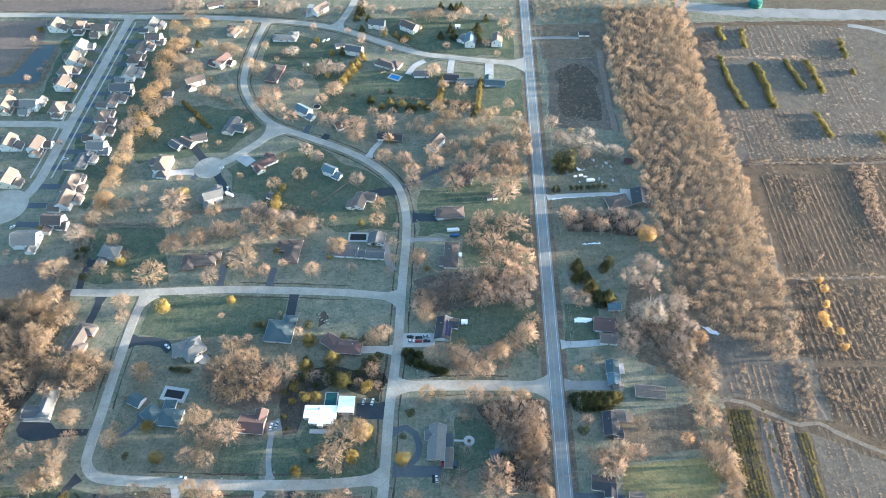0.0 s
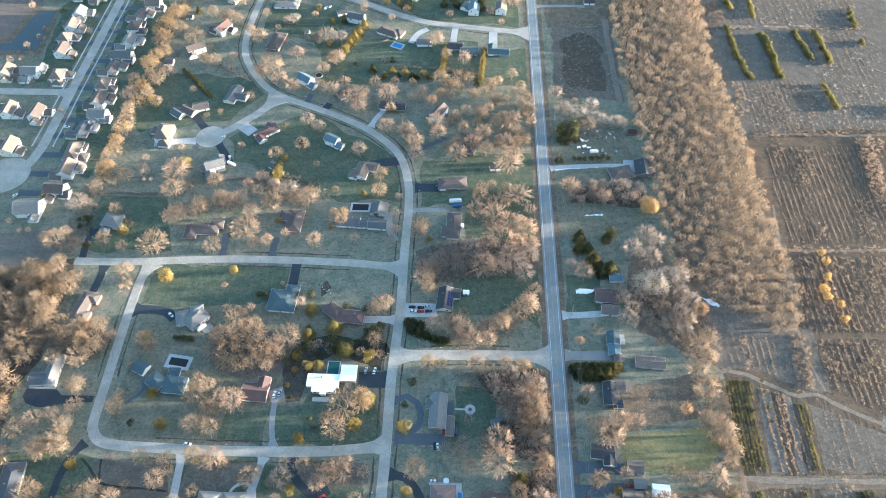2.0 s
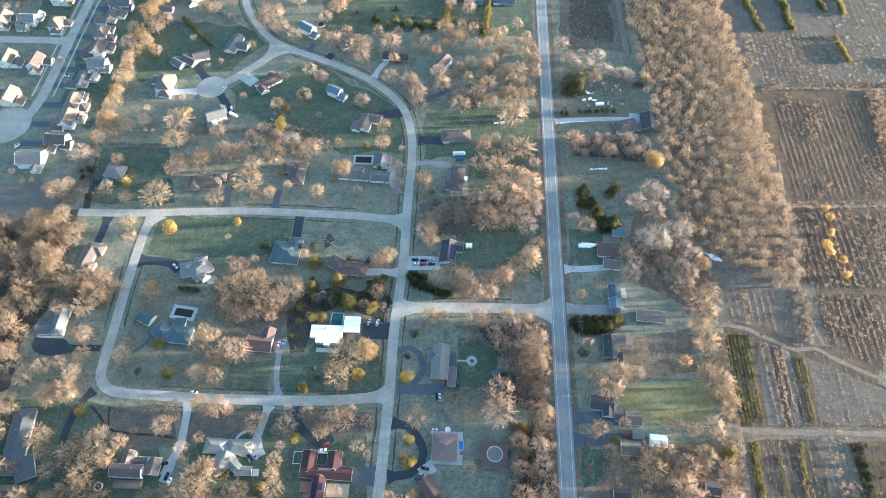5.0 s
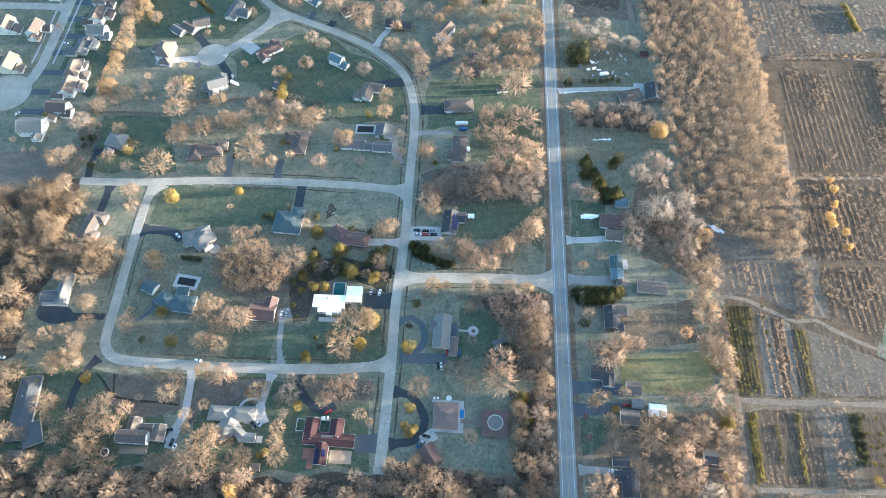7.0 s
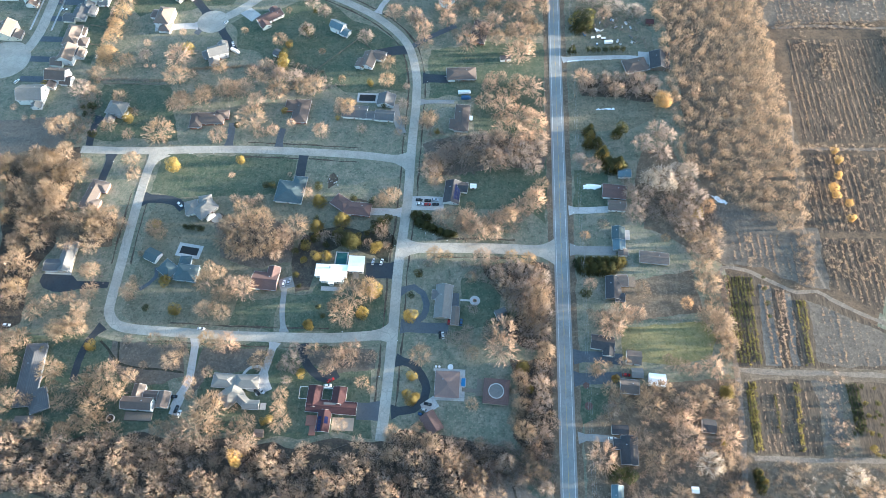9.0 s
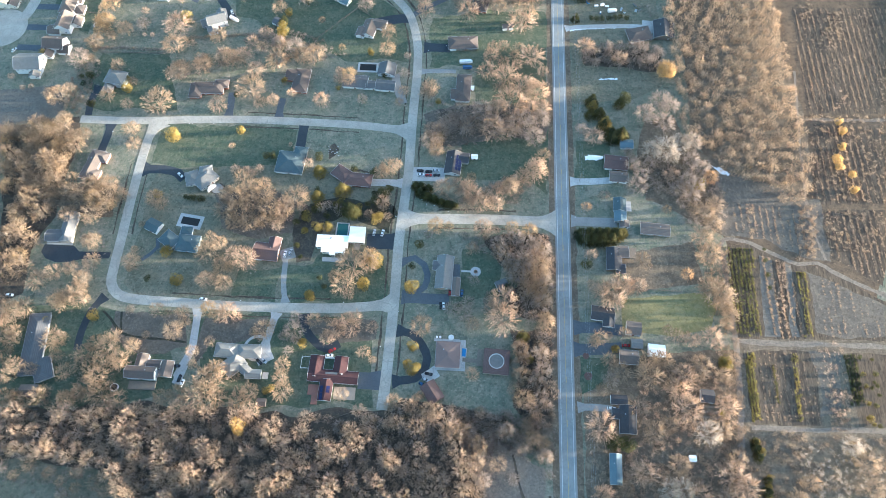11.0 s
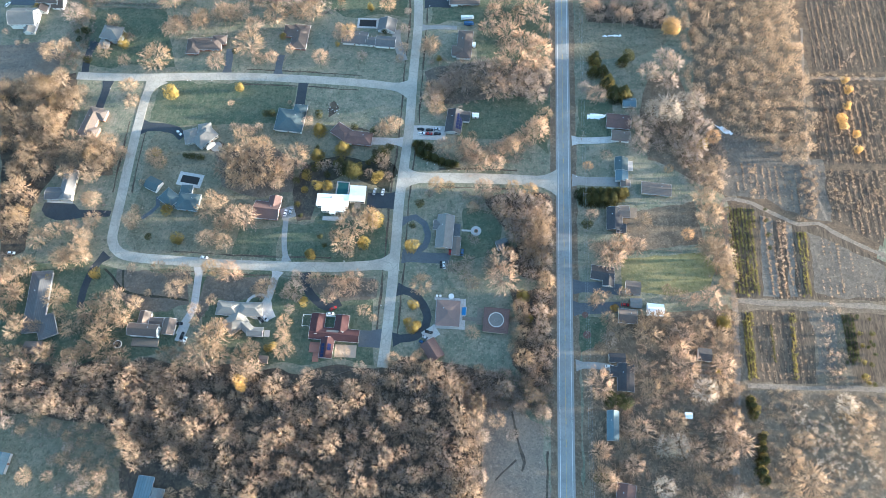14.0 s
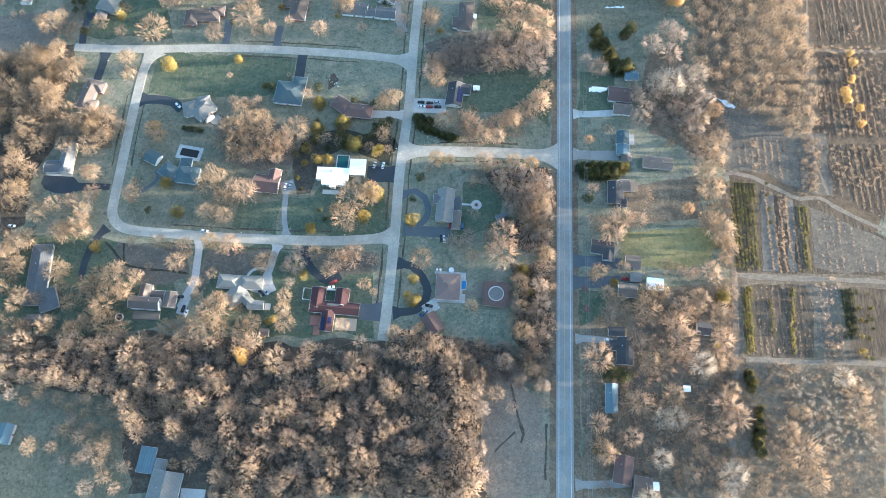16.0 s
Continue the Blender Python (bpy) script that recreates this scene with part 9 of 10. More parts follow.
hedge("hedge", (-286.9, 480.4), (-291.4, 382.5), 3.6, 3.0, TAN_TWIGS, "straggling bare hedge between gardens", 33)
hedge("hedge", (-289.9, 457.6), (-293.2, 408.4), 3.6, 3.0, GREY_TWIGS, "straggling bare hedge between gardens", 34)
hedge("hedge", (-227.6, 359.2), (-171.4, 366.1), 3.6, 3.0, TAN_TWIGS, "straggling bare hedge between gardens", 35)
hedge("hedge", (-171.4, 366.1), (-112.1, 355.3), 3.6, 3.0, GREY_TWIGS, "straggling bare hedge between gardens", 36)
hedge("hedge", (-61.5, 503.2), (4.8, 500.1), 3.6, 3.0, TAN_TWIGS, "straggling bare hedge between gardens", 37)
hedge("hedge", (-190.8, 481.7), (-226.7, 505.0), 3.6, 3.0, GREY_TWIGS, "straggling bare hedge between gardens", 38)
hedge("hedge", (-252.7, 495.0), (-220.0, 460.1), 3.0, 3.4, YELLOW_NEEDLES, "clipped yellow-green evergreen hedge", 50, 1.2, BUSH_SHAPES)
for _x, _y, _w in ((-19.4, 532.3, 7.4), (-19.8, 526.4, 7.4), (-20.3, 520.6, 7.3), (-20.7, 514.8, 7.3), (-21.2, 509.1, 7.2), (-21.6, 503.5, 7.2), (-22.1, 498.0, 7.2), (-22.5, 492.5, 7.1), (15.5, 527.7, 7.4), (15.0, 521.4, 7.3), (14.5, 515.3, 7.3), (14.0, 509.2, 7.2), (13.5, 503.2, 7.2), (13.1, 497.3, 7.1), (12.6, 491.4, 7.1), (12.1, 485.6, 7.0),):
    tree("spire", _x, _y, _w)
hedge("hedge", (-25.6, 499.7), (12.4, 494.6), 4.0, 4.6, TAN_TWIGS, "bare hedge between gardens", 53, 0.7)
for _x, _y, _w in ((-97.5, 561.2, 11.8), (-101.6, 549.7, 12.8), (-105.1, 542.7, 12.7), (-108.4, 534.1, 11.5), (-117.0, 570.1, 9.5), (-65.8, 496.6, 8.3), (-72.3, 489.5, 8.2),):
    tree("spire", _x, _y, _w)
for _x, _y, _w in ((-104.3, 637.7, 8.2), (-97.5, 627.0, 8.7), (-102.6, 609.6, 8.0), (-90.7, 614.1, 7.4), (-25.0, 650.9, 8.3), (-14.5, 650.0, 8.3), (-8.7, 649.0, 8.3), (-4.0, 651.7, 7.6), (-10.1, 597.2, 12.2), (-14.2, 606.9, 9.8), (-68.1, 600.2, 7.9), (-55.7, 597.0, 7.3), (21.3, 628.1, 8.7), (-83.8, 499.9, 7.7), (8.8, 480.2, 6.5),):
    tree("ever", _x, _y, _w)


def plot(name, poly, gap, step, wide, tall, mat, label, seed, keep=0.8, lean=0.0):
    """A nursery plot: rows of small plants running away along y."""
    rng = random.Random(seed)
    x0, x1 = min(p[0] for p in poly), max(p[0] for p in poly)
    y0, y1 = min(p[1] for p in poly), max(p[1] for p in poly)
    pl, x = [], x0
    while x < x1:
        dense = rng.random()
        y = y0 + rng.uniform(0, 3)
        while y < y1:
            px, py = x + lean * (y - y0) + rng.gauss(0, 0.08) * gap, y + rng.uniform(-0.8, 0.8) * step
            thin = 0.9 * noise.noise((px * 0.35, py * 0.045, seed)) + 0.45 + 0.6 * noise.noise((px * 0.03, py * 0.03, seed))
            if inside(px, py, poly) and rng.random() < keep * min(1.0, thin + 0.5 * dense + 0.1):
                k = rng.uniform(0.5, 1.35)
                pl.append((px, py, 0, wide * k, tall * 0.5 * k))
            y += step
        x += gap
    return joined(name, [PLANTS[i] for i in range(4)], pl, mat, label, "nursery plants")


PLANTS = []
for _i in range(4):
    _r, _s = random.Random(90 + _i), Shape()
    for _k in range(20):
        _a = _r.uniform(0, 6.283)
        sliver(_s, (_r.uniform(-0.2, 0.2), _r.uniform(-0.2, 0.2), _r.uniform(0, 0.4)), (math.cos(_a) * 0.6, math.sin(_a) * 0.6, _r.uniform(0.3, 1.2)), _r.uniform(0.35, 0.75), 0.1, _r)
    PLANTS.append(_s)

patch("plot_pale", [(184.6, 198.5), (191.6, 197.5), (190.2, 144.8), (180.6, 144.2)], 0.035, PALE_LOT, "pale dry weeds between plots", 1.2)
patch("plot_pale", [(200.0, 192.5), (204.0, 192.0), (200.5, 145.3), (195.8, 145.0)], 0.035, PALE_LOT, "pale dry weeds between plots", 1.2)
patch("plot_pale", [(212.0, 188.0), (232.0, 180.0), (256.0, 168.0), (254.0, 147.0), (212.0, 146.0)], 0.035, GREYFIELD, "pale dry weeds over a nursery plot", 3.0)
patch("plot_pale", [(207.0, 134.5), (221.0, 135.0), (219.5, 112.0), (215.0, 98.0), (205.0, 97.0)], 0.036, GREYFIELD, "pale dry weeds between plots", 4.0)
plot("nursery_rows", [(164.2, 203.0), (180.7, 202.7), (178.4, 144.1), (164.2, 143.3)], 2.3, 0.6, 2.1, 2.4, OLIVE, "rows of small yellow-green nursery shrubs", 1, 1.50)
plot("nursery_rows", [(185.6, 199.0), (202.3, 192.1), (203.5, 143.6), (182.6, 142.5)], 4.0, 0.7, 2.0, 1.0, STALKS, "rows of dry nursery plants", 2, 1.20)
plot("nursery_rows", [(206.1, 188.4), (211.5, 187.5), (209.5, 144.0), (204.1, 143.7)], 2.2, 0.6, 2.1, 2.2, OLIVE, "rows of small greenish nursery shrubs", 3, 1.40)
plot("nursery_rows", [(217.2, 186.3), (232.0, 181.0), (260.8, 168.6), (257.1, 146.6), (216.9, 144.4)], 4.0, 1.0, 1.7, 0.7, STALKS, "rows of dry nursery plants", 4, 0.80)
plot("nursery_rows", [(167.0, 133.4), (172.4, 133.7), (170.1, 92.6), (164.9, 92.3)], 1.8, 0.5, 2.2, 2.4, OLIVE, "rows of dense green nursery shrubs", 5, 1.60)
plot("nursery_rows", [(181.6, 126.5), (183.6, 126.6), (182.7, 102.6), (180.7, 102.5)], 1.6, 0.5, 2.0, 2.4, NEEDLES, "row of dark green nursery shrubs", 6, 0.90)
plot("nursery_rows", [(194.4, 135.0), (197.5, 135.1), (194.0, 94.0), (191.1, 93.8)], 1.5, 0.5, 2.0, 2.2, OLIVE, "rows of yellow-green nursery shrubs", 7, 0.90)
plot("nursery_rows", [(175.1, 133.9), (209.1, 135.8), (203.9, 93.9), (171.6, 92.1)], 3.2, 0.9, 1.5, 0.5, STALKS, "rows of dry nursery plants", 8, 0.70)
plot("nursery_rows", [(224.3, 135.2), (231.6, 135.6), (230.4, 105.3), (223.3, 104.9)], 1.8, 0.5, 2.2, 2.4, NEEDLES, "rows of dark green nursery shrubs", 9, 1.40)
plot("nursery_rows", [(210.8, 135.9), (224.2, 136.6), (221.6, 94.9), (207.1, 94.1)], 3.0, 1.0, 1.8, 0.6, ROSE_TWIGS, "rosy dry weeds between plots", 10, 0.70)
for _x, _y, _w in ((232.7, 133.7, 3.3), (240.0, 132.8, 2.5), (239.8, 123.9, 4.0), (239.9, 116.9, 3.2), (236.6, 115.4, 2.9), (239.9, 111.5, 2.8), (236.4, 105.2, 3.5), (236.4, 93.7, 3.2), (225.1, 114.1, 2.9), (238.2, 118.9, 2.5), (187.2, 194.4, 3.1), (187.4, 184.5, 3.8), (187.4, 176.0, 3.0), (187.8, 202.3, 2.7),):
    tree("yew", _x, _y, _w)
# those near x = 168 are evergreens given yellow foliage for sunlight
for _x, _y, _w in ((232.9, 123.6, 3.2), (233.4, 116.5, 3.2), (232.1, 106.3, 3.5), (231.7, 97.5, 4.9), (233.0, 94.5, 3.2), (165.7, 81.4, 4.9), (167.9, 75.7, 5.5), (170.7, 62.8, 4.1), (168.7, 51.3, 4.7), (166.8, 44.2, 4.7), (148.7, 96.8, 4.2),):
    tree("yellow", _x, _y, _w)
plot("nursery_rows", [(239.6, 409.1), (344.5, 414.0), (307.6, 314.8), (233.1, 313.4)], 4.0, 0.62, 1.6, 0.75, STALKS, "rows of dry nursery plants", 11, 1.00)
plot("nursery_rows", [(234.4, 301.3), (303.0, 302.6), (279.7, 240.0), (224.9, 238.8)], 4.2, 0.62, 1.7, 0.75, STALKS, "rows of dry nursery plants", 12, 1.00)
plot("nursery_rows", [(237.7, 491.5), (302.8, 492.4), (294.1, 429.7), (233.4, 426.0)], 4.0, 0.62, 1.6, 0.75, STALKS, "rows of dry nursery plants", 13, 1.00)
plot("nursery_rows", [(301.7, 488.5), (372.6, 489.5), (350.7, 430.6), (297.8, 429.7)], 4.5, 0.7, 1.6, 0.6, STALKS, "rows of dry nursery plants", 14, 0.80)
plot("nursery_rows", [(237.1, 622.7), (375.7, 624.1), (364.4, 573.9), (237.4, 572.5)], 5.0, 0.7, 1.8, 0.7, STALKS, "rows of dry nursery plants", 15, 0.80)
plot("nursery_rows", [(308.6, 564.3), (371.9, 565.1), (356.9, 493.1), (307.7, 492.5)], 5.0, 0.7, 1.8, 0.7, STALKS, "rows of dry nursery plants", 16, 0.70)
plot("nursery_rows", [(168.7, 236.8), (214.3, 233.6), (216.2, 198.1), (185.4, 212.0), (170.4, 215.6)], 4.2, 0.62, 1.7, 0.75, STALKS, "rows of dry nursery plants", 17, 0.90)
plot("nursery_rows", [(225.9, 233.8), (277.8, 234.9), (257.9, 181.5), (228.2, 200.2)], 4.2, 0.62, 1.7, 0.75, STALKS, "rows of dry nursery plants", 18, 0.90)
brush("brush_southeast", [(164.0, 85.7), (247.7, 89.2), (235.7, 16.2), (151.8, 11.2)], 4.4, 4.2, 2.2, STALKS, "tan dry brush over a rough field", 19, 0.75)
brush("brush_southeast_pale", [(189.5, 80.1), (234.3, 84.2), (233.9, 42.3), (187.5, 36.6)], 3.4, 3.4, 1.8, PALE_TWIGS, "pale dry weeds over a rough field", 20, 0.70)
brush("brush_field_tan", [(230.2, 607.9), (245.1, 608.1), (242.0, 561.8), (227.0, 566.1)], 3.4, 4.2, 3.2, STALKS, "tan brush at the field edge", 21, 1.00)
brush("brush_field_pale", [(237.8, 487.7), (372.6, 489.5), (351.7, 433.3), (237.5, 427.5)], 4.6, 3.4, 0.9, PALE_TWIGS, "pale dry weeds over the nursery field", 81, 0.50)
brush("brush_field_pale", [(238.5, 621.7), (375.3, 623.1), (368.1, 497.1), (308.9, 496.3)], 5.4, 3.4, 1.0, PALE_TWIGS, "pale dry weeds over the nursery field", 82, 0.40)
brush("brush_field_rose", [(314.4, 424.6), (328.1, 424.9), (319.1, 345.9), (313.0, 329.5), (308.4, 368.5)], 3.4, 4.4, 3.4, ROSE_TWIGS, "rosy bare brush in the field", 22, 1.00)
brush("brush_field_strip", [(232.6, 430.1), (352.2, 434.6), (348.7, 425.2), (233.2, 419.4)], 3.2, 3.2, 1.5, STALKS, "dry grass tufts along the track", 23, 1.00)
brush("brush_field_strip", [(213.7, 237.8), (224.7, 238.0), (222.6, 202.0), (215.6, 201.9)], 3.2, 3.6, 2.4, STALKS, "tan brush along the track", 24, 1.00)
brush("brush_field_strip", [(210.6, 142.2), (226.7, 143.1), (222.1, 96.6), (207.5, 97.4)], 4.0, 3.8, 2.0, ROSE_TWIGS, "rosy dry brush between plots", 25, 0.50)
brush("brush_far_north", [(72.2, 667.9), (149.4, 674.0), (146.8, 628.8), (72.6, 624.1)], 4.2, 5.0, 4.5, TAN_TWIGS, "tan bare brush beside the road", 26, 0.70)
brush("brush_north_houses", [(-107.4, 651.3), (48.1, 654.8), (50.0, 627.9), (-59.3, 635.0)], 4.6, 4.4, 3.6, TAN_TWIGS, "bare brush behind the gardens", 27, 0.45)
brush("brush_dark_field", [(87.6, 560.0), (133.6, 565.0), (129.7, 471.1), (80.6, 466.7)], 3.6, 3.0, 0.7, GREY_TWIGS, "low dark weeds over a rough field", 28, 0.6)
# tall dry weeds that have overgrown the plots in strips and clumps
for _i, (_mat, _gap, _tall, _keep, _poly) in enumerate((
    (TAN_TWIGS, 3.0, 2.4, 0.8, [(229.0, 489.0), (240.0, 489.5), (236.0, 444.0), (226.0, 443.5)]),
    (STALKS, 3.2, 1.5, 0.55, [(246.0, 489.0), (300.0, 486.0), (285.0, 431.0), (240.0, 430.0)]),
    (BELT_TWIGS, 2.6, 1.8, 0.8, [(229.0, 570.0), (366.0, 572.0), (365.0, 566.5), (228.0, 564.5)]),
    (BELT_TWIGS, 2.6, 1.8, 0.8, [(234.0, 428.0), (311.0, 430.0), (309.0, 424.0), (233.0, 421.5)]),
    (TAN_TWIGS, 3.0, 2.4, 0.75, [(262.0, 405.0), (276.0, 408.0), (272.0, 380.0), (262.0, 368.0), (252.0, 372.0)]),
    (TAN_TWIGS, 3.2, 2.0, 0.7, [(246.0, 419.0), (257.0, 420.0), (252.0, 400.0), (243.0, 399.0)]),
    (ROSE_TWIGS, 3.0, 2.6, 0.75, [(322.0, 422.0), (337.0, 422.8), (318.0, 367.0), (306.0, 366.0)]),
    (ROSE_TWIGS, 3.0, 2.2, 0.75, [(257.0, 332.0), (266.0, 332.5), (261.0, 315.0), (253.0, 314.5)]),
    (TAN_TWIGS, 3.4, 2.0, 0.7, [(292.0, 360.0), (308.0, 362.0), (299.0, 317.0), (286.0, 316.0)]),
    (BELT_TWIGS, 2.6, 1.6, 0.8, [(228.0, 309.5), (301.0, 311.5), (300.0, 305.5), (227.0, 303.8)]),
    (TAN_TWIGS, 3.0, 2.2, 0.8, [(181.1, 235.7), (186.5, 236.0), (183.2, 210.0), (177.9, 209.7)]),
    (TAN_TWIGS, 2.8, 3.0, 0.9, [(214.3, 236.1), (226.2, 236.8), (219.5, 196.6), (208.1, 195.9)]),
    (ROSE_TWIGS, 3.0, 2.0, 0.75, [(194.5, 195.3), (199.8, 195.7), (193.5, 150.4), (188.2, 150.0)]),
    (ROSE_TWIGS, 2.8, 3.0, 0.85, [(211.5, 113.0), (221.0, 114.0), (222.0, 90.0), (208.0, 89.0)]),
    (TAN_TWIGS, 2.6, 2.6, 0.85, [(160.0, 204.0), (167.0, 204.5), (162.5, 145.5), (155.0, 145.0)]),
    (TAN_TWIGS, 3.4, 2.0, 0.5, [(230.0, 301.0), (300.0, 302.0), (278.0, 240.0), (228.0, 240.0)]),
    (TAN_TWIGS, 3.4, 2.0, 0.6, [(231.0, 233.0), (272.0, 234.0), (262.0, 203.0), (229.0, 203.0)]),
    (TAN_TWIGS, 3.0, 2.8, 0.85, [(176.0, 88.0), (196.0, 89.0), (193.0, 70.0), (174.0, 69.0)]),
    (TAN_TWIGS, 3.0, 2.8, 0.85, [(184.5, 71.0), (193.0, 71.5), (189.0, 43.4), (181.0, 42.8)]),
    (GOLD_TWIGS, 3.0, 3.0, 0.85, [(215.0, 83.9), (226.0, 84.6), (223.5, 71.0), (213.0, 70.4)]),
    (PALE_TWIGS, 3.2, 2.0, 0.7, [(195.0, 70.0), (217.0, 71.0), (212.0, 45.0), (191.0, 44.0)]),
)):
    brush("overgrown_weeds", _poly, _gap, 3.4, _tall, _mat, "tall dry weeds overgrowing a nursery plot", 200 + _i, _keep)
for _i, (_x, _y, _w) in enumerate(((-232.5, 17.0, 11.0), (-221.5, 17.7, 9.0), (-220.9, 26.3, 8.0), (-215.0, 27.7, 9.0), (-207.3, 23.8, 10.0), (-212.8, 33.2, 9.0), (-206.9, 36.8, 8.0), (-198.8, 21.1, 10.0), (-192.0, 18.3, 9.0), (-200.8, 15.2, 10.0), (-193.3, 11.5, 9.0), (-205.6, 12.3, 8.0), (-214.3, 11.8, 6.5), (-191.0, 25.7, 9.0), (-201.7, 29.0, 9.0), (-178.2, 9.8, 9.0), (-196.8, -1.7, 11.0), (-189.0, 3.8, 10.0), (-181.6, -1.3, 9.0), (-250.5, 45.2, 10.0), (-142.6, 12.8, 10.0), (-152.5, 13.2, 8.0))):
    tree(("tan", "rose", "grey")[_i % 7 % 3], _x, _y, _w)
for _x, _y, _w in ((-243.0, 42.0, 8.0), (-236.0, 47.5, 9.0), (-224.0, 44.0, 9.0), (-216.0, 40.0, 8.0), (-208.0, 45.0, 9.0), (-198.0, 40.0, 9.0), (-190.0, 36.0, 9.0), (-184.0, 28.0, 8.0)):
    tree("tan", _x, _y, _w)
brush("undergrowth_southwest", [(-255.0, 50.0), (-186.0, 44.0), (-178.0, 20.0), (-186.0, 6.0), (-200.0, 8.0), (-214.0, 14.0), (-226.0, 32.0), (-250.0, 40.0)], 4.0, 4.0, 2.4, GREY_TWIGS, "thin bare undergrowth at the wood's edge", 241, 0.6)
brush("undergrowth_east", [(74.0, 92.0), (158.0, 92.0), (150.0, 16.0), (74.0, 14.0)], 4.2, 4.4, 3.4, ROSE_TWIGS, "thin bare undergrowth between yards", 240, 0.6)
for _x, _y, _w in ((-160.0, 223.6, 13.0), (-141.3, 231.0, 12.0), (-151.0, 203.1, 13.0), (-140.8, 203.0, 15.0), (-132.3, 204.6, 13.0), (-140.3, 216.9, 16.0), (-163.5, 192.6, 9.5), (-167.0, 186.7, 9.0), (-157.0, 187.5, 12.0), (-147.8, 172.5, 9.0), (-155.0, 165.0, 9.0)):
    tree("tan", _x, _y, _w)
for _x, _y, _w in ((-118.0, 211.2, 14.0), (-122.0, 202.0, 10.0), (-147.4, 181.5, 11.0), (-54.2, 228.5, 8.0), (-150.5, 244.5, 7.0)):
    tree("rose", _x, _y, _w)
for _x, _y, _w in ((-101.2, 232.5, 4.6), (-62.1, 230.7, 5.0), (-66.0, 223.0, 5.0), (-111.1, 206.5, 5.5), (-91.2, 169.2, 4.2), (-87.6, 163.3, 4.0), (-108.5, 190.0, 4.6), (-106.5, 214.5, 5.0), (-105.5, 183.0, 4.0), (-92.0, 213.0, 5.0)):
    tree("yew", _x, _y, _w)
patch("garden_bed", [(-111.0, 222.8), (-95.6, 222.0), (-94.5, 201.0), (-98.4, 177.5), (-107.0, 177.1), (-111.4, 199.3)], 0.038, LEAFY, "dark mulch under garden shrubs", 5.0)
patch("garden_bed", [(-168.0, 229.0), (-140.4, 236.4), (-113.4, 221.2), (-113.8, 199.3), (-137.1, 195.9), (-159.4, 200.6)], 0.042, GREYFIELD, "leaf-strewn ground under a group of trees", 4.0)
patch("garden_lawn", [(-117.2, 177.2), (-100.0, 177.3), (-93.0, 186.3), (-52.6, 177.0), (-51.1, 159.9), (-110.7, 155.6)], 0.036, LAWN, "dark green lawn beside a flat-roofed house", 3.0)
patch("leafy_yard", [(-214.6, 140.1), (-187.9, 142.0), (-168.0, 142.4), (-166.7, 121.2), (-175.5, 115.2), (-200.0, 115.4), (-212.4, 128.2)], 0.034, GREYFIELD, "greyish leaf-strewn yard", 3.0)
patch("leafy_yard", [(-157.6, 140.4), (-119.1, 140.9), (-118.7, 129.0), (-137.0, 126.3), (-150.8, 124.8), (-159.0, 108.0), (-160.1, 118.8)], 0.034, GREYFIELD, "greyish leaf-strewn yard", 3.0)
patch("leafy_yard", [(-94.6, 141.8), (-90.6, 130.3), (-77.6, 127.8), (-53.2, 132.2), (-52.1, 142.0)], 0.034, GREYFIELD, "greyish leaf-strewn yard", 3.0)
for _pts in ([(-222.0, 141.0), (-216.0, 136.5), (-208.0, 128.0), (-194.0, 125.2), (-181.0, 124.6), (-166.5, 123.6)], [(-210.5, 141.0), (-209.0, 134.0), (-207.5, 127.0)]):
    tagged(part("ditch", ribbon(_pts, 1.3, 0.042, rough=0.6), IVY), "narrow dark ditch across a yard", "ditch", kind="structure")
for _x, _y, _w in ((-8.0, 488.9, 9.0), (39.3, 489.1, 11.4), (-12.3, 461.0, 9.0), (-6.4, 405.9, 12.0), (20.3, 358.6, 11.4), (97.6, 357.6, 8.0), (-231.7, 603.0, 9.0), (-181.5, 509.4, 10.0), (-169.1, 506.1, 9.0), (-126.4, 476.0, 8.0), (-62.1, 478.2, 10.0), (-209.3, 494.1, 8.0), (-248.2, 523.1, 9.0), (-146.1, 576.3, 8.0), (-71.9, 572.7, 8.0), (-97.5, 331.2, 8.0)):
    tree("rose", _x, _y, _w)
for _x, _y, _w in ((26.7, 480.6, 11.0), (9.5, 427.5, 11.4), (28.7, 349.7, 10.0), (-228.8, 552.5, 8.0), (-148.5, 538.8, 8.0), (-47.2, 476.8, 9.0), (-156.0, 349.7, 11.0), (-179.8, 398.6, 7.0)):
    tree("sand", _x, _y, _w)
for _x, _y, _w in ((46.1, 473.4, 11.0), (-15.5, 403.0, 8.0), (91.1, 457.4, 8.0), (-187.2, 493.9, 9.0), (-85.7, 465.4, 8.0), (-288.8, 531.6, 8.0), (-59.2, 586.7, 8.0)):
    tree("tan", _x, _y, _w)
for _x, _y, _w in ((-320.3, 263.8, 13.0), (-302.0, 273.7, 13.0), (-273.2, 264.1, 13.0), (-294.0, 257.8, 13.0), (-311.1, 236.1, 13.0), (-276.0, 242.9, 13.0), (-295.6, 224.9, 13.0), (-249.3, 227.1, 13.0), (-274.8, 214.3, 13.0), (-276.9, 183.9, 13.0), (-246.2, 165.7, 13.0), (-296.5, 205.1, 13.0),):
    tree("tan", _x, _y, _w)
for _x, _y, _w in ((-312.4, 267.8, 13.0), (-315.6, 249.8, 13.0), (-299.9, 238.3, 13.0), (-285.1, 228.8, 13.0), (-260.1, 203.6, 13.0), (-256.2, 162.2, 13.0),):
    tree("sand", _x, _y, _w)
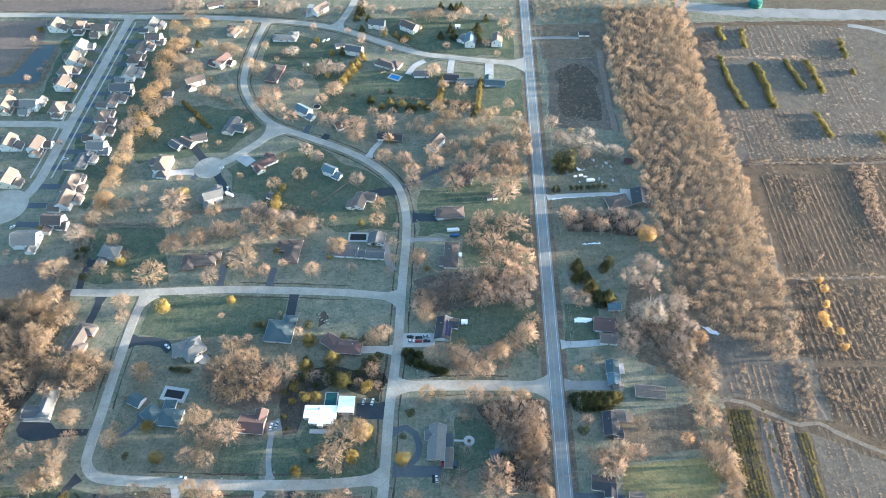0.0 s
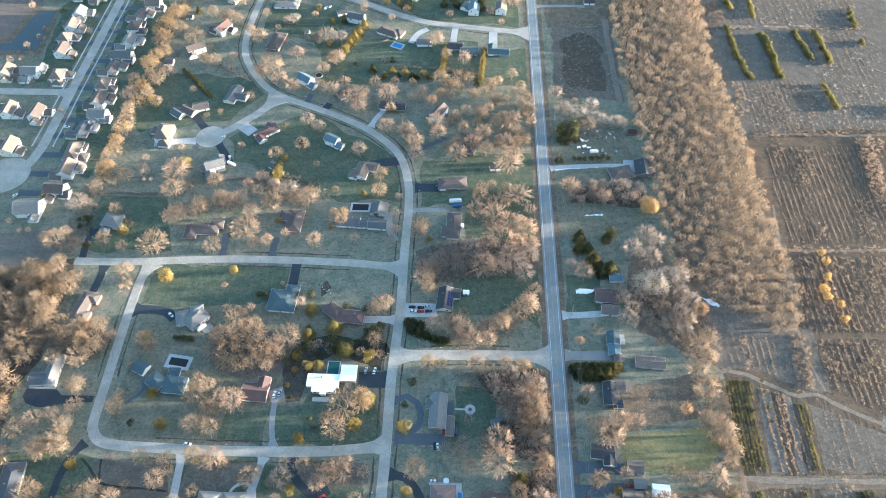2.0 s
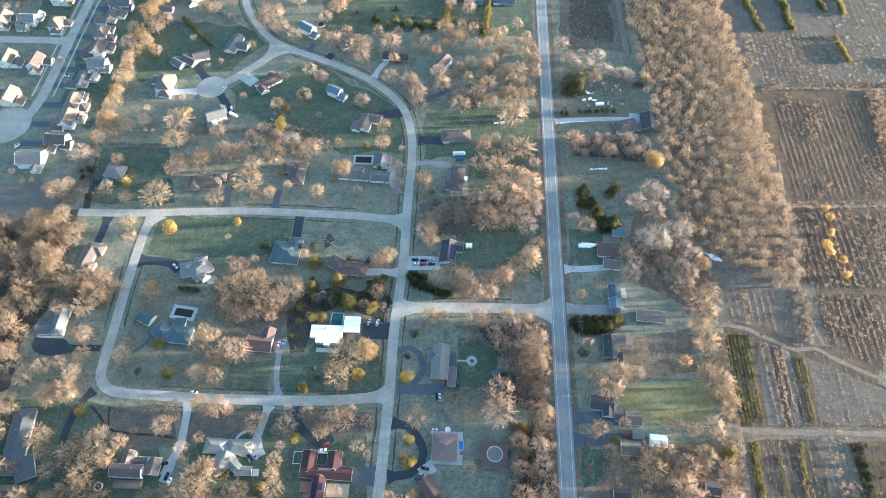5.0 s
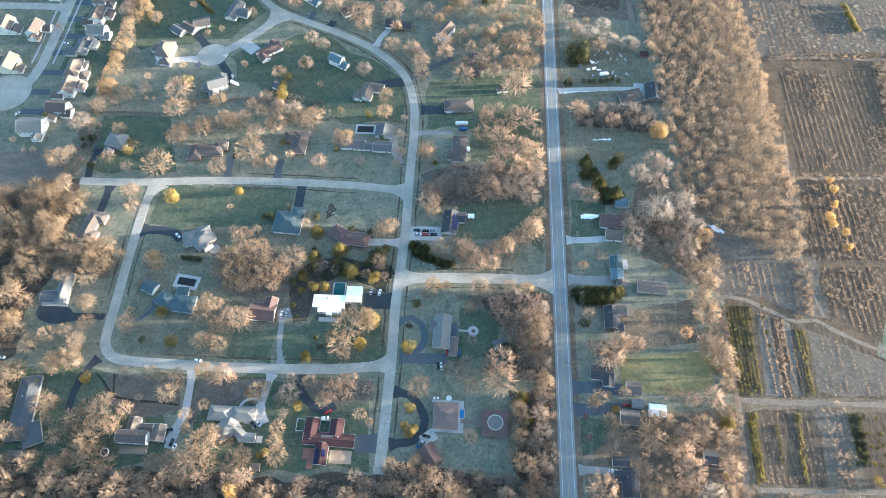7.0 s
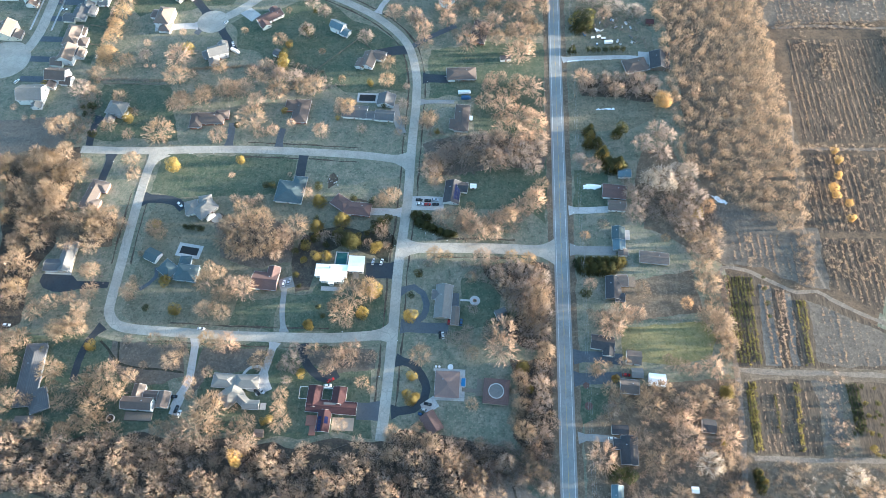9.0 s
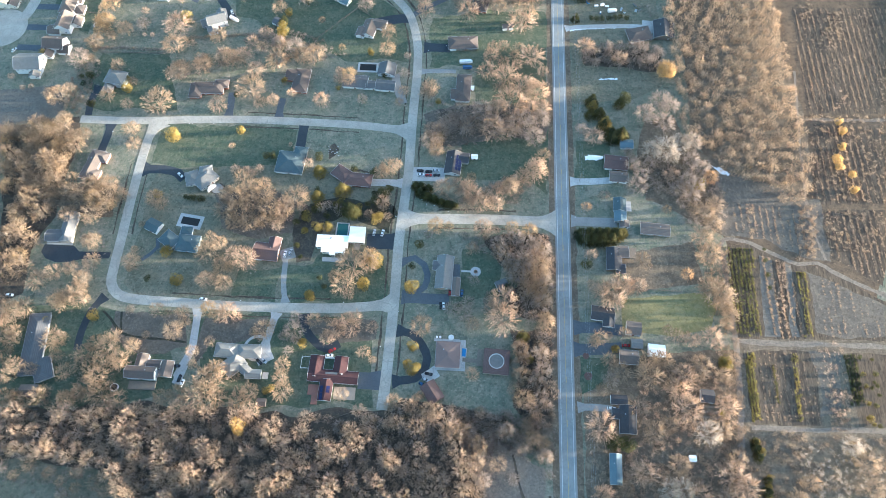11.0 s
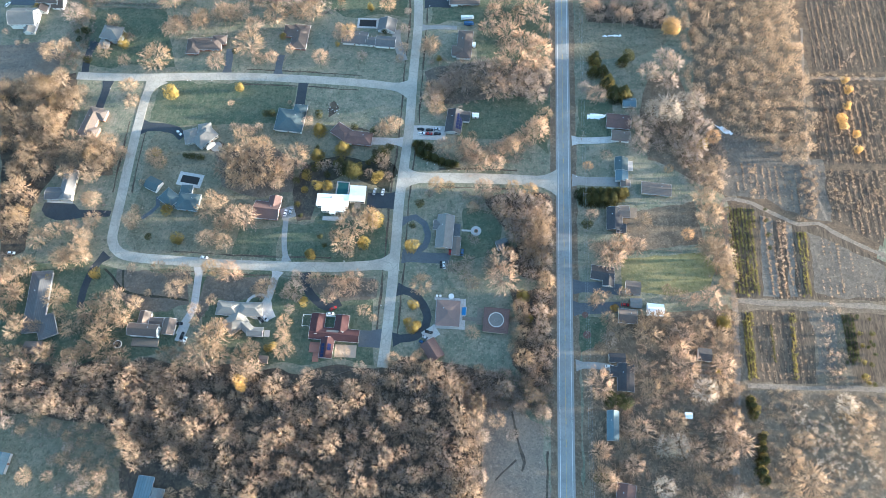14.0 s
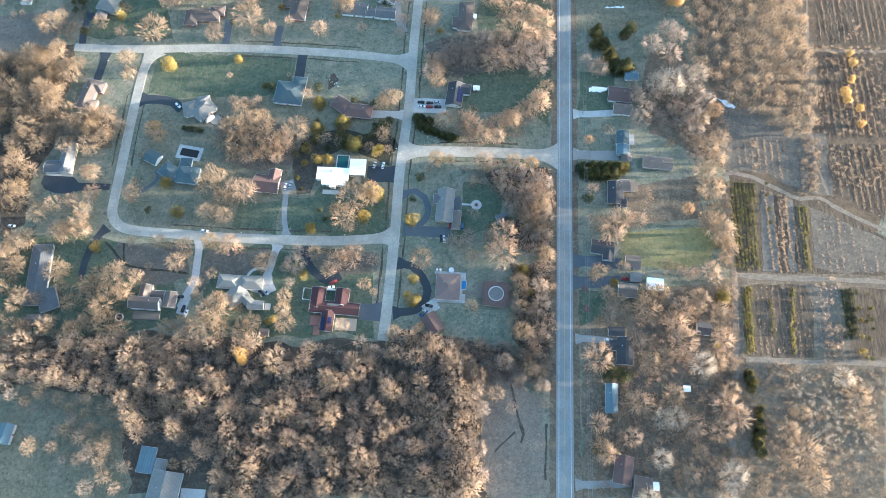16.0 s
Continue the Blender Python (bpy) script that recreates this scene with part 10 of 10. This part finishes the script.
for _x, _y, _w in ((-291.8, 270.5, 13.0), (-281.6, 256.6, 13.0), (-306.7, 222.8, 13.0), (-246.6, 217.3, 13.0), (-281.8, 173.0, 13.0), (-320.9, 256.6, 13.0),):
    tree("gold", _x, _y, _w)
for _x, _y, _w in ((12.9, 356.4, 10.5), (31.8, 357.2, 10.5), (21.0, 342.6, 10.5), (30.4, 341.0, 10.5), (49.0, 335.9, 10.5), (18.4, 319.0, 10.5), (41.3, 323.9, 10.5), (17.4, 290.9, 10.5),):
    tree("rose", _x, _y, _w)
patch("leafy_ground", [(-322.0, 279.0), (-283.2, 279.7), (-273.6, 255.8), (-271.2, 232.2), (-236.5, 230.4), (-234.0, 207.7), (-249.8, 204.6), (-272.5, 213.7), (-290.9, 196.4), (-306.0, 240.0)], 0.039, DRY, "dry leafy ground under bare trees", 4.0)
patch("shaded_lawn", [(-33.3, 388.8), (5.6, 397.1), (52.3, 399.1), (52.0, 312.0), (2.0, 312.0), (1.5, 343.1), (-33.4, 341.5)], 0.037, LAWN, "mown green lawn behind the roadside trees", 3.0)
patch("shaded_lawn", [(69.5, 438.0), (108.0, 440.0), (136.0, 415.0), (139.0, 372.0), (134.0, 330.0), (110.0, 316.0), (69.0, 312.0)], 0.0245, WORN_LAWN, "worn grey-green lawn beside the main road", 3.0)
patch("weedy_hollow", [(86.0, 478.0), (104.0, 474.0), (121.0, 480.0), (123.0, 515.0), (119.0, 550.0), (100.0, 556.0), (88.0, 548.0), (84.0, 515.0)], 0.036, LEAFY, "dark rough weeds in the middle of a field", 7.0)
patch("worn_path", [(127.0, 579.0), (133.0, 579.0), (131.5, 549.0), (131.6, 512.0), (133.0, 462.0), (128.0, 461.0), (127.0, 512.0), (126.8, 549.0)], 0.070, DIRT, "pale worn track along the tree belt", 0.8)
hedge("nursery_row", (242.0, 568.9), (242.0, 527.5), 5.0, 3.2, OLIVE, "row of dense evergreen nursery shrubs", 60, 1.6, BUSH_SHAPES)
hedge("nursery_row", (242.0, 527.5), (247.5, 495.5), 5.0, 3.2, OLIVE, "row of dense evergreen nursery shrubs", 61, 1.6, BUSH_SHAPES)
hedge("nursery_row", (270.0, 557.7), (272.8, 527.9), 5.0, 3.2, OLIVE, "row of dense evergreen nursery shrubs", 62, 1.6, BUSH_SHAPES)
hedge("nursery_row", (274.2, 553.4), (274.9, 494.3), 5.0, 3.2, OLIVE, "row of dense evergreen nursery shrubs", 63, 1.6, BUSH_SHAPES)
hedge("nursery_row", (273.8, 527.9), (272.3, 495.8), 5.0, 3.2, OLIVE, "row of dense evergreen nursery shrubs", 64, 1.6, BUSH_SHAPES)
hedge("nursery_row", (302.8, 562.5), (306.6, 521.7), 5.0, 3.2, OLIVE, "row of dense evergreen nursery shrubs", 65, 1.6, BUSH_SHAPES)
hedge("nursery_row", (321.3, 562.7), (322.5, 516.3), 5.0, 3.2, OLIVE, "row of dense evergreen nursery shrubs", 66, 1.6, BUSH_SHAPES)
hedge("nursery_row", (308.3, 484.8), (311.1, 457.0), 5.0, 3.2, OLIVE, "row of dense evergreen nursery shrubs", 67, 1.6, BUSH_SHAPES)
hedge("nursery_row", (363.4, 595.0), (360.6, 570.3), 5.0, 3.2, OLIVE, "row of dense evergreen nursery shrubs", 68, 1.6, BUSH_SHAPES)
hedge("nursery_row", (359.5, 550.1), (358.5, 544.1), 5.0, 3.2, OLIVE, "row of dense evergreen nursery shrubs", 69, 1.6, BUSH_SHAPES)
hedge("nursery_row", (251.7, 617.9), (250.7, 598.6), 5.0, 3.2, OLIVE, "row of dense evergreen nursery shrubs", 70, 1.6, BUSH_SHAPES)
hedge("nursery_row", (272.8, 613.2), (270.3, 584.7), 5.0, 3.2, OLIVE, "row of dense evergreen nursery shrubs", 71, 1.6, BUSH_SHAPES)
hedge("nursery_row", (354.5, 459.7), (354.3, 449.1), 5.0, 3.2, OLIVE, "row of dense evergreen nursery shrubs", 72, 1.6, BUSH_SHAPES)
